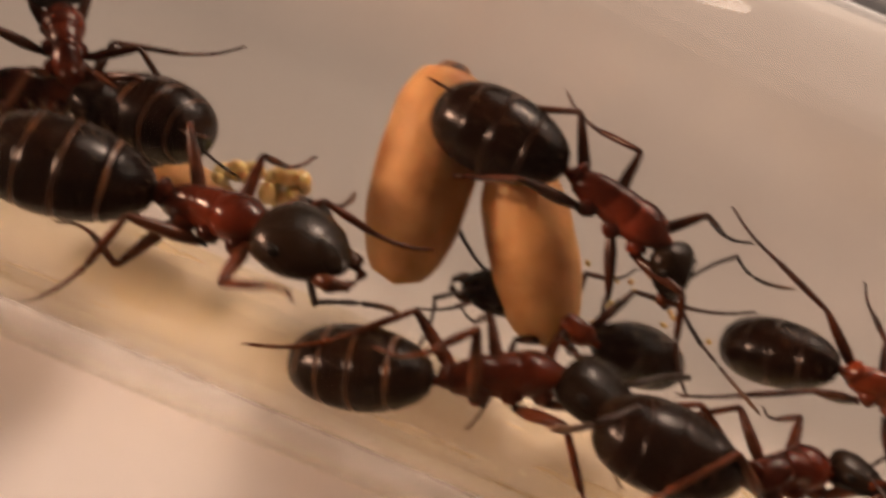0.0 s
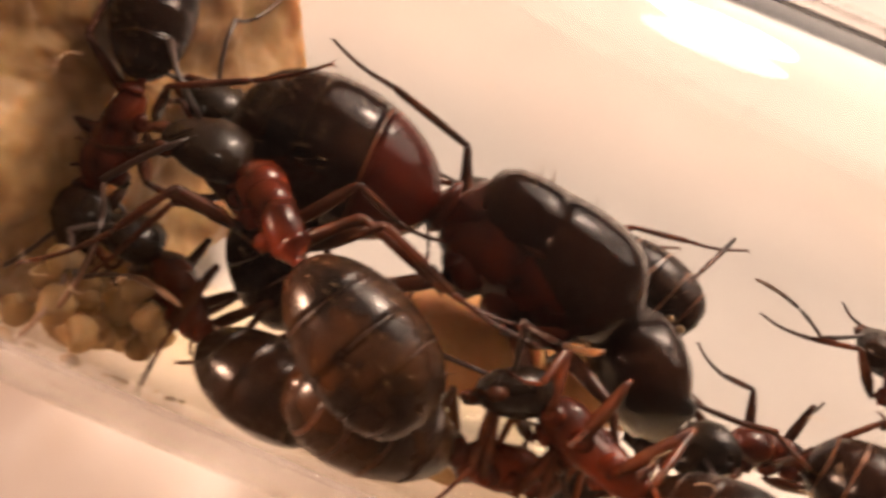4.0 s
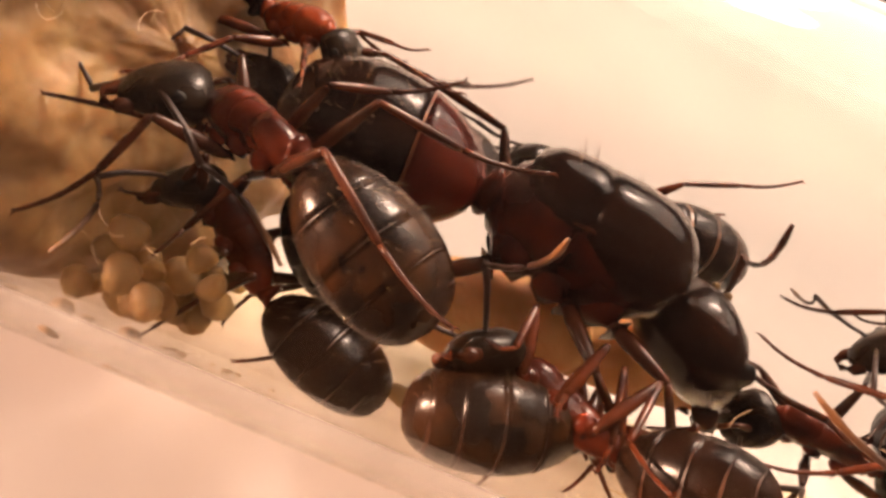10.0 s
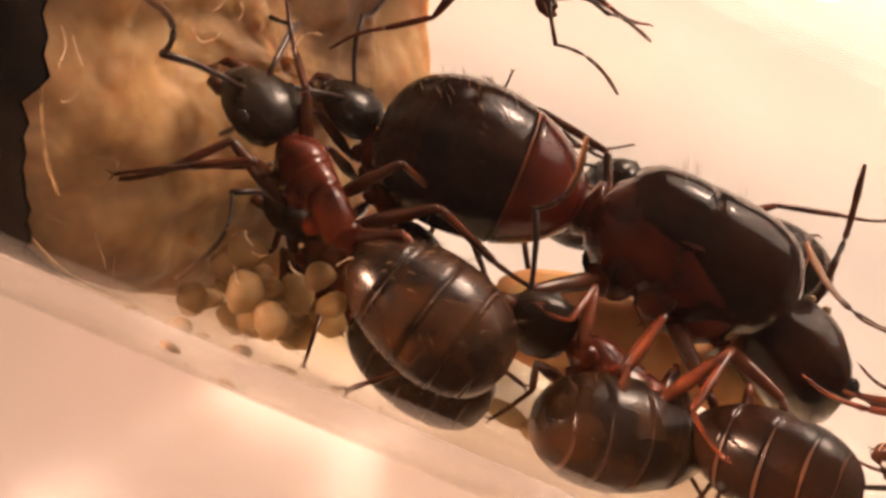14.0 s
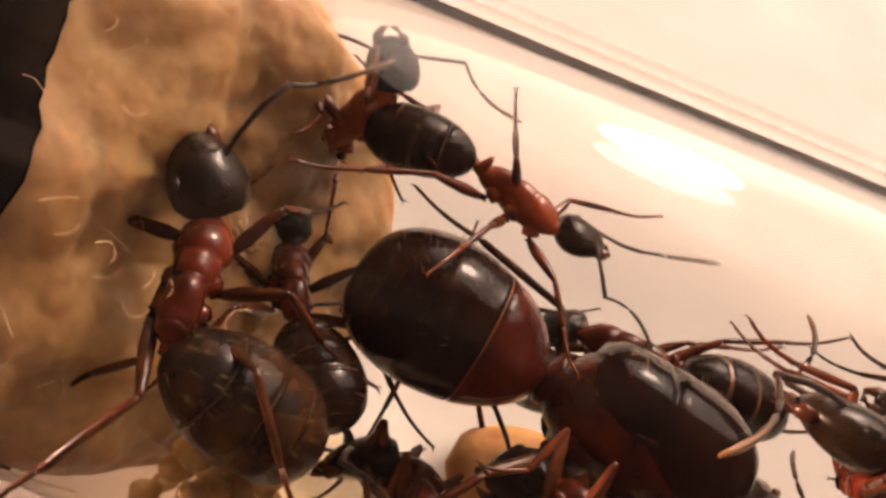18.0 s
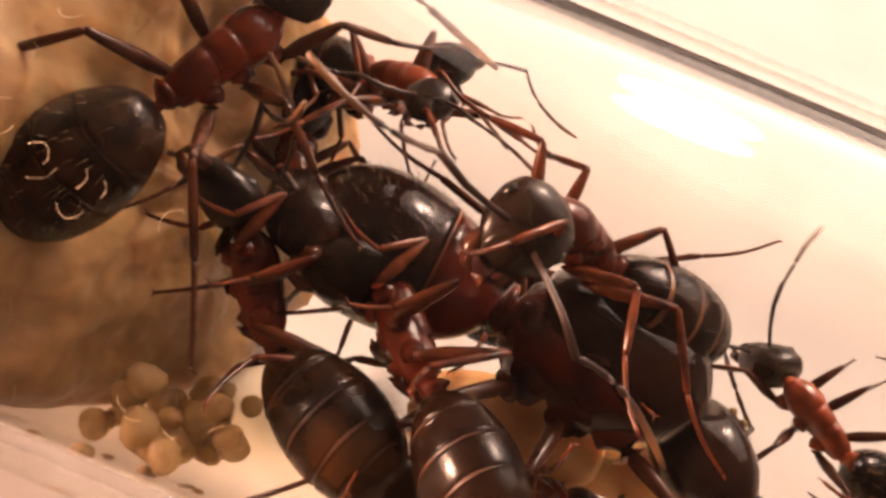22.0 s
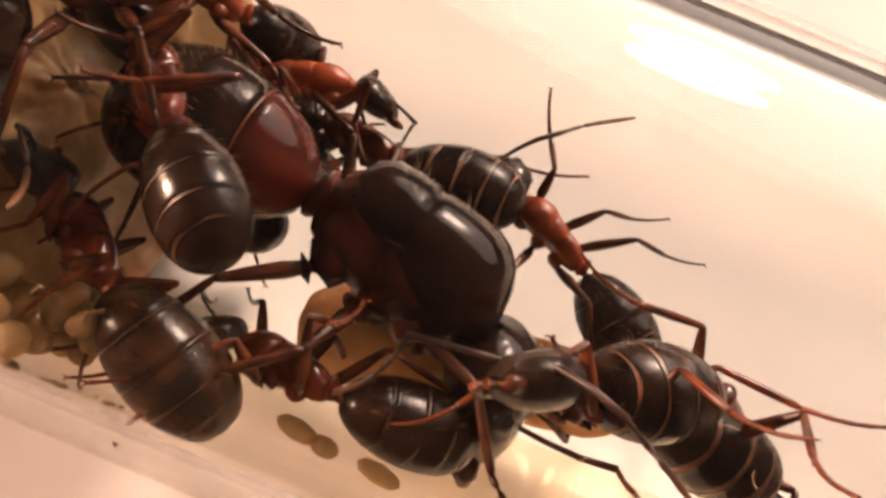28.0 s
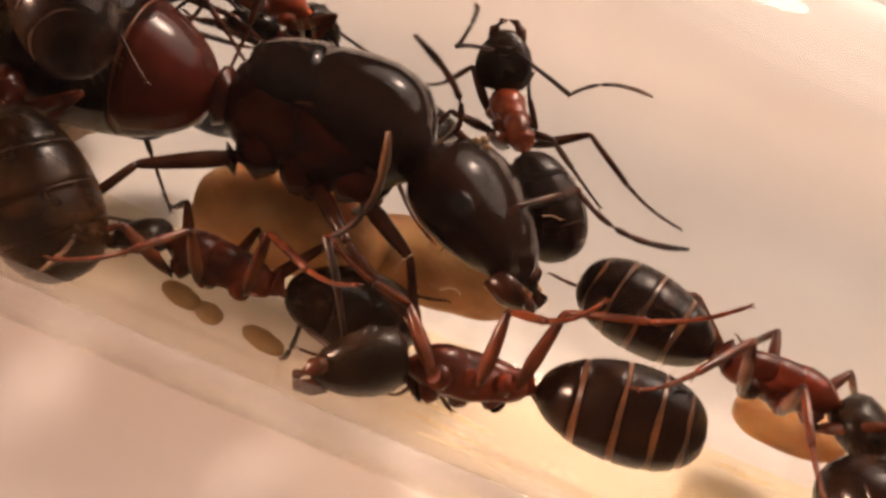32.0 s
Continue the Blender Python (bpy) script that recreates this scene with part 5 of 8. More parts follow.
    go("Q", [(0, mm(-11.61, -3.78, 11.70, -13, -20, 154)), (1.5, mm(-9.91, -4.29, 11.23, 0, -1, 137)), (3, mm(-8.22, -4.26, 10.12, 7, 20, 124)), (4, mm(-11.00, -3.93, 10.79, 6, 15, 134)), (5.5, mm(-11.67, -4.04, 11.46, 5, 5, 138)), (7, mm(-12.34, -3.79, 11.70, 4, -6, 142)), (8, mm(-12.72, -3.79, 11.75, 3, -15, 154)), (9, mm(-13.62, -3.85, 11.68, 1, 3, 169)), (10, mm(-13.24, -4.04, 11.45, 3, 19, 152)), (11, mm(-13.23, -3.80, 11.47, 3, 19, 154)), (12, mm(-14.01, -3.50, 9.72, 6, 18, 135)), (13, mm(-14.01, -4.27, 9.55, 5, 4, 134)), (14, mm(-14.44, -4.72, 9.76, 5, 2, 140)), (15, mm(-15.26, -4.77, 9.02, 5, 21, 142)), (16.5, mm(-16.21, -4.49, 10.94, 5, 12, 122)), (18, mm(-17.15, -3.44, 11.94, 8, 3, 102)), (19, mm(-16.76, -2.29, 13.02, 9, -31, 63)), (20, mm(-16.72, -0.63, 14.37, 8, -18, 77)), (21, mm(-16.63, 0.12, 14.16, 9, -31, 72)), (22, mm(-16.58, -0.36, 14.59, 8, -15, 66)), (23, mm(-16.44, -0.19, 14.74, 8, -18, 61)), (24, mm(-16.43, -0.24, 14.68, 7, -10, 63)), (25, mm(-16.06, -0.38, 14.53, 7, 2, 57)), (26, mm(-16.74, -0.23, 14.69, 6, -6, 41)), (27.5, mm(-15.89, -0.55, 14.42, 7, -2, 48)), (29, mm(-15.04, -0.87, 14.16, 9, 1, 56)), (30.5, mm(-14.19, -1.18, 13.89, 12, 4, 64)), (32, mm(-13.34, -1.50, 13.62, 15, 7, 72))])
    nod("Q", [(0, mm(1.95, 0.00, 0.12, 0, 3, 0)), (1.5, mm(1.95, 0.00, 0.12, 4, -7, 39)), (3, mm(1.95, 0.00, 0.12, 0, -18, 79)), (4, mm(1.95, 0.00, 0.12, 0, -18, 67)), (5.5, mm(1.95, 0.00, 0.12, 1, -14, 45)), (7, mm(1.95, 0.00, 0.12, 0, -9, 24)), (8, mm(1.95, 0.00, 0.12, 0, 8, 7)), (9, mm(1.95, 0.00, 0.12, 0, -9, 13)), (10, mm(1.95, 0.00, 0.12, 0, -12, 62)), (11, mm(1.95, 0.00, 0.12, 0, 11, 34)), (12, mm(1.95, 0.00, 0.12, 0, 29, 49)), (13, mm(1.95, 0.00, 0.12, 0, -25, 49)), (14, mm(1.95, 0.00, 0.12, 0, -21, 23)), (15, mm(1.95, 0.00, 0.12, 0, -29, 58)), (16.5, mm(1.95, 0.00, 0.12, 0, -29, 47)), (18, mm(1.95, 0.00, 0.12, 0, -30, 36)), (19, mm(1.95, 0.00, 0.12, 0, 9, 61)), (20, mm(1.95, 0.00, 0.12, 0, -28, 63)), (21, mm(1.95, 0.00, 0.12, 0, -24, 36)), (22, mm(1.95, 0.00, 0.12, 0, -37, 17)), (23, mm(1.95, 0.00, 0.12, 0, -14, -17)), (24, mm(1.95, 0.00, 0.12, 0, 6, 19)), (25, mm(1.95, 0.00, 0.12, 0, -18, 26)), (26, mm(1.95, 0.00, 0.12, 0, -5, 36)), (27.5, mm(1.95, 0.00, 0.12, -3, -19, 29)), (29, mm(1.95, 0.00, 0.12, -5, -32, 21)), (30.5, mm(1.95, 0.00, 0.12, -4, -46, 12)), (32, mm(1.95, 0.00, 0.12, 1, -60, -1))])
    bend("Q", [(0, mm(-2.20, 0.00, -0.25, 0, 5, 0)), (1.5, mm(-2.20, 0.00, -0.25, 3, -9, 23)), (3, mm(-2.20, 0.00, -0.25, 0, -23, 46)), (4, mm(-2.20, 0.00, -0.25, 0, -24, 25)), (5.5, mm(-2.20, 0.00, -0.25, 0, -28, 20)), (7, mm(-2.20, 0.00, -0.25, 0, -31, 15)), (8, mm(-2.20, 0.00, -0.25, 0, -4, -6)), (9, mm(-2.20, 0.00, -0.25, 0, -28, -21)), (10, mm(-2.20, 0.00, -0.25, 0, -34, 4)), (11, mm(-2.20, 0.00, -0.25, 0, -31, -8)), (12, mm(-2.20, 0.00, -0.25, 0, -34, 12)), (13, mm(-2.20, 0.00, -0.25, 0, -11, 26)), (14, mm(-2.20, 0.00, -0.25, 0, -4, 25)), (15, mm(-2.20, 0.00, -0.25, 0, -19, 25)), (16.5, mm(-2.20, 0.00, -0.25, 2, -22, 52)), (18, mm(-2.20, 0.00, -0.25, 3, -26, 81)), (19, mm(-2.20, 0.00, -0.25, 0, -31, 27)), (20, mm(-2.20, 0.00, -0.25, 0, -21, -17)), (21, mm(-2.20, 0.00, -0.25, 0, -5, -18)), (22, mm(-2.20, 0.00, -0.25, 0, -28, -15)), (23, mm(-2.20, 0.00, -0.25, 0, -32, -5)), (24, mm(-2.20, 0.00, -0.25, 0, -39, -16)), (25, mm(-2.20, 0.00, -0.25, 0, -56, -38)), (26, mm(-2.20, 0.00, -0.25, 0, -48, 0)), (27.5, mm(-2.20, 0.00, -0.25, 0, -50, -1)), (29, mm(-2.20, 0.00, -0.25, 1, -52, -2)), (30.5, mm(-2.20, 0.00, -0.25, 1, -53, -3)), (32, mm(-2.20, 0.00, -0.25, 2, -55, -4))])
    go("W", [(0, mm(-16.51, -2.47, 8.92, 27, 52, -95)), (4, mm(-16.51, -2.47, 8.92, 27, 52, -95)), (7, mm(-16.64, -2.49, 8.85, 58, 69, -56)), (8, mm(-16.60, -1.61, 9.53, 56, 84, -98)), (9, mm(-16.09, 0.08, 10.92, -22, 72, 154)), (10.5, mm(-11.51, 3.05, 5.08, -4, 7, -179)), (13, mm(-10.94, 3.18, 5.19, -4, 7, -179)), (15, mm(-10.74, 2.79, 4.86, -4, 7, -179)), (18, mm(-10.60, 2.65, 4.74, -4, 7, -179)), (19, mm(-10.48, 2.56, 4.67, -4, 7, -179)), (21, mm(-10.55, 2.67, 4.76, -4, 7, -179)), (22, mm(-11.21, 2.86, 4.92, -4, 7, -179)), (23, mm(-11.41, 3.23, 5.23, -4, 7, -179)), (24, mm(-11.61, 3.60, 5.54, -4, 7, -179)), (25, mm(-12.32, 3.39, 5.37, -4, 7, -179)), (26, mm(-13.03, 3.19, 5.20, -4, 7, -179)), (27.25, mm(-14.12, 3.40, 5.37, -4, 7, -179)), (28.5, mm(-15.21, 3.61, 5.55, -4, 7, -179)), (30, mm(-14.10, 2.45, 4.57, -4, 7, -179)), (32, mm(-14.12, 2.38, 4.52, -4, 7, -179))])
    nod("W", [(0, mm(1.95, 0.00, 0.12, 0, -10, 22)), (4, mm(1.95, 0.00, 0.12, 0, -10, 22)), (7, mm(1.95, 0.00, 0.12, 0, -37, 14)), (8, mm(1.95, 0.00, 0.12, 0, -24, 44)), (9, mm(1.95, 0.00, 0.12, 0, -32, -1)), (10.5, mm(1.95, 0.00, 0.12, 0, 8, -16)), (13, mm(1.95, 0.00, 0.12, 0, 11, -20)), (15, mm(1.95, 0.00, 0.12, 0, 14, -17)), (18, mm(1.95, 0.00, 0.12, 0, 16, -16)), (19, mm(1.95, 0.00, 0.12, 0, 18, -16)), (21, mm(1.95, 0.00, 0.12, 0, 17, -16)), (22, mm(1.95, 0.00, 0.12, 0, 12, -15)), (23, mm(1.95, 0.00, 0.12, 0, 11, -15)), (24, mm(1.95, 0.00, 0.12, 0, 10, -14)), (25, mm(1.95, 0.00, 0.12, 0, 9, -13)), (26, mm(1.95, 0.00, 0.12, 0, 7, -12)), (27.25, mm(1.95, 0.00, 0.12, 0, 6, -12)), (28.5, mm(1.95, 0.00, 0.12, 0, 4, -11)), (30, mm(1.95, 0.00, 0.12, 0, 4, -11)), (32, mm(1.95, 0.00, 0.12, 0, 3, -10))])
    bend("W", [(0, mm(-2.20, 0.00, -0.25, 0, -11, 28)), (4, mm(-2.20, 0.00, -0.25, 0, -11, 28)), (7, mm(-2.20, 0.00, -0.25, 0, -50, 11)), (8, mm(-2.20, 0.00, -0.25, 0, -5, -24)), (9, mm(-2.20, 0.00, -0.25, 0, -18, -22)), (10.5, mm(-2.20, 0.00, -0.25, 0, -26, 9)), (13, mm(-2.20, 0.00, -0.25, 0, -21, 6)), (15, mm(-2.20, 0.00, -0.25, 0, -22, 4)), (18, mm(-2.20, 0.00, -0.25, 0, -22, 2)), (19, mm(-2.20, 0.00, -0.25, 0, -22, 1)), (21, mm(-2.20, 0.00, -0.25, 0, -22, 1)), (22, mm(-2.20, 0.00, -0.25, 0, -24, 4)), (23, mm(-2.20, 0.00, -0.25, 0, -25, 5)), (24, mm(-2.20, 0.00, -0.25, 0, -26, 6)), (25, mm(-2.20, 0.00, -0.25, 0, -29, 8)), (26, mm(-2.20, 0.00, -0.25, 0, -31, 11)), (27.25, mm(-2.20, 0.00, -0.25, 0, -34, 15)), (28.5, mm(-2.20, 0.00, -0.25, 0, -37, 20)), (30, mm(-2.20, 0.00, -0.25, 0, -38, 21)), (32, mm(-2.20, 0.00, -0.25, 0, -38, 22))])
    go("T", [(0, mm(-13.43, -0.51, 7.63, 16, -2, 120)), (12, mm(-13.43, -0.51, 7.63, 16, -2, 120)), (13, mm(-13.48, -1.29, 6.97, 17, 0, 124)), (14, mm(-13.41, -0.98, 7.25, 17, -6, 125)), (15, mm(-14.58, -0.83, 7.38, 18, -2, 133)), (16.5, mm(-15.10, -0.35, 7.75, 17, 6, 126)), (18, mm(-15.62, 0.12, 8.12, 15, 13, 119)), (19, mm(-14.51, 0.56, 8.49, 12, 11, 107)), (20, mm(-15.08, 0.94, 8.81, 7, 13, 94)), (21, mm(-15.21, 1.31, 9.13, 10, 9, 102)), (22, mm(-15.26, 2.86, 8.70, 13, 22, 112)), (23, mm(-14.37, 2.66, 6.60, 18, 18, 134)), (24, mm(-14.35, 2.73, 6.67, 20, 15, 143)), (25, mm(-14.80, 2.48, 6.44, 20, 24, 142)), (26, mm(-14.39, 1.42, 5.56, 21, 22, 146)), (27.5, mm(-14.83, 1.52, 5.65, 21, 21, 149)), (29, mm(-15.28, 1.63, 5.74, 21, 20, 151)), (32, mm(-15.67, 1.21, 5.41, 21, 17, 156))])
    nod("T", [(0, mm(1.95, 0.00, 0.12, 0, 0, 42)), (12, mm(1.95, 0.00, 0.12, 0, 0, 42)), (13, mm(1.95, 0.00, 0.12, 0, -28, 41)), (14, mm(1.95, 0.00, 0.12, 0, -9, 50)), (15, mm(1.95, 0.00, 0.12, 0, -23, 35)), (16.5, mm(1.95, 0.00, 0.12, 0, -18, 25)), (18, mm(1.95, 0.00, 0.12, 0, -14, 15)), (19, mm(1.95, 0.00, 0.12, 0, -11, 30)), (20, mm(1.95, 0.00, 0.12, 0, -37, 29)), (21, mm(1.95, 0.00, 0.12, 0, -14, -29)), (22, mm(1.95, 0.00, 0.12, 0, -27, -6)), (23, mm(1.95, 0.00, 0.12, 0, -39, 49)), (24, mm(1.95, 0.00, 0.12, 0, -23, 14)), (25, mm(1.95, 0.00, 0.12, 0, -18, 23)), (26, mm(1.95, 0.00, 0.12, 0, -41, 49)), (27.5, mm(1.95, 0.00, 0.12, 0, -40, 53)), (29, mm(1.95, 0.00, 0.12, 0, -39, 56)), (32, mm(1.95, 0.00, 0.12, 0, -38, 56))])
    bend("T", [(0, mm(-2.20, 0.00, -0.25, 0, -30, 44)), (12, mm(-2.20, 0.00, -0.25, 0, -30, 44)), (13, mm(-2.20, 0.00, -0.25, 0, 12, -1)), (14, mm(-2.20, 0.00, -0.25, 0, -40, 54)), (15, mm(-2.20, 0.00, -0.25, 0, -34, 47)), (16.5, mm(-2.20, 0.00, -0.25, 3, -15, 27)), (18, mm(-2.20, 0.00, -0.25, 0, 4, 9)), (19, mm(-2.20, 0.00, -0.25, 0, 13, 15)), (20, mm(-2.20, 0.00, -0.25, 0, 3, 18)), (21, mm(-2.20, 0.00, -0.25, 0, 2, 4)), (22, mm(-2.20, 0.00, -0.25, 0, 4, 6)), (23, mm(-2.20, 0.00, -0.25, 0, -6, 11)), (24, mm(-2.20, 0.00, -0.25, 0, -3, 3)), (25, mm(-2.20, 0.00, -0.25, 0, -9, 9)), (26, mm(-2.20, 0.00, -0.25, 0, -2, 4)), (27.5, mm(-2.20, 0.00, -0.25, 0, -6, 7)), (29, mm(-2.20, 0.00, -0.25, 0, -10, 10)), (32, mm(-2.20, 0.00, -0.25, 0, -17, 18))])
    go("U1", [(0, mm(-21.91, 4.83, 11.75, 3, -22, -41)), (8, mm(-21.91, 4.83, 11.75, 3, -22, -41)), (9, mm(-16.34, 2.30, 9.73, -14, -17, -26)), (10, mm(-14.72, 2.45, 9.85, -15, -21, -26)), (11, mm(-14.85, 2.63, 9.99, -16, -18, -21)), (12, mm(-14.57, 3.46, 10.72, -12, -28, -34)), (13, mm(-13.87, 4.50, 11.56, -18, -24, -13)), (14, mm(-13.12, 5.11, 12.08, -17, -28, -18)), (15, mm(-13.20, 4.88, 11.87, -16, -6, -22)), (16.5, mm(-11.55, 4.59, 11.60, -18, 5, -18)), (18, mm(-9.90, 4.30, 11.33, -19, 16, -15)), (19, mm(-10.86, 4.29, 11.37, -16, -2, -20)), (20, mm(-11.52, 4.18, 11.31, -15, -24, -25)), (21, mm(-12.08, 4.26, 11.39, -12, -32, -36)), (22, mm(-12.89, 4.85, 11.87, -15, -21, -26)), (22.5, mm(-13.84, 4.80, 11.82, 2, -35, -91)), (23, mm(-14.78, 4.75, 11.78, 23, -27, -159)), (24, mm(-14.86, 4.67, 11.71, 25, -35, -164)), (25, mm(-14.89, 4.53, 11.58, 23, -26, -169)), (26, mm(-16.05, 4.59, 11.65, 25, -35, -159)), (27.5, mm(-15.43, 4.28, 11.38, 24, -33, -160)), (29, mm(-14.82, 3.97, 11.12, 24, -31, -161)), (30.5, mm(-14.34, 3.60, 10.81, 24, -31, -161)), (32, mm(-13.86, 3.24, 10.51, 24, -31, -161))])
    nod("U1", [(0, mm(1.95, 0.00, 0.12, 19, 46, 44)), (8, mm(1.95, 0.00, 0.12, 19, 46, 44)), (9, mm(1.95, 0.00, 0.12, 0, 38, 16)), (10, mm(1.95, 0.00, 0.12, 0, 58, 15)), (11, mm(1.95, 0.00, 0.12, 0, 67, -16)), (12, mm(1.95, 0.00, 0.12, 0, 35, -22)), (13, mm(1.95, 0.00, 0.12, 0, 48, -13)), (14, mm(1.95, 0.00, 0.12, 0, 55, 0)), (15, mm(1.95, 0.00, 0.12, 0, -21, -9)), (16.5, mm(1.95, 0.00, 0.12, -1, -18, 10)), (18, mm(1.95, 0.00, 0.12, 0, -15, 28)), (19, mm(1.95, 0.00, 0.12, 0, 35, 18)), (20, mm(1.95, 0.00, 0.12, 0, 12, -15)), (21, mm(1.95, 0.00, 0.12, 0, 26, -24)), (22, mm(1.95, 0.00, 0.12, 0, 16, -69)), (22.5, mm(1.95, 0.00, 0.12, 12, -7, -14)), (23, mm(1.95, 0.00, 0.12, 0, -29, 44)), (24, mm(1.95, 0.00, 0.12, 0, -13, 38)), (24.5, mm(1.95, 0.00, 0.12, 4, -5, -10)), (25, mm(1.95, 0.00, 0.12, 0, 3, -57)), (25.5, mm(1.95, 0.00, 0.12, 3, -4, -7)), (26, mm(1.95, 0.00, 0.12, 0, -11, 44)), (27.5, mm(1.95, 0.00, 0.12, 3, -5, -11)), (29, mm(1.95, 0.00, 0.12, 0, 0, -66)), (30.5, mm(1.95, 0.00, 0.12, 0, 0, -65)), (32, mm(1.95, 0.00, 0.12, 0, 0, -65))])
    bend("U1", [(0, mm(-2.20, 0.00, -0.25, 16, 42, 39)), (8, mm(-2.20, 0.00, -0.25, 16, 42, 39)), (9, mm(-2.20, 0.00, -0.25, 0, 40, 23)), (10, mm(-2.20, 0.00, -0.25, 0, 40, 27)), (11, mm(-2.20, 0.00, -0.25, 0, 34, 17)), (12, mm(-2.20, 0.00, -0.25, 0, 32, 35)), (13, mm(-2.20, 0.00, -0.25, 0, 32, -14)), (14, mm(-2.20, 0.00, -0.25, 0, 35, 8)), (15, mm(-2.20, 0.00, -0.25, 0, -10, -14)), (16.5, mm(-2.20, 0.00, -0.25, 1, -18, -5)), (18, mm(-2.20, 0.00, -0.25, 0, -25, 5)), (19, mm(-2.20, 0.00, -0.25, 0, -15, -23)), (20, mm(-2.20, 0.00, -0.25, 0, 1, 12)), (21, mm(-2.20, 0.00, -0.25, 0, -3, 15)), (22, mm(-2.20, 0.00, -0.25, 0, -10, -2)), (23, mm(-2.20, 0.00, -0.25, 0, -13, 25)), (24, mm(-2.20, 0.00, -0.25, 0, -2, 29)), (25, mm(-2.20, 0.00, -0.25, 0, -14, 37)), (26, mm(-2.20, 0.00, -0.25, 0, 1, 30)), (27.5, mm(-2.20, 0.00, -0.25, 0, -1, 34)), (29, mm(-2.20, 0.00, -0.25, 0, -3, 38)), (30.5, mm(-2.20, 0.00, -0.25, 0, -3, 41)), (32, mm(-2.20, 0.00, -0.25, 0, -4, 44))])
    go("U2", [(0, mm(-19.63, 5.49, 9.81, 24, -70, 7)), (14, mm(-19.63, 5.49, 9.81, 24, -70, 7)), (15, mm(-19.70, 5.34, 10.01, 23, -72, 9)), (16.5, mm(-17.82, 5.21, 10.49, -46, -64, 26)), (18, mm(-15.94, 5.08, 10.97, -94, -54, 19)), (19, mm(-14.87, 5.71, 10.61, -76, 5, 35)), (20, mm(-15.08, 5.51, 11.35, -75, -37, -6)), (21, mm(-14.45, 5.78, 11.20, -77, -27, -2)), (22, mm(-13.60, 5.67, 10.60, -84, -34, 11)), (23, mm(-13.56, 5.95, 10.23, -30, -6, 33)), (24, mm(-13.20, 5.70, 9.85, -30, -1, 31)), (25, mm(-12.04, 5.63, 9.79, -30, 3, 23)), (26, mm(-12.92, 4.92, 9.23, -31, -6, 10)), (27.5, mm(-11.98, 4.59, 8.96, -31, -7, 11)), (29, mm(-11.04, 4.27, 8.69, -31, -7, 12)), (30, mm(-10.90, 4.70, 8.97, -30, 18, 31)), (31, mm(-9.86, 4.47, 8.83, -31, 7, 9)), (32, mm(-9.18, 4.29, 8.64, -32, 19, 18))])
    nod("U2", [(0, mm(1.95, 0.00, 0.12, 17, 34, 53)), (14, mm(1.95, 0.00, 0.12, 17, 34, 53)), (15, mm(1.95, 0.00, 0.12, 16, 30, 55)), (16.5, mm(1.95, 0.00, 0.12, -8, 2, -1)), (18, mm(1.95, 0.00, 0.12, 0, -32, -51)), (19, mm(1.95, 0.00, 0.12, -14, -43, -68)), (20, mm(1.95, 0.00, 0.12, 0, -46, -26)), (21, mm(1.95, 0.00, 0.12, 0, 5, -37)), (22, mm(1.95, 0.00, 0.12, 0, 1, -21)), (23, mm(1.95, 0.00, 0.12, 0, -17, -11)), (24, mm(1.95, 0.00, 0.12, 0, -26, -12)), (25, mm(1.95, 0.00, 0.12, 0, -9, 11)), (26, mm(1.95, 0.00, 0.12, 0, 5, 36)), (27.5, mm(1.95, 0.00, 0.12, 3, 22, 17)), (29, mm(1.95, 0.00, 0.12, 0, 39, -3)), (30, mm(1.95, 0.00, 0.12, 0, 27, -26)), (31, mm(1.95, 0.00, 0.12, 0, 39, 26)), (32, mm(1.95, 0.00, 0.12, 0, 24, 30))])
    bend("U2", [(0, mm(-2.20, 0.00, -0.25, 5, 54, 10)), (14, mm(-2.20, 0.00, -0.25, 5, 54, 10)), (15, mm(-2.20, 0.00, -0.25, -12, 50, -26)), (16.5, mm(-2.20, 0.00, -0.25, -2, 34, -6)), (18, mm(-2.20, 0.00, -0.25, 0, 17, 8)), (19, mm(-2.20, 0.00, -0.25, 0, -28, 27)), (20, mm(-2.20, 0.00, -0.25, 0, -1, -9)), (21, mm(-2.20, 0.00, -0.25, 0, -7, 9)), (22, mm(-2.20, 0.00, -0.25, 0, -7, 4)), (23, mm(-2.20, 0.00, -0.25, 0, -14, 10)), (24, mm(-2.20, 0.00, -0.25, 0, -8, 4)), (25, mm(-2.20, 0.00, -0.25, 0, -24, -18)), (26, mm(-2.20, 0.00, -0.25, 0, -4, 24)), (27.5, mm(-2.20, 0.00, -0.25, -1, -11, 4)), (29, mm(-2.20, 0.00, -0.25, 0, -19, -16)), (30, mm(-2.20, 0.00, -0.25, 0, -16, 39)), (31, mm(-2.20, 0.00, -0.25, 0, -24, -18)), (32, mm(-2.20, 0.00, -0.25, 0, -26, -43))])
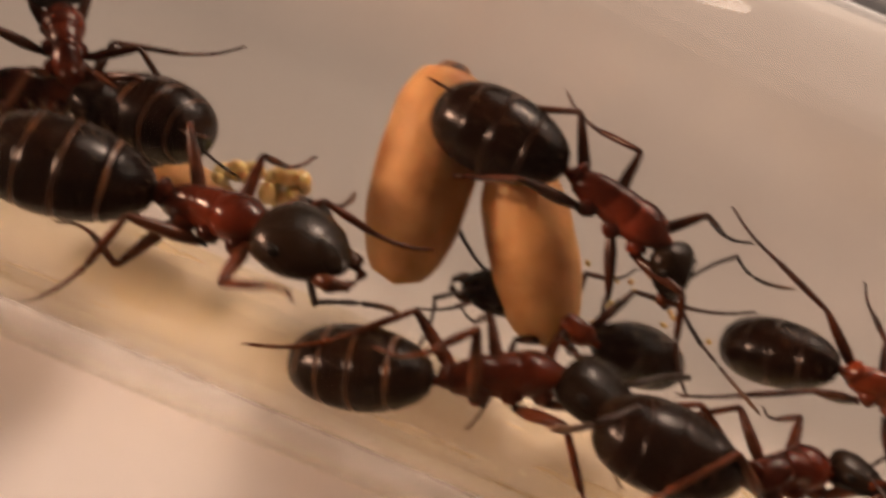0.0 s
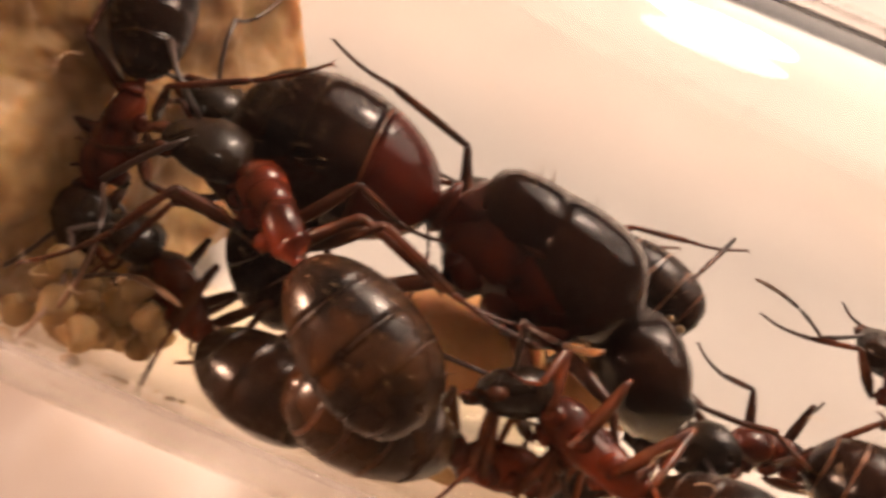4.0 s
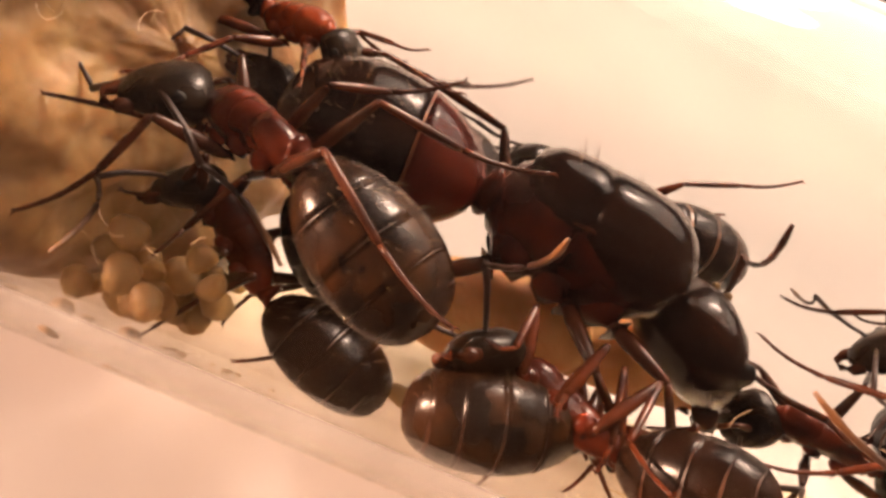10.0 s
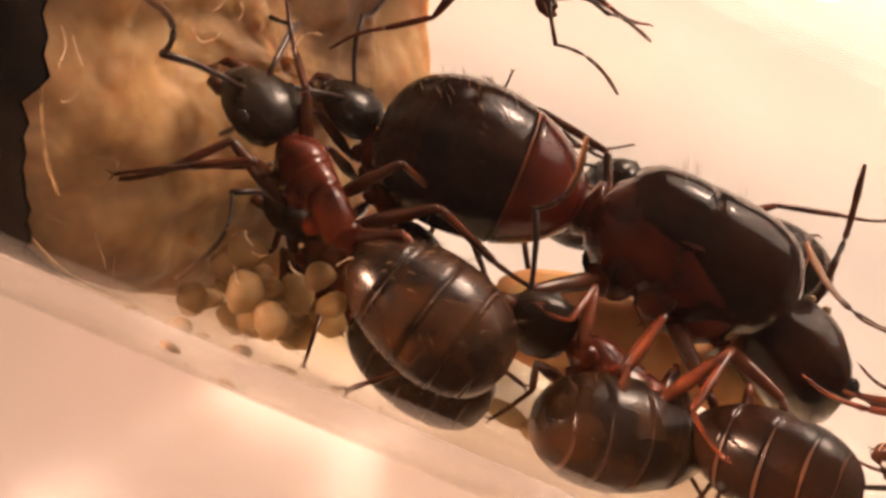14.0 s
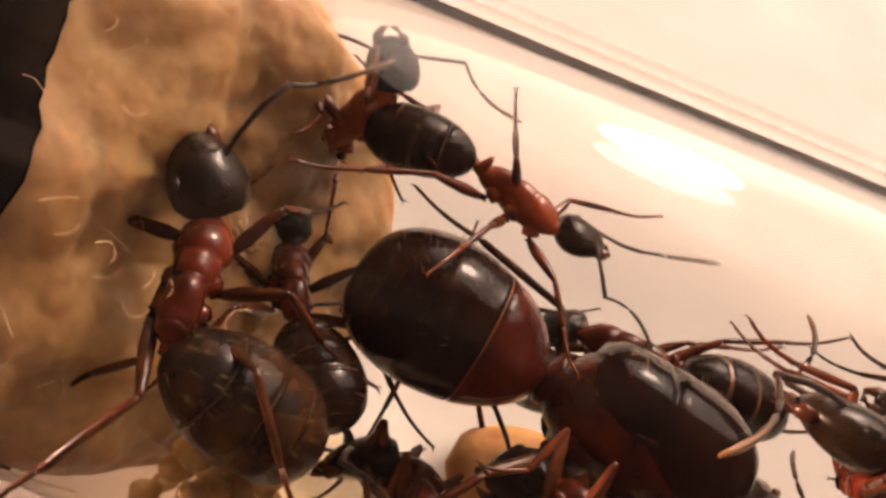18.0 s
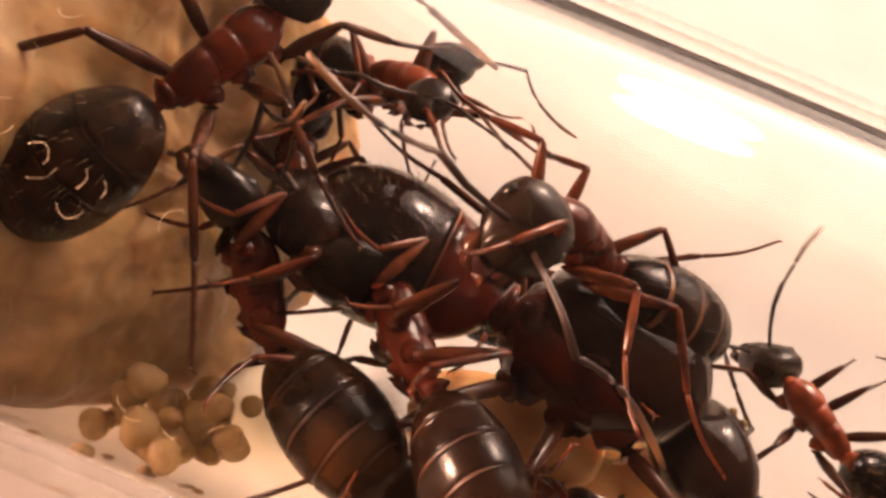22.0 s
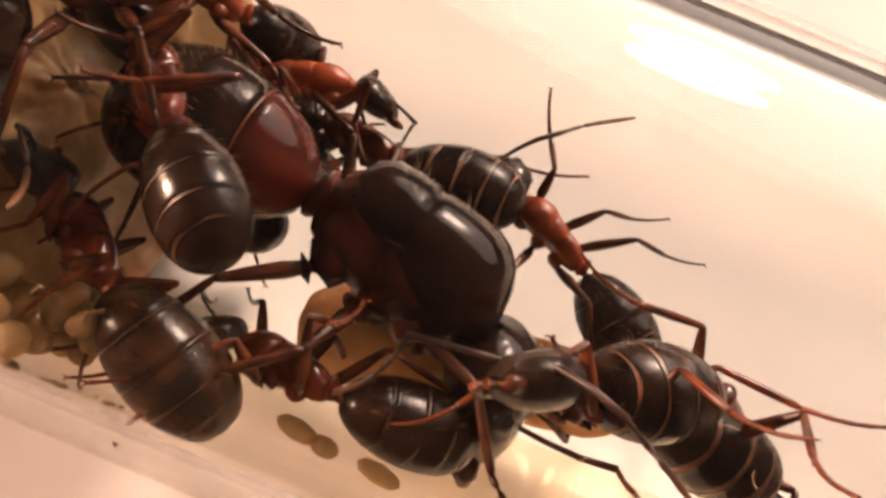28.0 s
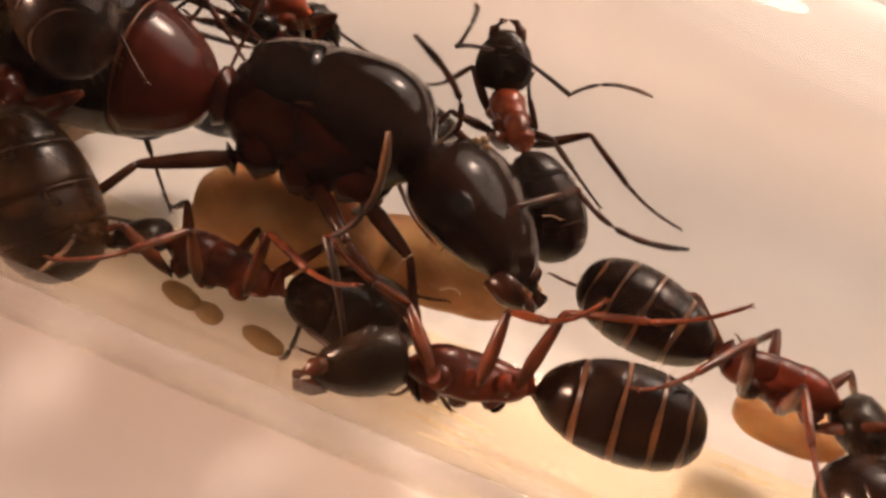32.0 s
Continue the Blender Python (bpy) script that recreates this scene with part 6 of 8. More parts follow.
    go("V", [(0, mm(1.66, -5.16, 5.27, -68, 29, 20)), (2, mm(1.66, -5.16, 5.27, -68, 29, 20)), (3, mm(-1.72, -5.84, 6.14, -68, 31, 21)), (4, mm(-2.47, -5.83, 6.06, -68, 30, 21)), (5.5, mm(-1.51, -5.59, 6.56, -70, 28, 18)), (7, mm(-0.55, -5.33, 7.04, -72, 26, 14)), (8, mm(-0.51, -5.38, 6.99, -72, 26, 14)), (9, mm(-0.49, -5.34, 6.80, -72, 24, 14)), (10, mm(-0.40, -5.35, 6.23, -70, 27, 17)), (12, mm(-0.26, -5.36, 6.23, -71, 23, 16)), (14, mm(-0.24, -5.43, 6.63, -71, 26, 16)), (15, mm(-0.35, -5.11, 7.22, -69, 27, 18)), (15.75, mm(-2.77, -3.94, 7.15, -20, 65, 72)), (16.5, mm(-5.19, -2.78, 7.09, 60, 41, 155)), (18, mm(-8.91, -3.98, 5.89, 61, 19, 145)), (19, mm(-11.68, -3.70, 6.09, 45, 21, 126)), (20, mm(-13.76, -2.99, 7.54, 49, 13, 123)), (21, mm(-13.42, -2.62, 9.05, 43, 7, 113)), (22, mm(-13.92, -2.83, 9.19, -76, -147, -43)), (23, mm(-14.30, -4.07, 8.16, 83, -20, 159)), (24, mm(-15.05, -3.88, 8.32, 79, -14, 166)), (25, mm(-14.92, -4.12, 8.08, 71, 4, 153)), (26, mm(-15.96, -4.16, 8.05, 77, -7, 149)), (27.5, mm(-14.89, -4.23, 7.98, 68, 4, 145)), (29, mm(-13.82, -4.14, 7.73, 59, 15, 138)), (30, mm(-14.02, -3.87, 8.03, 52, 27, 137)), (31, mm(-13.45, -3.55, 8.13, 47, 22, 129)), (32, mm(-13.45, -3.36, 8.37, 47, 22, 129))])
    nod("V", [(0, mm(1.95, 0.00, 0.12, 0, 46, -34)), (2, mm(1.95, 0.00, 0.12, 0, 46, -34)), (3, mm(1.95, 0.00, 0.12, 0, 14, -8)), (4, mm(1.95, 0.00, 0.12, 0, 19, -25)), (5.5, mm(1.95, 0.00, 0.12, 0, 15, -24)), (7, mm(1.95, 0.00, 0.12, 0, 11, -24)), (8, mm(1.95, 0.00, 0.12, 0, 11, -23)), (9, mm(1.95, 0.00, 0.12, 0, 11, -19)), (10, mm(1.95, 0.00, 0.12, 0, 13, -22)), (12, mm(1.95, 0.00, 0.12, 0, 13, -22)), (14, mm(1.95, 0.00, 0.12, 0, 12, -24)), (15, mm(1.95, 0.00, 0.12, 0, 17, -29)), (15.75, mm(1.95, 0.00, 0.12, -10, 42, -2)), (16.5, mm(1.95, 0.00, 0.12, 0, 67, 39)), (18, mm(1.95, 0.00, 0.12, 0, 45, 44)), (19, mm(1.95, 0.00, 0.12, 0, 33, 67)), (20, mm(1.95, 0.00, 0.12, 0, 25, 62)), (21, mm(1.95, 0.00, 0.12, 0, 1, 52)), (22, mm(1.95, 0.00, 0.12, 0, 22, -2)), (23, mm(1.95, 0.00, 0.12, 0, 43, 8)), (24, mm(1.95, 0.00, 0.12, 0, 31, 15)), (25, mm(1.95, 0.00, 0.12, 0, 27, 43)), (26, mm(1.95, 0.00, 0.12, 0, 17, 19)), (27.5, mm(1.95, 0.00, 0.12, 1, 13, 43)), (29, mm(1.95, 0.00, 0.12, 0, 8, 67)), (30, mm(1.95, 0.00, 0.12, 0, -5, 77)), (31, mm(1.95, 0.00, 0.12, 0, 5, 55)), (32, mm(1.95, 0.00, 0.12, 0, 5, 55))])
    bend("V", [(0, mm(-2.20, 0.00, -0.25, 0, -1, 10)), (2, mm(-2.20, 0.00, -0.25, 0, -1, 10)), (3, mm(-2.20, 0.00, -0.25, 0, 10, 3)), (4, mm(-2.20, 0.00, -0.25, 0, 9, -9)), (5.5, mm(-2.20, 0.00, -0.25, 0, -1, -11)), (7, mm(-2.20, 0.00, -0.25, 0, -10, -13)), (8, mm(-2.20, 0.00, -0.25, 0, -10, -12)), (9, mm(-2.20, 0.00, -0.25, 0, -8, -9)), (10, mm(-2.20, 0.00, -0.25, 0, -7, -26)), (12, mm(-2.20, 0.00, -0.25, 0, -5, -20)), (14, mm(-2.20, 0.00, -0.25, 0, -6, -19)), (15, mm(-2.20, 0.00, -0.25, 0, -3, -8)), (16.5, mm(-2.20, 0.00, -0.25, 0, -62, 19)), (18, mm(-2.20, 0.00, -0.25, 0, 1, 13)), (19, mm(-2.20, 0.00, -0.25, 0, 14, 20)), (20, mm(-2.20, 0.00, -0.25, 0, 17, -6)), (21, mm(-2.20, 0.00, -0.25, 0, 33, -11)), (22, mm(-2.20, 0.00, -0.25, 0, 4, -40)), (23, mm(-2.20, 0.00, -0.25, 0, 8, 3)), (24, mm(-2.20, 0.00, -0.25, 0, -5, -8)), (25, mm(-2.20, 0.00, -0.25, 0, 5, 14)), (26, mm(-2.20, 0.00, -0.25, 0, 6, 10)), (27.5, mm(-2.20, 0.00, -0.25, 1, 3, 26)), (29, mm(-2.20, 0.00, -0.25, 0, -1, 41)), (30, mm(-2.20, 0.00, -0.25, 0, -20, 52)), (31, mm(-2.20, 0.00, -0.25, 0, -21, 56)), (32, mm(-2.20, 0.00, -0.25, 0, -25, 54))])
    go("X1", [(0, mm(18.33, -4.72, 8.79, -11, -17, -9)), (1, mm(15.58, -4.64, 8.85, -11, -21, -8)), (2, mm(13.92, -4.20, 9.21, -11, -16, -3)), (3.5, mm(12.85, -4.27, 9.16, -12, -20, -18)), (5, mm(11.78, -4.35, 9.11, -13, -23, -35)), (6.5, mm(10.71, -4.42, 9.05, -13, -27, -51)), (8, mm(9.63, -4.49, 9.00, -11, -31, -69)), (9.5, mm(8.56, -4.56, 8.95, -8, -33, -87)), (11, mm(7.49, -4.64, 8.89, -4, -35, -105)), (12.5, mm(6.42, -4.71, 8.84, 0, -36, -124)), (14, mm(5.35, -4.78, 8.79, 5, -36, -144)), (15, mm(4.12, -1.60, 11.44, 10, -46, -163)), (16.5, mm(2.96, -1.38, 11.63, 10, -50, -160)), (18, mm(1.79, -1.15, 11.82, 10, -53, -158)), (19, mm(0.44, -0.80, 12.10, 12, -61, -161)), (20, mm(-2.58, -0.50, 12.36, 11, -53, -162)), (21, mm(-5.47, 0.72, 13.38, 8, -28, -165)), (22, mm(-6.13, 0.18, 12.94, 8, -38, -159)), (23, mm(-6.55, 0.47, 13.17, 7, -25, -157)), (24, mm(-2.18, 0.62, 13.30, 12, -59, -162)), (25, mm(-2.96, 0.82, 13.43, 13, -35, 159)), (26, mm(-1.92, -0.49, 12.33, 10, -21, -180)), (27.25, mm(0.35, -2.49, 10.64, 44, -20, -161)), (28.5, mm(2.61, -4.49, 8.96, 77, -29, -145)), (29, mm(4.98, -5.31, 8.28, 75, -36, -146)), (30, mm(2.62, -5.81, 7.81, 89, -12, -147)), (31, mm(2.27, -5.93, 7.69, 91, -11, -159)), (32, mm(2.06, -6.16, 7.49, 92, -9, -158))])
    nod("X1", [(0, mm(1.95, 0.00, 0.12, 0, 4, -6)), (1, mm(1.95, 0.00, 0.12, 0, 44, 28)), (2, mm(1.95, 0.00, 0.12, 0, 30, 26)), (3.5, mm(1.95, 0.00, 0.12, -1, 29, 19)), (5, mm(1.95, 0.00, 0.12, -1, 28, 12)), (6.5, mm(1.95, 0.00, 0.12, -1, 27, 5)), (8, mm(1.95, 0.00, 0.12, -1, 26, -2)), (9.5, mm(1.95, 0.00, 0.12, -1, 25, -9)), (11, mm(1.95, 0.00, 0.12, -1, 23, -16)), (12.5, mm(1.95, 0.00, 0.12, -1, 22, -23)), (14, mm(1.95, 0.00, 0.12, 0, 21, -29)), (15, mm(1.95, 0.00, 0.12, 0, 28, -26)), (16.5, mm(1.95, 0.00, 0.12, 0, 27, -39)), (18, mm(1.95, 0.00, 0.12, 0, 27, -52)), (19, mm(1.95, 0.00, 0.12, 0, 19, -50)), (20, mm(1.95, 0.00, 0.12, 0, 29, -59)), (21, mm(1.95, 0.00, 0.12, 0, 30, 7)), (22, mm(1.95, 0.00, 0.12, 0, 40, 52)), (23, mm(1.95, 0.00, 0.12, 0, 20, 45)), (23.5, mm(1.95, 0.00, 0.12, 11, 52, 29)), (24, mm(1.95, 0.00, 0.12, -19, 85, -23)), (25, mm(1.95, 0.00, 0.12, 0, 69, -50)), (25.5, mm(1.95, 0.00, 0.12, 17, 34, 4)), (26, mm(1.95, 0.00, 0.12, 0, 2, 39)), (27.25, mm(1.95, 0.00, 0.12, 0, 1, 7)), (28.5, mm(1.95, 0.00, 0.12, 0, 1, -25)), (29, mm(1.95, 0.00, 0.12, 0, -1, -58)), (30, mm(1.95, 0.00, 0.12, 0, -5, -28)), (31, mm(1.95, 0.00, 0.12, 0, 8, -20)), (32, mm(1.95, 0.00, 0.12, 0, 3, -14))])
    bend("X1", [(0, mm(-2.20, 0.00, -0.25, 0, 18, 28)), (1, mm(-2.20, 0.00, -0.25, 0, 19, 24)), (2, mm(-2.20, 0.00, -0.25, 0, 4, 8)), (3.5, mm(-2.20, 0.00, -0.25, 0, 3, 3)), (5, mm(-2.20, 0.00, -0.25, 0, 3, -2)), (6.5, mm(-2.20, 0.00, -0.25, 0, 3, -7)), (8, mm(-2.20, 0.00, -0.25, 0, 3, -13)), (9.5, mm(-2.20, 0.00, -0.25, 0, 2, -18)), (11, mm(-2.20, 0.00, -0.25, 0, 2, -23)), (12.5, mm(-2.20, 0.00, -0.25, 0, 2, -28)), (14, mm(-2.20, 0.00, -0.25, 0, 2, -33)), (15, mm(-2.20, 0.00, -0.25, 0, 14, -17)), (16.5, mm(-2.20, 0.00, -0.25, 0, 13, -22)), (18, mm(-2.20, 0.00, -0.25, 0, 12, -27)), (19, mm(-2.20, 0.00, -0.25, 0, 18, -25)), (20, mm(-2.20, 0.00, -0.25, 0, 19, -31)), (21, mm(-2.20, 0.00, -0.25, 0, -5, -27)), (22, mm(-2.20, 0.00, -0.25, 0, 12, -11)), (23, mm(-2.20, 0.00, -0.25, 0, -2, -30)), (24, mm(-2.20, 0.00, -0.25, 0, 8, -8)), (25, mm(-2.20, 0.00, -0.25, 0, -19, 19)), (26, mm(-2.20, 0.00, -0.25, 0, -36, -20)), (27.25, mm(-2.20, 0.00, -0.25, 0, -27, -14)), (28.5, mm(-2.20, 0.00, -0.25, 0, -18, -9)), (29, mm(-2.20, 0.00, -0.25, 0, -14, -16)), (30, mm(-2.20, 0.00, -0.25, 0, -20, -4)), (31, mm(-2.20, 0.00, -0.25, 0, -18, -19)), (32, mm(-2.20, 0.00, -0.25, 0, -24, -26))])
    go("X2", [(0, mm(29.15, 0.21, 3.90, -14, 31, 146)), (1, mm(29.58, 0.18, 3.88, -14, 28, 148)), (3.5, mm(26.79, 0.70, 4.32, -14, 28, 146)), (6, mm(24.00, 1.23, 4.76, -14, 28, 144)), (8.5, mm(21.21, 1.76, 5.20, -14, 28, 141)), (11, mm(18.42, 2.28, 5.64, -14, 27, 139)), (13.5, mm(15.63, 2.81, 6.07, -14, 27, 137)), (16, mm(12.84, 3.34, 6.51, -14, 27, 135)), (18.5, mm(10.05, 3.86, 6.95, -14, 26, 133)), (21, mm(7.26, 4.39, 7.39, -14, 26, 131)), (22, mm(5.18, 3.00, 6.31, -12, -4, 140)), (23, mm(5.37, 3.25, 6.49, -11, 2, 125)), (24, mm(4.40, 3.79, 7.00, -12, -20, 126)), (25, mm(4.57, 3.74, 6.97, -13, -24, 131)), (26, mm(1.85, 4.05, 7.23, -13, -19, 147)), (27.25, mm(-0.04, 3.96, 7.16, -13, -16, 152)), (28.5, mm(-1.94, 3.87, 7.08, -13, -12, 157)), (29, mm(-0.62, 3.91, 7.11, -13, -13, 157)), (30, mm(0.16, 3.84, 7.01, -12, 0, 142)), (31, mm(0.28, 4.39, 7.47, -11, -8, 123)), (32, mm(0.54, 4.57, 7.56, -11, 12, 116))])
    nod("X2", [(0, mm(1.95, 0.00, 0.12, 0, -29, 37)), (1, mm(1.95, 0.00, 0.12, 0, 6, 14)), (3.5, mm(1.95, 0.00, 0.12, -1, 2, 9)), (6, mm(1.95, 0.00, 0.12, -2, -2, 4)), (8.5, mm(1.95, 0.00, 0.12, -3, -6, -1)), (11, mm(1.95, 0.00, 0.12, -3, -10, -6)), (13.5, mm(1.95, 0.00, 0.12, -3, -14, -11)), (16, mm(1.95, 0.00, 0.12, -2, -18, -16)), (18.5, mm(1.95, 0.00, 0.12, -1, -22, -22)), (21, mm(1.95, 0.00, 0.12, 0, -26, -27)), (22, mm(1.95, 0.00, 0.12, 0, 35, -8)), (23, mm(1.95, 0.00, 0.12, 0, -3, 34)), (24, mm(1.95, 0.00, 0.12, 0, -10, -3)), (25, mm(1.95, 0.00, 0.12, 0, -8, -10)), (26, mm(1.95, 0.00, 0.12, 0, 17, -3)), (27.25, mm(1.95, 0.00, 0.12, 1, 12, 8)), (28.5, mm(1.95, 0.00, 0.12, 0, 6, 18)), (29, mm(1.95, 0.00, 0.12, 0, 2, 25)), (30, mm(1.95, 0.00, 0.12, 0, -34, 2)), (31, mm(1.95, 0.00, 0.12, 0, -44, -4)), (32, mm(1.95, 0.00, 0.12, 0, -64, -20))])
    bend("X2", [(0, mm(-2.20, 0.00, -0.25, 5, -49, 69)), (1, mm(-2.20, 0.00, -0.25, 0, -50, 58)), (3.5, mm(-2.20, 0.00, -0.25, 0, -52, 58)), (6, mm(-2.20, 0.00, -0.25, 0, -53, 58)), (8.5, mm(-2.20, 0.00, -0.25, 0, -55, 58)), (11, mm(-2.20, 0.00, -0.25, 0, -57, 59)), (13.5, mm(-2.20, 0.00, -0.25, 0, -59, 59)), (16, mm(-2.20, 0.00, -0.25, 0, -61, 59)), (18.5, mm(-2.20, 0.00, -0.25, 0, -62, 59)), (21, mm(-2.20, 0.00, -0.25, 1, -64, 59)), (22, mm(-2.20, 0.00, -0.25, 0, -35, 43)), (23, mm(-2.20, 0.00, -0.25, 0, -40, 58)), (24, mm(-2.20, 0.00, -0.25, 0, -23, 33)), (25, mm(-2.20, 0.00, -0.25, 0, -17, 18)), (26, mm(-2.20, 0.00, -0.25, 0, 9, -19)), (27.25, mm(-2.20, 0.00, -0.25, 0, 6, -16)), (28.5, mm(-2.20, 0.00, -0.25, 0, 3, -14)), (29, mm(-2.20, 0.00, -0.25, 0, -1, -19)), (30, mm(-2.20, 0.00, -0.25, 0, -42, 28)), (31, mm(-2.20, 0.00, -0.25, 0, -44, 40)), (32, mm(-2.20, 0.00, -0.25, 0, -40, 14))])
    go("Y1", [(0, mm(27.78, -3.98, 5.66, -25, -1, 25)), (1, mm(27.38, -4.13, 5.56, -29, 0, 7)), (4.44, mm(24.60, -3.79, 5.82, -30, 7, 9)), (7.88, mm(21.83, -3.46, 6.08, -31, 15, 10)), (11.31, mm(19.05, -3.12, 6.34, -32, 22, 11)), (14.75, mm(16.27, -2.79, 6.60, -32, 29, 12)), (18.19, mm(13.49, -2.45, 6.87, -33, 37, 13)), (21.62, mm(10.71, -2.12, 7.13, -33, 44, 14)), (25.06, mm(7.94, -1.78, 7.39, -33, 51, 16)), (28.5, mm(5.16, -1.45, 7.65, -33, 59, 17)), (29, mm(6.75, -1.77, 7.37, -29, 60, 25)), (30, mm(8.18, -1.69, 7.50, -23, 33, 27)), (31, mm(10.14, -1.46, 7.72, -26, 22, 18)), (32, mm(11.26, -1.95, 7.39, -30, 3, -1))])
    nod("Y1", [(0, mm(1.95, 0.00, 0.12, 0, 12, -47)), (1, mm(1.95, 0.00, 0.12, 0, 9, -18)), (4.44, mm(1.95, 0.00, 0.12, 0, 9, -20)), (7.88, mm(1.95, 0.00, 0.12, 0, 8, -23)), (11.31, mm(1.95, 0.00, 0.12, 0, 8, -25)), (14.75, mm(1.95, 0.00, 0.12, 0, 8, -28)), (18.19, mm(1.95, 0.00, 0.12, 0, 8, -30)), (21.62, mm(1.95, 0.00, 0.12, 0, 8, -33)), (25.06, mm(1.95, 0.00, 0.12, 0, 8, -35)), (28.5, mm(1.95, 0.00, 0.12, 0, 8, -38)), (29, mm(1.95, 0.00, 0.12, 0, 15, -44)), (30, mm(1.95, 0.00, 0.12, 0, 11, -75)), (31, mm(1.95, 0.00, 0.12, 0, 8, -63)), (32, mm(1.95, 0.00, 0.12, 0, 19, -26))])
    bend("Y1", [(0, mm(-2.20, 0.00, -0.25, 0, -10, -24)), (1, mm(-2.20, 0.00, -0.25, 0, -26, -22)), (4.44, mm(-2.20, 0.00, -0.25, 0, -28, -21)), (7.88, mm(-2.20, 0.00, -0.25, 0, -30, -19)), (11.31, mm(-2.20, 0.00, -0.25, 0, -33, -18)), (14.75, mm(-2.20, 0.00, -0.25, 1, -35, -16)), (18.19, mm(-2.20, 0.00, -0.25, 0, -37, -15)), (21.62, mm(-2.20, 0.00, -0.25, 0, -39, -14)), (25.06, mm(-2.20, 0.00, -0.25, 0, -41, -12)), (28.5, mm(-2.20, 0.00, -0.25, 0, -43, -11)), (29, mm(-2.20, 0.00, -0.25, 0, -45, -20)), (30, mm(-2.20, 0.00, -0.25, 0, -13, -17)), (31, mm(-2.20, 0.00, -0.25, 0, -12, -33)), (32, mm(-2.20, 0.00, -0.25, 0, 0, -19))])
    go("Y3", [(0, mm(36.36, -4.17, 7.16, -20, 14, 34)), (2.75, mm(31.20, -4.28, 7.05, -18, 20, 45)), (5.5, mm(26.04, -4.40, 6.95, -14, 25, 56)), (8.25, mm(20.88, -3.99, 6.22, -9, 30, 69)), (11, mm(15.71, -3.65, 5.58, -2, 34, 83)), (13.75, mm(10.55, -3.63, 5.32, 5, 35, 97)), (16.5, mm(5.39, -3.85, 5.34, 13, 36, 112)), (19.25, mm(0.23, -4.34, 5.67, 21, 34, 127)), (22, mm(-4.93, -5.00, 6.22, 28, 32, 141)), (23, mm(-4.33, -4.78, 6.58, 30, 36, 143)), (24, mm(-6.07, -4.59, 6.73, 30, 40, 143)), (25, mm(-6.29, -4.48, 6.86, 31, 29, 153)), (26, mm(-7.68, -4.81, 6.61, 31, 18, 161)), (28.5, mm(-7.83, -4.89, 6.56, 32, 18, 168)), (29, mm(-6.41, -5.25, 6.25, 32, 20, 168)), (30, mm(-6.17, -5.18, 6.33, 32, 15, 174)), (31, mm(-5.85, -5.04, 6.47, 31, 10, -179)), (32, mm(-5.71, -5.23, 6.33, 30, 3, -179))])
    nod("Y3", [(0, mm(1.95, 0.00, 0.12, 0, -11, -61)), (2.75, mm(1.95, 0.00, 0.12, 1, -13, -54)), (5.5, mm(1.95, 0.00, 0.12, 2, -15, -46)), (8.25, mm(1.95, 0.00, 0.12, 3, -18, -38)), (11, mm(1.95, 0.00, 0.12, 3, -20, -30)), (13.75, mm(1.95, 0.00, 0.12, 3, -22, -22)), (16.5, mm(1.95, 0.00, 0.12, 2, -25, -14)), (19.25, mm(1.95, 0.00, 0.12, 1, -27, -6)), (22, mm(1.95, 0.00, 0.12, 0, -29, 3)), (23, mm(1.95, 0.00, 0.12, 0, 38, 21)), (24, mm(1.95, 0.00, 0.12, 0, 38, 48)), (25, mm(1.95, 0.00, 0.12, 0, 26, 21)), (26, mm(1.95, 0.00, 0.12, 0, 30, 9)), (28.5, mm(1.95, 0.00, 0.12, 0, 6, 2)), (29, mm(1.95, 0.00, 0.12, 0, 12, -12)), (30, mm(1.95, 0.00, 0.12, 0, 3, 12)), (31, mm(1.95, 0.00, 0.12, 0, 4, -1)), (32, mm(1.95, 0.00, 0.12, 0, 17, 2))])
    bend("Y3", [(0, mm(-2.20, 0.00, -0.25, 0, -2, -38)), (2.75, mm(-2.20, 0.00, -0.25, -1, 1, -35)), (5.5, mm(-2.20, 0.00, -0.25, -1, 4, -32)), (8.25, mm(-2.20, 0.00, -0.25, -1, 7, -29)), (11, mm(-2.20, 0.00, -0.25, -1, 10, -25)), (13.75, mm(-2.20, 0.00, -0.25, -1, 13, -22)), (16.5, mm(-2.20, 0.00, -0.25, -1, 16, -18)), (19.25, mm(-2.20, 0.00, -0.25, -1, 19, -15)), (22, mm(-2.20, 0.00, -0.25, 0, 22, -11)), (23, mm(-2.20, 0.00, -0.25, 0, 25, -22)), (24, mm(-2.20, 0.00, -0.25, 0, 19, -16)), (25, mm(-2.20, 0.00, -0.25, 0, 23, -25)), (25.5, mm(-2.20, 0.00, -0.25, 8, 2, 18)), (26, mm(-2.20, 0.00, -0.25, 0, -19, 59)), (28.5, mm(-2.20, 0.00, -0.25, 0, -15, 32)), (29, mm(-2.20, 0.00, -0.25, 0, -15, 29)), (30, mm(-2.20, 0.00, -0.25, 0, -10, 23)), (31, mm(-2.20, 0.00, -0.25, 0, -19, 39)), (32, mm(-2.20, 0.00, -0.25, 0, -8, 26))])
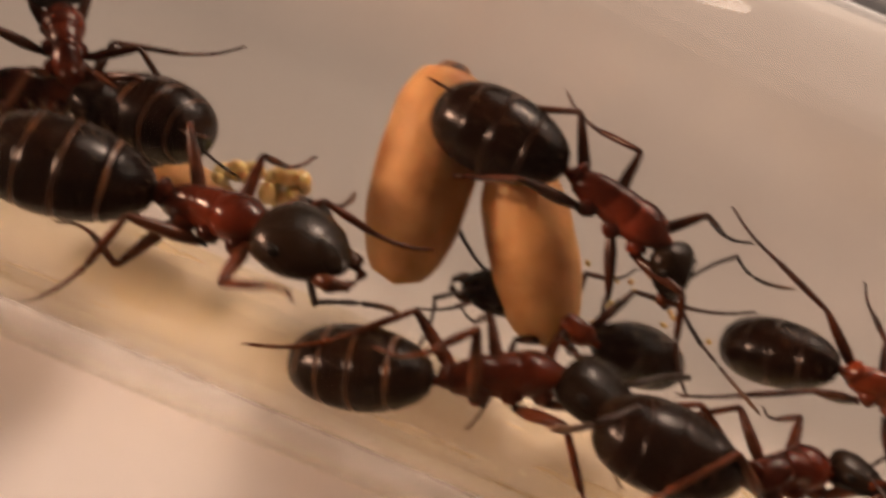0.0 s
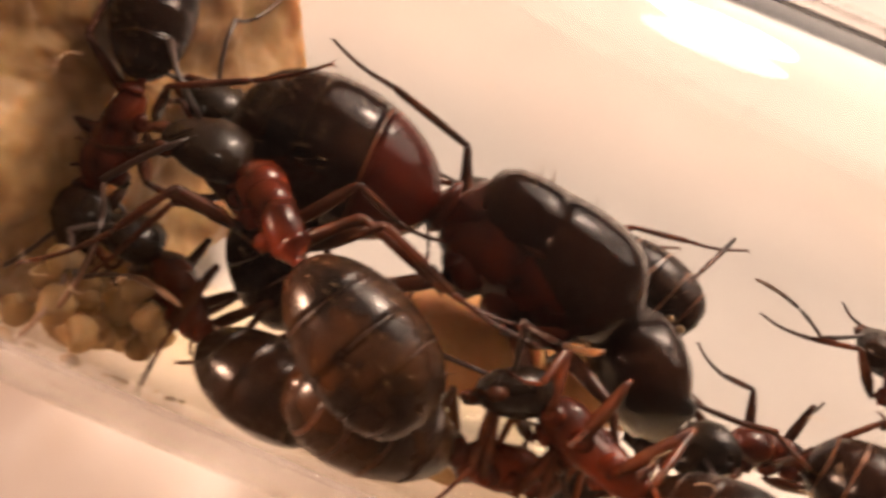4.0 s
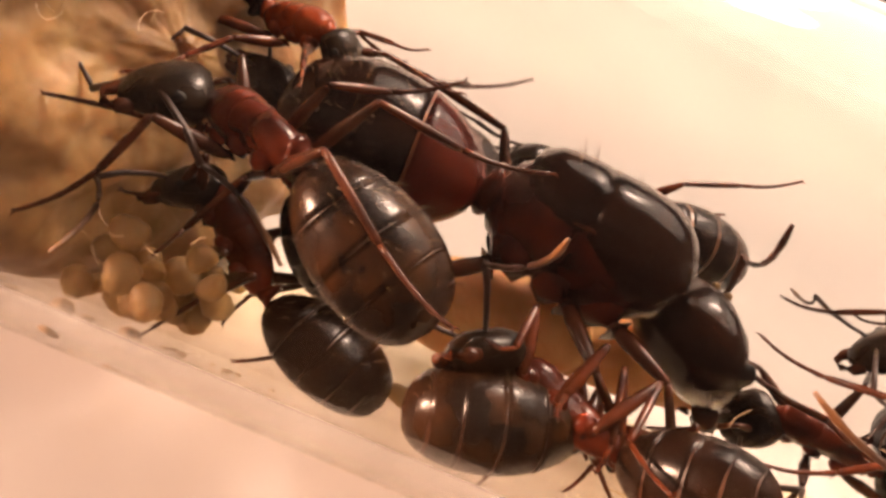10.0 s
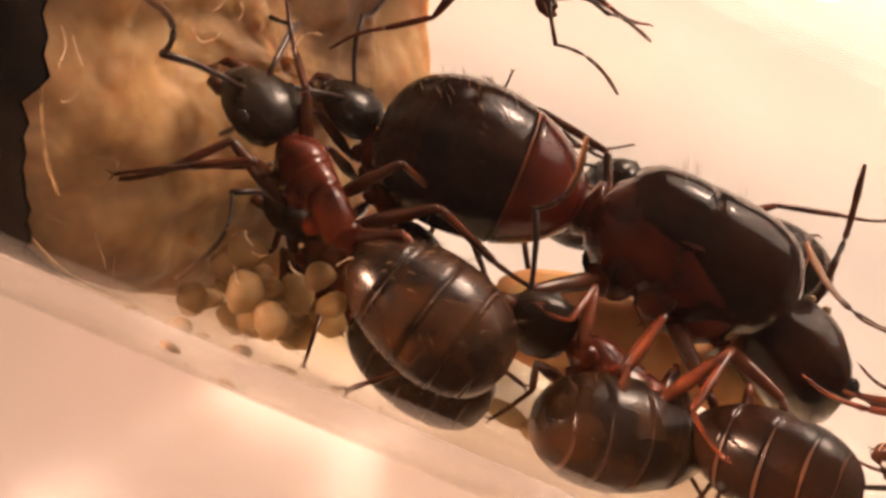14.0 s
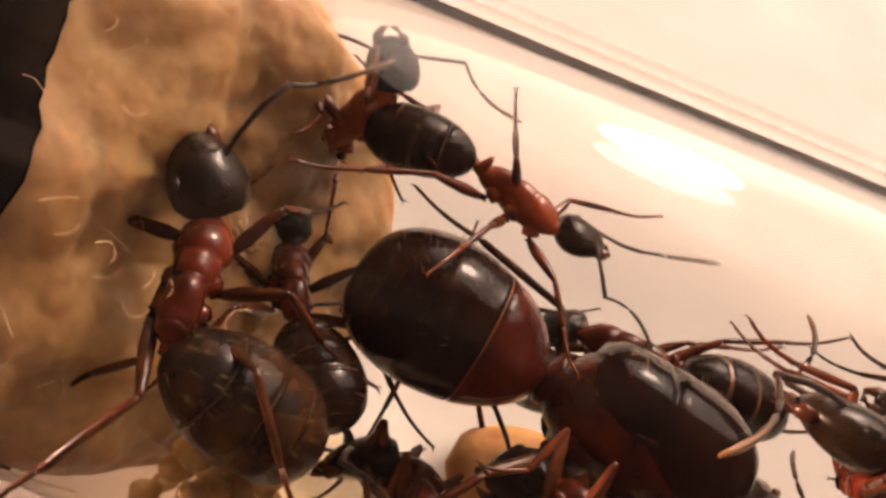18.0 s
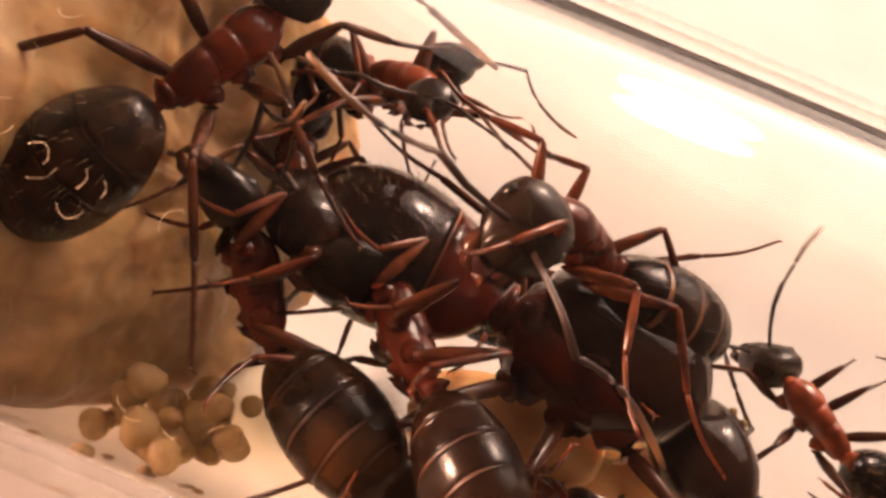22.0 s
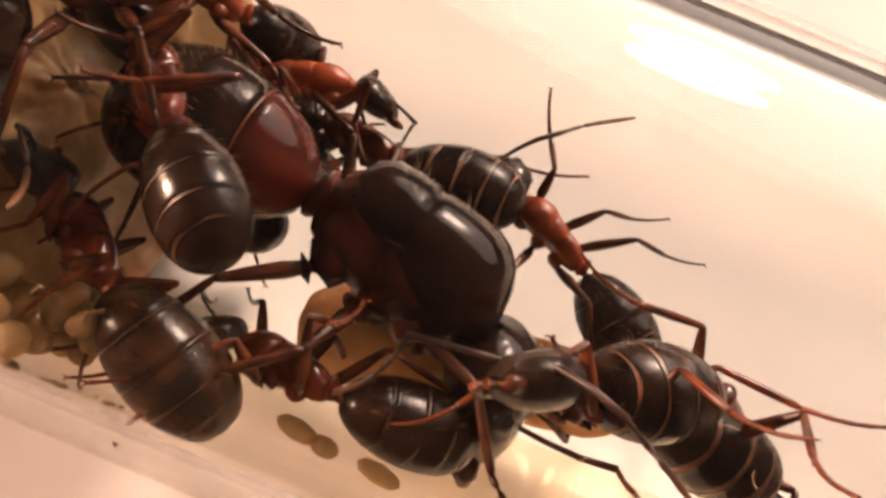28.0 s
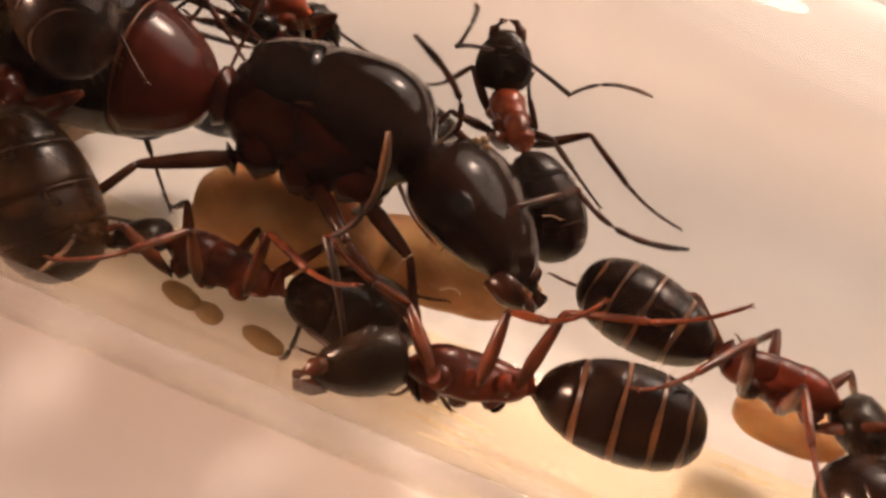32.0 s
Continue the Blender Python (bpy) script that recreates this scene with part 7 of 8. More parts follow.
    go("N", [(0, mm(10.42, 0.38, 7.22, 9, -4, 127)), (1, mm(10.35, 0.48, 7.36, 2, -25, 136)), (2, mm(10.36, 0.72, 7.57, 2, -26, 135)), (3, mm(10.12, 0.76, 7.54, 13, -7, 120)), (4, mm(10.14, 0.82, 7.58, 9, -4, 127)), (5.5, mm(7.85, -0.47, 6.49, -1, 10, 137)), (7, mm(5.56, -1.76, 5.39, -9, 26, 145)), (8, mm(5.46, -1.61, 5.51, -10, 28, 145)), (9, mm(5.21, -1.68, 5.47, -15, 23, 150)), (10, mm(6.37, -1.68, 5.52, -19, 9, 162)), (11, mm(7.52, -1.76, 5.49, -23, 0, 172)), (12, mm(8.95, -1.20, 5.91, -17, 14, 157)), (13, mm(9.86, -0.78, 6.26, -17, 14, 157)), (14, mm(10.77, -0.36, 6.61, -17, 14, 157)), (15.67, mm(11.88, 0.29, 7.18, -10, 6, 165)), (17.33, mm(13.00, 0.94, 7.74, -3, -2, 172)), (19, mm(14.11, 1.58, 8.31, 2, -11, 177)), (20.67, mm(15.22, 2.23, 8.88, 7, -21, -177)), (22.33, mm(16.34, 2.88, 9.44, 11, -31, -173)), (24, mm(17.45, 3.53, 10.01, 14, -41, -168)), (25.6, mm(20.79, 2.77, 9.37, 14, -41, -168)), (27.2, mm(24.14, 2.00, 8.73, 14, -41, -168)), (28.8, mm(27.48, 1.24, 8.08, 14, -41, -168)), (30.4, mm(30.83, 0.47, 7.44, 14, -41, -168)), (32, mm(34.17, -0.29, 6.80, 14, -41, -168))])
    nod("N", [(0, mm(1.95, 0.00, 0.12, 0, -16, 18)), (1, mm(1.95, 0.00, 0.12, 0, 20, -5)), (2, mm(1.95, 0.00, 0.12, 0, 34, -21)), (3, mm(1.95, 0.00, 0.12, 0, 12, -19)), (4, mm(1.95, 0.00, 0.12, 0, 12, -35)), (5.5, mm(1.95, 0.00, 0.12, -7, 32, -8)), (7, mm(1.95, 0.00, 0.12, 0, 53, 27)), (8, mm(1.95, 0.00, 0.12, 0, 51, 9)), (9, mm(1.95, 0.00, 0.12, 0, 26, 46)), (10, mm(1.95, 0.00, 0.12, 0, 31, 51)), (11, mm(1.95, 0.00, 0.12, 0, 28, 41)), (12, mm(1.95, 0.00, 0.12, 0, 59, 17)), (13, mm(1.95, 0.00, 0.12, 1, 64, 11)), (14, mm(1.95, 0.00, 0.12, 0, 69, 3)), (15.67, mm(1.95, 0.00, 0.12, -10, 62, -14)), (17.33, mm(1.95, 0.00, 0.12, -15, 55, -26)), (19, mm(1.95, 0.00, 0.12, -17, 47, -35)), (20.67, mm(1.95, 0.00, 0.12, -17, 39, -43)), (22.33, mm(1.95, 0.00, 0.12, -15, 32, -50)), (24, mm(1.95, 0.00, 0.12, -13, 24, -57)), (32, mm(1.95, 0.00, 0.12, -13, 24, -57))])
    bend("N", [(0, mm(-2.20, 0.00, -0.25, 0, -12, 57)), (1, mm(-2.20, 0.00, -0.25, 0, -13, 19)), (2, mm(-2.20, 0.00, -0.25, 0, -5, 21)), (3, mm(-2.20, 0.00, -0.25, 0, -27, 52)), (4, mm(-2.20, 0.00, -0.25, 0, -34, 46)), (5.5, mm(-2.20, 0.00, -0.25, 0, -39, 49)), (7, mm(-2.20, 0.00, -0.25, 0, -45, 51)), (8, mm(-2.20, 0.00, -0.25, 0, -47, 53)), (9, mm(-2.20, 0.00, -0.25, 0, -47, 30)), (10, mm(-2.20, 0.00, -0.25, 0, -24, 7)), (11, mm(-2.20, 0.00, -0.25, 0, -7, -3)), (12, mm(-2.20, 0.00, -0.25, 0, -36, 13)), (13, mm(-2.20, 0.00, -0.25, 0, -36, 12)), (14, mm(-2.20, 0.00, -0.25, 0, -36, 12)), (15.67, mm(-2.20, 0.00, -0.25, 3, -25, 1)), (17.33, mm(-2.20, 0.00, -0.25, 4, -15, -9)), (19, mm(-2.20, 0.00, -0.25, 3, -4, -19)), (20.67, mm(-2.20, 0.00, -0.25, 0, 6, -28)), (22.33, mm(-2.20, 0.00, -0.25, -5, 16, -39)), (24, mm(-2.20, 0.00, -0.25, -12, 24, -51)), (32, mm(-2.20, 0.00, -0.25, -12, 24, -51))])
    go("N2", [(0, mm(9.51, -0.27, 5.15, 21, 14, -167)), (1, mm(7.72, -0.39, 5.05, 21, 14, -167)), (2, mm(7.39, -0.46, 5.02, 22, 4, -163)), (3, mm(6.95, -0.56, 4.95, 22, -3, -165)), (4, mm(6.61, -0.75, 4.80, 22, -8, -162)), (5.5, mm(7.86, -0.08, 5.36, 22, -12, -164)), (7, mm(9.10, 0.58, 5.92, 23, -15, -165)), (8, mm(9.02, 0.92, 6.19, 22, -14, -170)), (9, mm(8.94, 1.25, 6.46, 21, -12, -175)), (10, mm(10.12, 2.07, 7.16, 22, -14, -170)), (11, mm(7.88, 0.90, 6.20, 23, -18, -159)), (12, mm(10.03, 1.01, 6.28, 23, -16, -161)), (13.5, mm(9.28, 1.85, 6.82, 9, -30, -163)), (15, mm(8.53, 2.70, 7.35, -7, -44, -161)), (17, mm(7.71, 3.51, 8.03, -7, -42, -158)), (19, mm(6.90, 4.33, 8.72, -7, -40, -156)), (20.67, mm(9.86, 4.88, 9.18, -7, -38, -154)), (22.33, mm(12.82, 5.44, 9.65, -7, -36, -152)), (24, mm(15.78, 5.99, 10.11, -7, -34, -150)), (25.5, mm(19.49, 6.11, 10.21, -7, -34, -150)), (27, mm(23.19, 6.24, 10.32, -7, -34, -150)), (28.5, mm(26.90, 6.36, 10.42, -7, -34, -150)), (30.25, mm(34.19, 4.44, 8.81, -7, -38, -158)), (32, mm(41.48, 2.52, 7.20, -6, -41, -167))])
    nod("N2", [(0, mm(1.95, 0.00, 0.12, 0, 29, 23)), (1, mm(1.95, 0.00, 0.12, 0, 26, 42)), (2, mm(1.95, 0.00, 0.12, 0, 33, 27)), (3, mm(1.95, 0.00, 0.12, 0, 43, 18)), (4, mm(1.95, 0.00, 0.12, 0, 26, 19)), (5.5, mm(1.95, 0.00, 0.12, 0, 31, 11)), (7, mm(1.95, 0.00, 0.12, 0, 37, 3)), (8, mm(1.95, 0.00, 0.12, 0, 30, -1)), (9, mm(1.95, 0.00, 0.12, 0, 22, -5)), (10, mm(1.95, 0.00, 0.12, 0, 43, -13)), (11, mm(1.95, 0.00, 0.12, 0, 33, -48)), (12, mm(1.95, 0.00, 0.12, 0, 42, -46)), (13.5, mm(1.95, 0.00, 0.12, -10, 41, -47)), (15, mm(1.95, 0.00, 0.12, -19, 41, -49)), (17, mm(1.95, 0.00, 0.12, -19, 40, -50)), (19, mm(1.95, 0.00, 0.12, -19, 39, -50)), (20.67, mm(1.95, 0.00, 0.12, -19, 40, -49)), (22.33, mm(1.95, 0.00, 0.12, -19, 41, -49)), (24, mm(1.95, 0.00, 0.12, -19, 42, -48)), (28.5, mm(1.95, 0.00, 0.12, -19, 42, -48)), (30.25, mm(1.95, 0.00, 0.12, -19, 41, -49)), (32, mm(1.95, 0.00, 0.12, -19, 40, -50))])
    bend("N2", [(0, mm(-2.20, 0.00, -0.25, 0, -4, -24)), (1, mm(-2.20, 0.00, -0.25, 0, -13, -13)), (2, mm(-2.20, 0.00, -0.25, 0, 5, -31)), (3, mm(-2.20, 0.00, -0.25, 0, 5, -21)), (4, mm(-2.20, 0.00, -0.25, 0, 10, -31)), (5.5, mm(-2.20, 0.00, -0.25, 0, 8, -27)), (7, mm(-2.20, 0.00, -0.25, 0, 6, -24)), (8, mm(-2.20, 0.00, -0.25, 0, 6, -17)), (9, mm(-2.20, 0.00, -0.25, 0, 7, -9)), (10, mm(-2.20, 0.00, -0.25, 0, 5, -15)), (11, mm(-2.20, 0.00, -0.25, 0, 8, -26)), (12, mm(-2.20, 0.00, -0.25, 0, 7, -27)), (13.5, mm(-2.20, 0.00, -0.25, -6, 21, -35)), (15, mm(-2.20, 0.00, -0.25, -15, 34, -46)), (17, mm(-2.20, 0.00, -0.25, -15, 36, -45)), (19, mm(-2.20, 0.00, -0.25, -15, 37, -44)), (20.67, mm(-2.20, 0.00, -0.25, -15, 38, -43)), (22.33, mm(-2.20, 0.00, -0.25, -16, 39, -43)), (24, mm(-2.20, 0.00, -0.25, -16, 40, -42)), (28.5, mm(-2.20, 0.00, -0.25, -16, 40, -42)), (30.25, mm(-2.20, 0.00, -0.25, -16, 39, -43)), (32, mm(-2.20, 0.00, -0.25, -16, 38, -43))])
    go("queen", [(0, mm(-3.54, -0.28, 8.76, -33, 4, -5)), (1.5, mm(-3.54, -0.28, 8.76, -33, 4, -5)), (2, mm(-3.56, -0.27, 8.77, -33, 5, -6)), (3, mm(-3.59, -0.24, 8.80, -33, 6, -7)), (4, mm(-3.62, -0.21, 8.83, -33, 7, -8)), (7, mm(-3.69, -0.29, 8.76, -33, 6, -7)), (8, mm(-3.71, -0.32, 8.74, -33, 6, -7)), (9, mm(-3.74, -0.34, 8.71, -33, 5, -6)), (10, mm(-3.76, -0.37, 8.69, -33, 5, -6)), (11, mm(-3.78, -0.40, 8.67, -33, 5, -6)), (12, mm(-3.81, -0.42, 8.64, -33, 4, -5)), (13, mm(-3.83, -0.45, 8.62, -33, 4, -5)), (14, mm(-3.77, -0.43, 8.64, -33, 4, -5)), (15, mm(-3.71, -0.41, 8.65, -33, 5, -6)), (18, mm(-3.69, -0.44, 8.63, -33, 7, -9)), (19, mm(-3.69, -0.45, 8.62, -33, 8, -10)), (20, mm(-3.71, -0.42, 8.64, -33, 8, -10)), (21, mm(-3.73, -0.39, 8.67, -33, 8, -10)), (22, mm(-3.86, -0.21, 8.82, -33, 5, -6)), (23, mm(-3.77, 0.24, 9.21, -33, 5, -6)), (24, mm(-3.99, 0.41, 9.34, -33, 6, -7)), (25, mm(-4.30, 0.31, 9.26, -33, 6, -7)), (26, mm(-4.86, -0.21, 8.82, -33, 8, -10)), (28.5, mm(-5.88, -0.63, 8.47, -33, 10, -12)), (29, mm(-5.33, -0.27, 8.77, -33, 6, -7)), (30, mm(-5.23, -0.58, 8.51, -33, 0, 0)), (31, mm(-4.90, -0.38, 8.68, -33, -3, 4)), (32, mm(-4.83, -0.38, 8.68, -33, -4, 5))])
    nod("queen", [(0, mm(3.75, 0.00, -0.25, 0, 26, 4)), (1, mm(3.75, 0.00, -0.25, 0, 29, -42)), (1.5, mm(3.75, 0.00, -0.25, -3, 28, -14)), (2, mm(3.75, 0.00, -0.25, 0, 50, 38)), (3, mm(3.75, 0.00, -0.25, 0, 49, 29)), (4, mm(3.75, 0.00, -0.25, 0, 40, 27)), (7, mm(3.75, 0.00, -0.25, 0, 40, 34)), (8, mm(3.75, 0.00, -0.25, 0, 39, 35)), (9, mm(3.75, 0.00, -0.25, 0, 41, 36)), (10, mm(3.75, 0.00, -0.25, 0, 37, 33)), (11, mm(3.75, 0.00, -0.25, 0, 39, 32)), (12, mm(3.75, 0.00, -0.25, 0, 41, 31)), (13, mm(3.75, 0.00, -0.25, 0, 42, 35)), (14, mm(3.75, 0.00, -0.25, 0, 39, 36)), (15, mm(3.75, 0.00, -0.25, 0, 37, 33)), (18, mm(3.75, 0.00, -0.25, 0, 37, 21)), (19, mm(3.75, 0.00, -0.25, 0, 38, 23)), (20, mm(3.75, 0.00, -0.25, 0, 38, 22)), (21, mm(3.75, 0.00, -0.25, 0, 37, 23)), (22, mm(3.75, 0.00, -0.25, 0, 41, 24)), (23, mm(3.75, 0.00, -0.25, 0, 46, 11)), (24, mm(3.75, 0.00, -0.25, 0, 38, 20)), (25, mm(3.75, 0.00, -0.25, 0, 42, 12)), (26, mm(3.75, 0.00, -0.25, 0, 58, 17)), (28.5, mm(3.75, 0.00, -0.25, 0, 54, -3)), (29, mm(3.75, 0.00, -0.25, 0, 44, -39)), (30, mm(3.75, 0.00, -0.25, 0, 23, -22)), (31, mm(3.75, 0.00, -0.25, 0, 24, -16)), (32, mm(3.75, 0.00, -0.25, 0, 28, -19))])
    bend("queen", [(0, mm(-3.70, 0.00, -0.45, 0, -9, 5)), (8, mm(-3.70, 0.00, -0.45, 0, -9, 5)), (9, mm(-3.70, 0.00, -0.45, 0, -8, 5)), (13, mm(-3.70, 0.00, -0.45, 0, -8, 5)), (14, mm(-3.70, 0.00, -0.45, 0, -6, 4)), (15, mm(-3.70, 0.00, -0.45, 0, -4, 4)), (18, mm(-3.70, 0.00, -0.45, 0, -3, 3)), (19, mm(-3.70, 0.00, -0.45, 0, -3, 3)), (20, mm(-3.70, 0.00, -0.45, 0, -2, 3)), (22, mm(-3.70, 0.00, -0.45, 0, -2, 3)), (23, mm(-3.70, 0.00, -0.45, 0, -6, 5)), (24, mm(-3.70, 0.00, -0.45, -1, -12, 6)), (25, mm(-3.70, 0.00, -0.45, -2, -19, 9)), (26, mm(-3.70, 0.00, -0.45, -2, -20, 10)), (28.5, mm(-3.70, 0.00, -0.45, 0, -8, 2)), (29, mm(-3.70, 0.00, -0.45, 0, -13, -1)), (30, mm(-3.70, 0.00, -0.45, 0, -6, 8)), (31, mm(-3.70, 0.00, -0.45, 0, 1, 5)), (32, mm(-3.70, 0.00, -0.45, 0, 4, 3))])
    pin("N", "antenna", 0, [(1, mm(1.45, 0.42, 0.42, 163, -8, 49)), (2, mm(1.45, 0.42, 0.42, 166, 12, 51)), (3, mm(1.45, 0.42, 0.42, -145, 49, 16)), (4, mm(1.45, 0.42, 0.42, -133, 20, 112))])
    pin("N", "antenna", 1, [(1, mm(1.45, -0.42, 0.42, 73, -47, -122)), (2, mm(1.45, -0.42, 0.42, 18, -129, 83)), (3, mm(1.45, -0.42, 0.42, 64, -14, -112))])
    pin("N", "leg", 3, [(1, mm(0.15, -0.42, -0.55, -12, 8, -115)), (2, mm(0.15, -0.42, -0.55, -8, 6, -121))], [(1, mm(-0.10, 0.28, 0.30, 6, 8, -4)), (2, mm(-0.12, -0.10, 0.35, -3, 9, 1))])
    pin("F", "leg", 4, [(0, mm(-0.85, 0.42, -0.55, 35, -7, 170))], [(0, mm(-0.20, 0.00, 0.51, 13, 10, 6))])
    pin("F", "leg", 2, [(0, mm(0.15, 0.42, -0.55, 33, -7, 125))], [(0, mm(-0.01, 0.03, 0.02, 2, 1, 0))])
    pin("F", "leg", 5, [(0, mm(-0.85, -0.42, -0.55, -25, 16, -159))], [(0, mm(-0.20, -0.40, 0.65, -11, 13, 3))])
    pin("F", "antenna", 0, [(0, mm(1.45, 0.42, 0.42, -96, -15, 97))])
    pin("F", "antenna", 1, [(0, mm(1.45, -0.42, 0.42, -155, -19, 5))])
    pin("F", "leg", 3, [(0, mm(0.15, -0.42, -0.55, 57, 53, -15))], [(0, mm(0.03, -0.13, -0.05, -3, -1, 2))])
    pin("X1", "antenna", 0, [(0, mm(1.45, 0.42, 0.42, -71, 18, 144)), (1, mm(1.45, 0.42, 0.42, -126, 21, 71)), (25, mm(1.45, 0.42, 0.42, -95, 5, -1))])
    pin("X1", "antenna", 1, [(0, mm(1.45, -0.42, 0.42, 42, 109, -74)), (1, mm(1.45, -0.42, 0.42, -120, 54, 66)), (18, mm(1.45, -0.42, 0.42, -173, 6, -84)), (20, mm(1.45, -0.42, 0.42, 69, -30, -96)), (23, mm(1.45, -0.42, 0.42, 69, 2, 175)), (25, mm(1.45, -0.42, 0.42, 92, -60, -76)), (26, mm(1.45, -0.42, 0.42, 75, -5, -136))])
    pin("X1", "leg", 5, [(0, mm(-0.85, -0.42, -0.55, 59, 154, -1)), (1, mm(-0.85, -0.42, -0.55, 60, 148, -10)), (22, mm(-0.85, -0.42, -0.55, -16, -30, -180)), (23, mm(-0.85, -0.42, -0.55, -8, -24, -159)), (24, mm(-0.85, -0.42, -0.55, -36, -34, -153)), (25, mm(-0.85, -0.42, -0.55, -32, -8, -122)), (26, mm(-0.85, -0.42, -0.55, 77, -6, -166))], [(0, mm(0.17, 0.30, -0.26, 7, -6, -4)), (1, mm(0.37, 1.24, -0.08, 29, -5, -15)), (22, mm(-0.18, -0.44, 0.60, -10, 12, 4)), (23, mm(-0.20, -0.34, 0.62, -7, 13, 4)), (24, mm(-0.20, -0.44, 0.69, -11, 14, 4)), (25, mm(-0.18, -0.46, 0.60, -10, 12, 5)), (26, mm(0.11, -0.05, -0.19, -1, -4, 1))])
    pin("X1", "leg", 1, [(0, mm(1.15, -0.42, -0.55, 107, -17, -42)), (1, mm(1.15, -0.42, -0.55, -88, 60, 101)), (25, mm(1.15, -0.42, -0.55, 58, -11, -93)), (26, mm(1.15, -0.42, -0.55, 15, -13, -98))], [(0, mm(0.24, -0.56, -0.33, -12, -10, 11)), (1, mm(0.12, 0.32, -0.20, 8, -6, -5)), (25, mm(0.04, 0.06, -0.08, 1, -2, -1)), (26, mm(0.07, 0.03, -0.15, 0, -4, -1))])
    pin("X1", "leg", 3, [(23, mm(0.15, -0.42, -0.55, 8, -39, -155)), (24, mm(0.15, -0.42, -0.55, -39, -28, 86)), (25, mm(0.15, -0.42, -0.55, -10, -28, 172)), (26, mm(0.15, -0.42, -0.55, -17, -56, -132))], [(23, mm(-0.01, 0.11, 0.03, 2, 1, -2)), (24, mm(-0.01, -0.12, 0.04, -3, 1, 2)), (25, mm(0.52, 0.45, -0.67, -3, -20, -17)), (26, mm(0.18, 0.34, -0.27, 6, -8, -7))])
    pin("X1", "leg", 2, [(23, mm(0.15, 0.42, -0.55, 48, 0, 102))], [(23, mm(0.59, 1.39, -0.13, 39, -9, -24))])
    pin("Y1", "leg", 4, [(0, mm(-0.85, 0.42, -0.55, 32, -19, 168))], [(0, mm(-0.07, 0.60, 0.33, 12, 7, -7))])
    pin("Y1", "leg", 3, [(31, mm(0.15, -0.42, -0.55, 151, 66, 4)), (32, mm(0.15, -0.42, -0.55, 18, -13, -100))], [(31, mm(0.12, 0.25, -0.21, 7, -6, -4)), (32, mm(0.19, 0.34, -0.29, 8, -8, -6))])
    pin("queen", "antenna", 0, [(3, mm(2.10, 0.70, 0.70, -103, -153, 0)), (4, mm(2.10, 0.70, 0.70, 63, -132, -47)), (7, mm(2.10, 0.70, 0.70, 35, -32, -175)), (8, mm(2.10, 0.70, 0.70, 46, -119, -29)), (9, mm(2.10, 0.70, 0.70, 56, -113, -44)), (10, mm(2.10, 0.70, 0.70, 41, -32, -166)), (11, mm(2.10, 0.70, 0.70, 36, -25, -165)), (12, mm(2.10, 0.70, 0.70, 66, -124, -29)), (13, mm(2.10, 0.70, 0.70, 56, -119, -28)), (14, mm(2.10, 0.70, 0.70, 21, -46, 176)), (15, mm(2.10, 0.70, 0.70, 45, -55, 152)), (31, mm(2.10, 0.70, 0.70, -77, -123, 49)), (32, mm(2.10, 0.70, 0.70, -56, -174, 27))])
    pin("queen", "antenna", 1, [(30, mm(2.10, -0.70, 0.70, -62, -61, 37)), (31, mm(2.10, -0.70, 0.70, -88, -51, 77)), (32, mm(2.10, -0.70, 0.70, -82, -23, 73))])
    pin("U1", "antenna", 0, [(15, mm(1.45, 0.42, 0.42, 83, 8, 5)), (18, mm(1.45, 0.42, 0.42, -147, -3, -19)), (19, mm(1.45, 0.42, 0.42, -4, -22, 12)), (20, mm(1.45, 0.42, 0.42, 21, -25, 29))])
    pin("U1", "antenna", 1, [(13, mm(1.45, -0.42, 0.42, 110, 46, 25)), (14, mm(1.45, -0.42, 0.42, 135, 20, 0)), (15, mm(1.45, -0.42, 0.42, 108, 59, -5)), (18, mm(1.45, -0.42, 0.42, 88, 33, -63))])
    pin("U1", "leg", 0, [(15, mm(1.15, 0.42, -0.55, 84, -56, -61)), (18, mm(1.15, 0.42, -0.55, -98, -22, 77))], [(15, mm(0.75, -0.81, 1.57, 28, 40, 26)), (18, mm(0.85, 1.00, 1.55, -12, 40, -32))])
    pin("U1", "leg", 2, [(18, mm(0.15, 0.42, -0.55, -104, -132, 33)), (19, mm(0.15, 0.42, -0.55, -69, 8, 81))], [(18, mm(0.01, -0.06, 0.26, 1, 6, 1)), (19, mm(0.40, 0.59, 1.32, 16, 31, -15))])
    pin("U1", "leg", 3, [(12, mm(0.15, -0.42, -0.55, -76, 146, -46)), (13, mm(0.15, -0.42, -0.55, -18, 126, -7)), (14, mm(0.15, -0.42, -0.55, -5, 139, 47)), (15, mm(0.15, -0.42, -0.55, -59, 11, -85))], [(12, mm(0.31, 0.03, 1.30, -36, 30, -2)), (13, mm(0.18, 0.60, 0.79, -8, 18, -15)), (14, mm(0.05, -0.24, 0.51, -5, 11, 5)), (15, mm(0.26, -0.37, 1.14, -14, 27, 9))])
    pin("X2", "antenna", 0, [(21, mm(1.45, 0.42, 0.42, -98, -24, 89)), (25, mm(1.45, 0.42, 0.42, -73, 59, 87)), (30, mm(1.45, 0.42, 0.42, -84, 52, 37)), (31, mm(1.45, 0.42, 0.42, -75, 53, 108)), (32, mm(1.45, 0.42, 0.42, 37, -114, -95))])
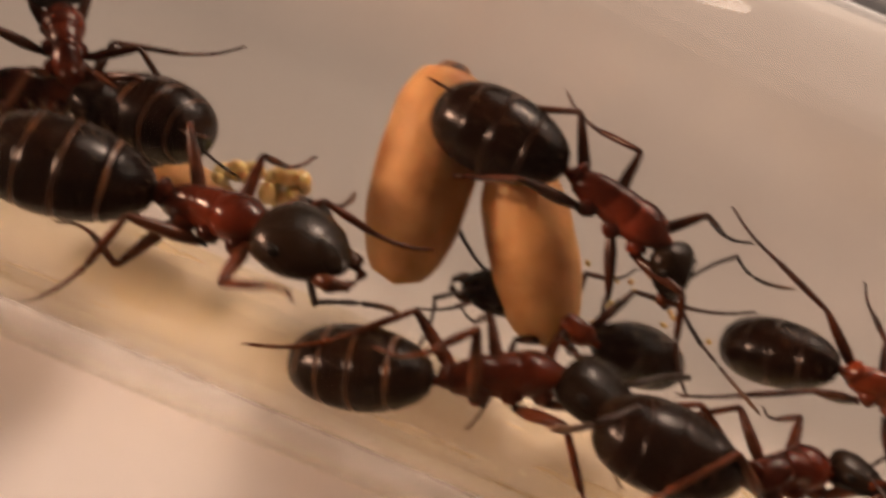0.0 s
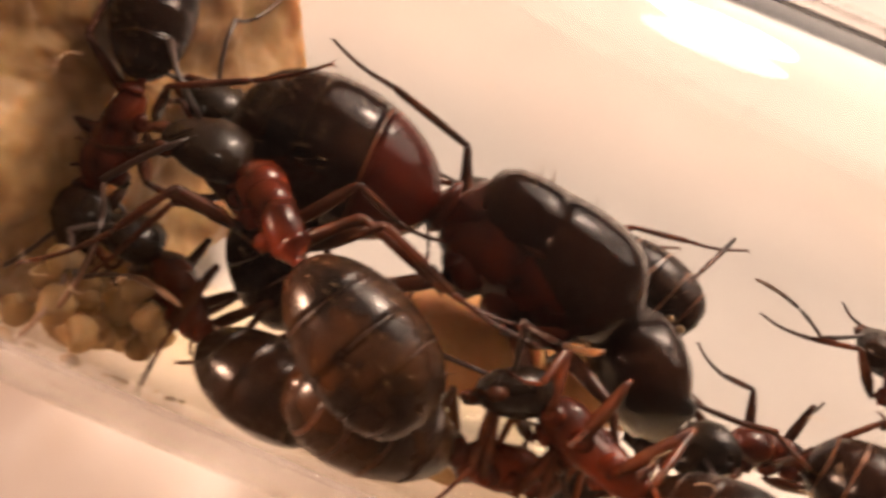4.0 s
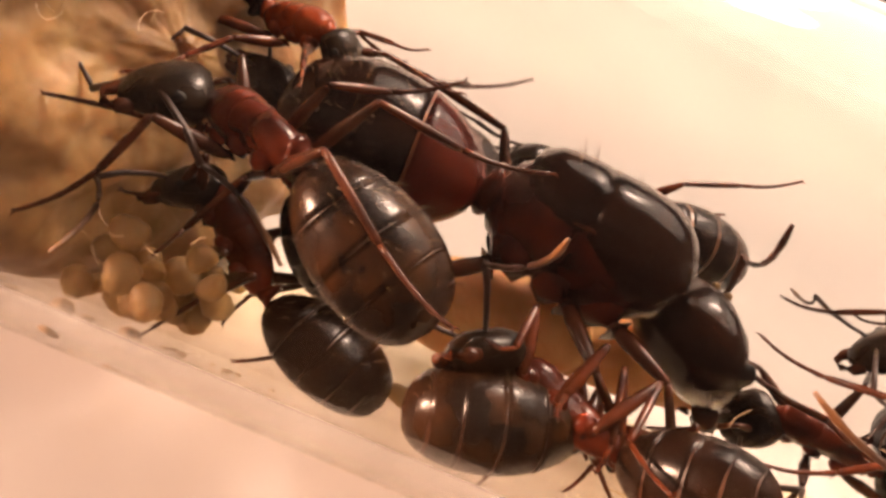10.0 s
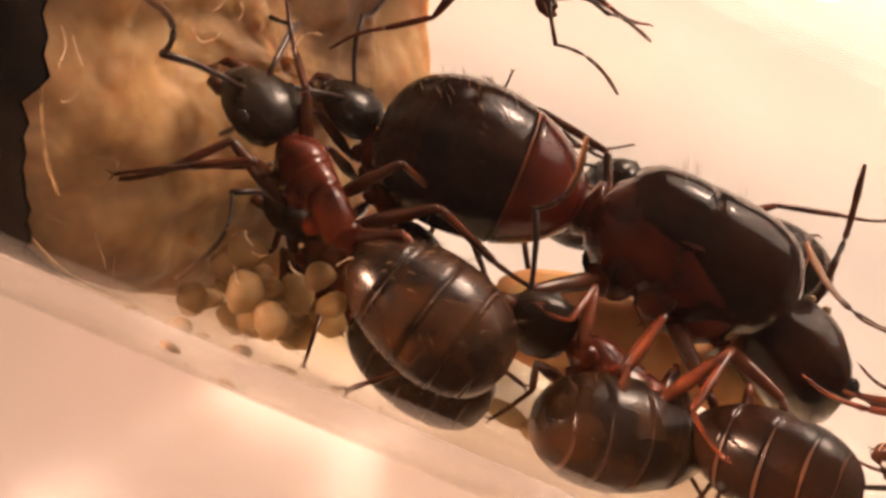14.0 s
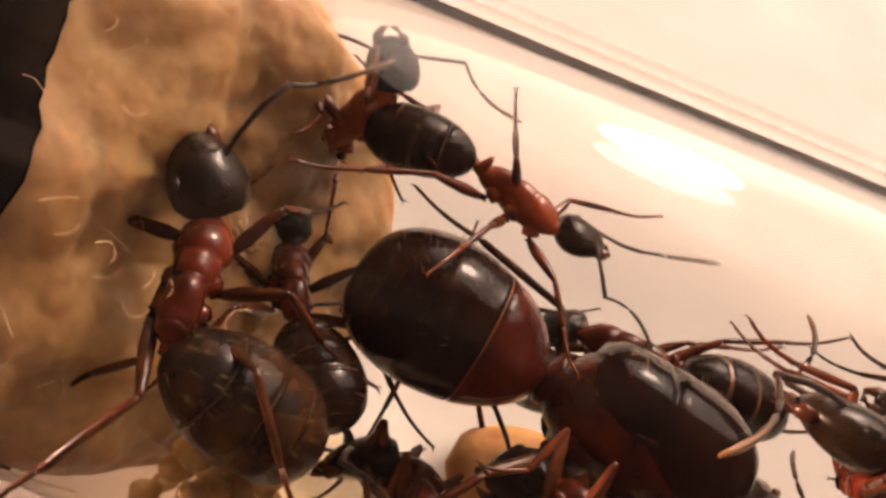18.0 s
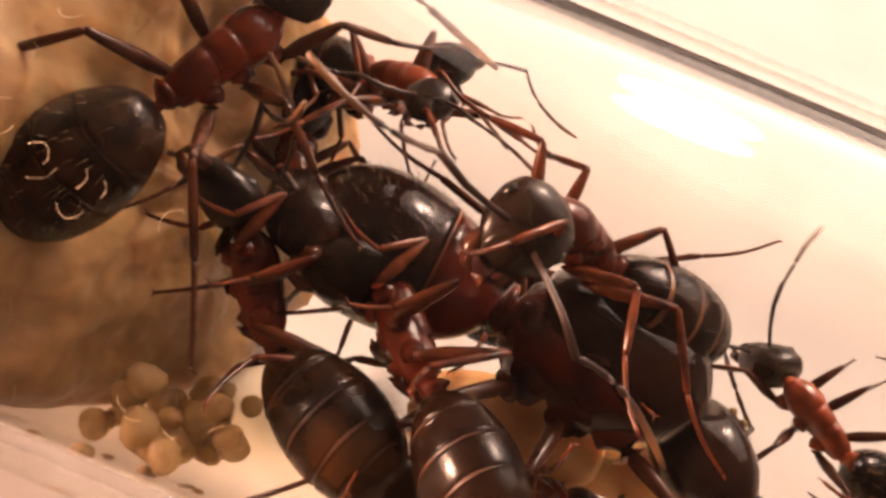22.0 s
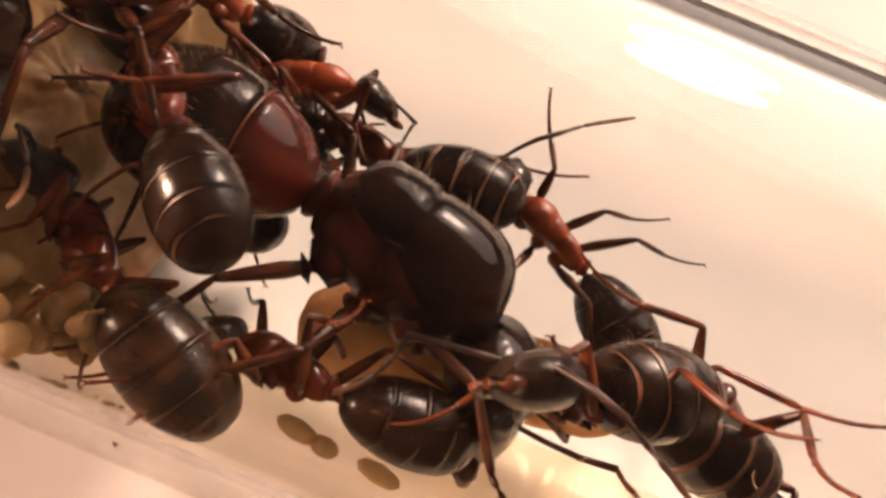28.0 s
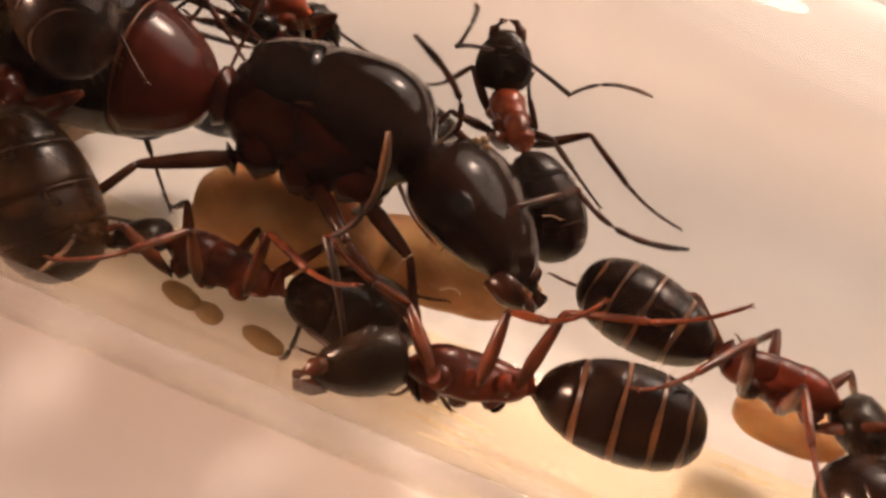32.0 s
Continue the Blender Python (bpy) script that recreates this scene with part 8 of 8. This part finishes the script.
    pin("X2", "antenna", 1, [(23, mm(1.45, -0.42, 0.42, 30, -112, -26)), (24, mm(1.45, -0.42, 0.42, -37, -107, 48)), (25, mm(1.45, -0.42, 0.42, 65, -81, -30)), (29, mm(1.45, -0.42, 0.42, 80, 27, -102)), (30, mm(1.45, -0.42, 0.42, 100, 4, -136)), (31, mm(1.45, -0.42, 0.42, 88, -45, -117)), (32, mm(1.45, -0.42, 0.42, 50, -2, -121))])
    pin("X2", "leg", 3, [(24, mm(0.15, -0.42, -0.55, 25, -11, -125)), (25, mm(0.15, -0.42, -0.55, 12, -15, -129)), (29, mm(0.15, -0.42, -0.55, 10, -45, -155)), (30, mm(0.15, -0.42, -0.55, 26, -13, -139)), (31, mm(0.15, -0.42, -0.55, 19, 11, -121)), (32, mm(0.15, -0.42, -0.55, 21, 8, -152))], [(24, mm(-0.01, 0.02, 0.03, 0, 1, 0)), (25, mm(0.15, 0.35, -0.24, 9, -7, -6)), (29, mm(0.27, -0.00, -0.45, -4, -13, -2)), (30, mm(1.07, 1.03, -0.85, 30, -31, -24)), (31, mm(0.29, -0.07, -0.47, -5, -13, 0)), (32, mm(-0.18, 0.39, 1.13, 17, 27, -3))])
    pin("X2", "leg", 5, [(25, mm(-0.85, -0.42, -0.55, 8, -6, -123)), (29, mm(-0.85, -0.42, -0.55, 5, 2, -169)), (30, mm(-0.85, -0.42, -0.55, 25, 20, -153))], [(25, mm(0.00, 0.00, -0.01, 0, 0, 0)), (29, mm(1.27, -0.69, -1.19, -32, -39, 1)), (30, mm(0.80, 1.80, -0.10, 46, -11, -24))])
    pin("X2", "leg", 0, [(29, mm(1.15, 0.42, -0.55, 136, 82, -46)), (31, mm(1.15, 0.42, -0.55, 62, -119, -76))], [(29, mm(-0.11, 0.08, 0.35, 13, 9, 3)), (31, mm(-0.09, -0.56, 0.89, -3, 23, 13))])
    pin("X2", "leg", 1, [(31, mm(1.15, -0.42, -0.55, -19, -109, 42)), (32, mm(1.15, -0.42, -0.55, 25, -145, -1))], [(31, mm(-0.09, -0.27, 0.34, -10, 9, 3)), (32, mm(-0.02, 0.33, 0.12, 6, 3, -6))])
    pin("Q", "antenna", 0, [(9, mm(1.45, 0.42, 0.42, -152, 80, 33)), (13, mm(1.45, 0.42, 0.42, -153, 57, -12)), (14, mm(1.45, 0.42, 0.42, 157, -22, 56)), (15, mm(1.45, 0.42, 0.42, -166, 79, -10)), (18, mm(1.45, 0.42, 0.42, -106, 81, 36)), (19, mm(1.45, 0.42, 0.42, 92, 41, -26)), (20, mm(1.45, 0.42, 0.42, 35, 79, -102))])
    pin("Q", "antenna", 1, [(10, mm(1.45, -0.42, 0.42, -179, 34, -48)), (12, mm(1.45, -0.42, 0.42, 69, -19, -59)), (13, mm(1.45, -0.42, 0.42, 41, 7, -90)), (15, mm(1.45, -0.42, 0.42, 22, -3, -44))])
    pin("Q", "leg", 0, [(9, mm(1.15, 0.42, -0.55, 93, 58, 2)), (10, mm(1.15, 0.42, -0.55, 123, 5, 18)), (12, mm(1.15, 0.42, -0.55, 63, -3, 75)), (13, mm(1.15, 0.42, -0.55, -28, -10, 87)), (14, mm(1.15, 0.42, -0.55, -33, -28, 100)), (15, mm(1.15, 0.42, -0.55, 143, 34, 11)), (18, mm(1.15, 0.42, -0.55, -78, 15, 52)), (19, mm(1.15, 0.42, -0.55, -8, 15, 123))], [(9, mm(0.09, 0.26, -0.17, 8, -5, -4)), (10, mm(-0.12, 0.19, 0.47, 4, 12, -3)), (12, mm(0.31, 0.47, -0.46, 1, -13, -14)), (13, mm(0.06, -0.04, -0.13, 0, -3, 1)), (14, mm(-0.09, -0.27, 1.35, -17, 33, 1)), (15, mm(0.10, 0.87, 1.45, 2, 37, -22)), (18, mm(0.05, -0.12, -0.12, -3, -3, 2)), (19, mm(0.14, 0.35, -0.24, 10, -7, -6))])
    pin("Q", "leg", 2, [(12, mm(0.15, 0.42, -0.55, -59, 42, 97)), (13, mm(0.15, 0.42, -0.55, 123, 62, 56)), (18, mm(0.15, 0.42, -0.55, -49, 41, 158)), (19, mm(0.15, 0.42, -0.55, -65, 15, 126)), (20, mm(0.15, 0.42, -0.55, -27, 15, 132))], [(12, mm(-0.02, -0.07, 0.04, -2, 1, 1)), (13, mm(-0.10, 0.60, 0.58, 9, 14, -11)), (18, mm(-0.02, -0.13, 0.07, -3, 2, 2)), (19, mm(0.16, 0.44, -0.22, 11, -7, -7)), (20, mm(-0.00, -0.01, 0.00, 0, 0, 0))])
    pin("Q", "leg", 4, [(19, mm(-0.85, 0.42, -0.55, -48, 57, -132)), (20, mm(-0.85, 0.42, -0.55, -39, 25, 135))], [(19, mm(-0.12, 0.40, 0.37, 8, 8, -4)), (20, mm(0.02, 0.00, -0.04, 0, -1, 0))])
    pin("Q", "leg", 3, [(8, mm(0.15, -0.42, -0.55, 72, -155, 28)), (9, mm(0.15, -0.42, -0.55, 41, -27, -150)), (13, mm(0.15, -0.42, -0.55, -11, -22, -146))], [(8, mm(0.71, 1.82, 0.51, 70, -4, -28)), (9, mm(1.02, 0.97, -0.86, 31, -31, -20)), (13, mm(0.02, -0.03, -0.04, -2, -1, 0))])
    pin("Q", "leg", 1, [(15, mm(1.15, -0.42, -0.55, -16, -51, 3))], [(15, mm(0.26, 0.19, -0.47, 7, -14, -3))])
    pin("W", "antenna", 1, [(7, mm(1.45, -0.42, 0.42, 46, 11, -75))])
    pin("W", "antenna", 0, [(7, mm(1.45, 0.42, 0.42, -154, -6, 77))])
    pin("W", "leg", 1, [(7, mm(1.15, -0.42, -0.55, 87, -14, -85))], [(7, mm(-0.11, -0.36, 0.51, -8, 13, 6))])
    pin("U2", "antenna", 0, [(25, mm(1.45, 0.42, 0.42, 43, -56, -129)), (26, mm(1.45, 0.42, 0.42, -53, -20, -27)), (30, mm(1.45, 0.42, 0.42, 3, -59, -9))])
    pin("U2", "antenna", 1, [(22, mm(1.45, -0.42, 0.42, -54, 57, 101)), (23, mm(1.45, -0.42, 0.42, -30, 115, -79)), (24, mm(1.45, -0.42, 0.42, -19, 112, -76)), (25, mm(1.45, -0.42, 0.42, 36, 55, -59)), (26, mm(1.45, -0.42, 0.42, 1, 149, 62))])
    pin("U2", "leg", 0, [(24, mm(1.15, 0.42, -0.55, -141, -57, 43)), (25, mm(1.15, 0.42, -0.55, -144, -64, 46)), (26, mm(1.15, 0.42, -0.55, -72, -104, 83))], [(24, mm(0.91, -0.86, -0.62, -15, -24, 28)), (25, mm(0.80, -0.77, -0.60, -13, -22, 24)), (26, mm(0.12, 0.03, -0.17, -2, -5, -2))])
    for number, (name, root) in enumerate(ANTS.items()):
        rnd = random.Random(100 + number)
        scale = root.scale[0]
        legs = [o for o in root.children if o.name.split(".")[0] == "leg"]
        for k, leg in enumerate(legs):
            kept_in(leg, leg.matrix_basis.copy(), tips(leg), 1.0, (ROOT_ROWS[name], None, scale), 2.0 if name == "queen" else 6.0, rnd, 1.7, PINS.get((name, "leg", k), ()))
        head = piece(name, "head")
        for k, feeler in enumerate([o for o in head.children if o.name.split(".")[0] == "antenna"]):
            kept_in(feeler, feeler.matrix_basis.copy(), tips(feeler), head.scale[0], (ROOT_ROWS[name], HEAD_ROWS[name], scale), 13.0, rnd, 0.9, PINS.get((name, "antenna", k), ()))


motions()
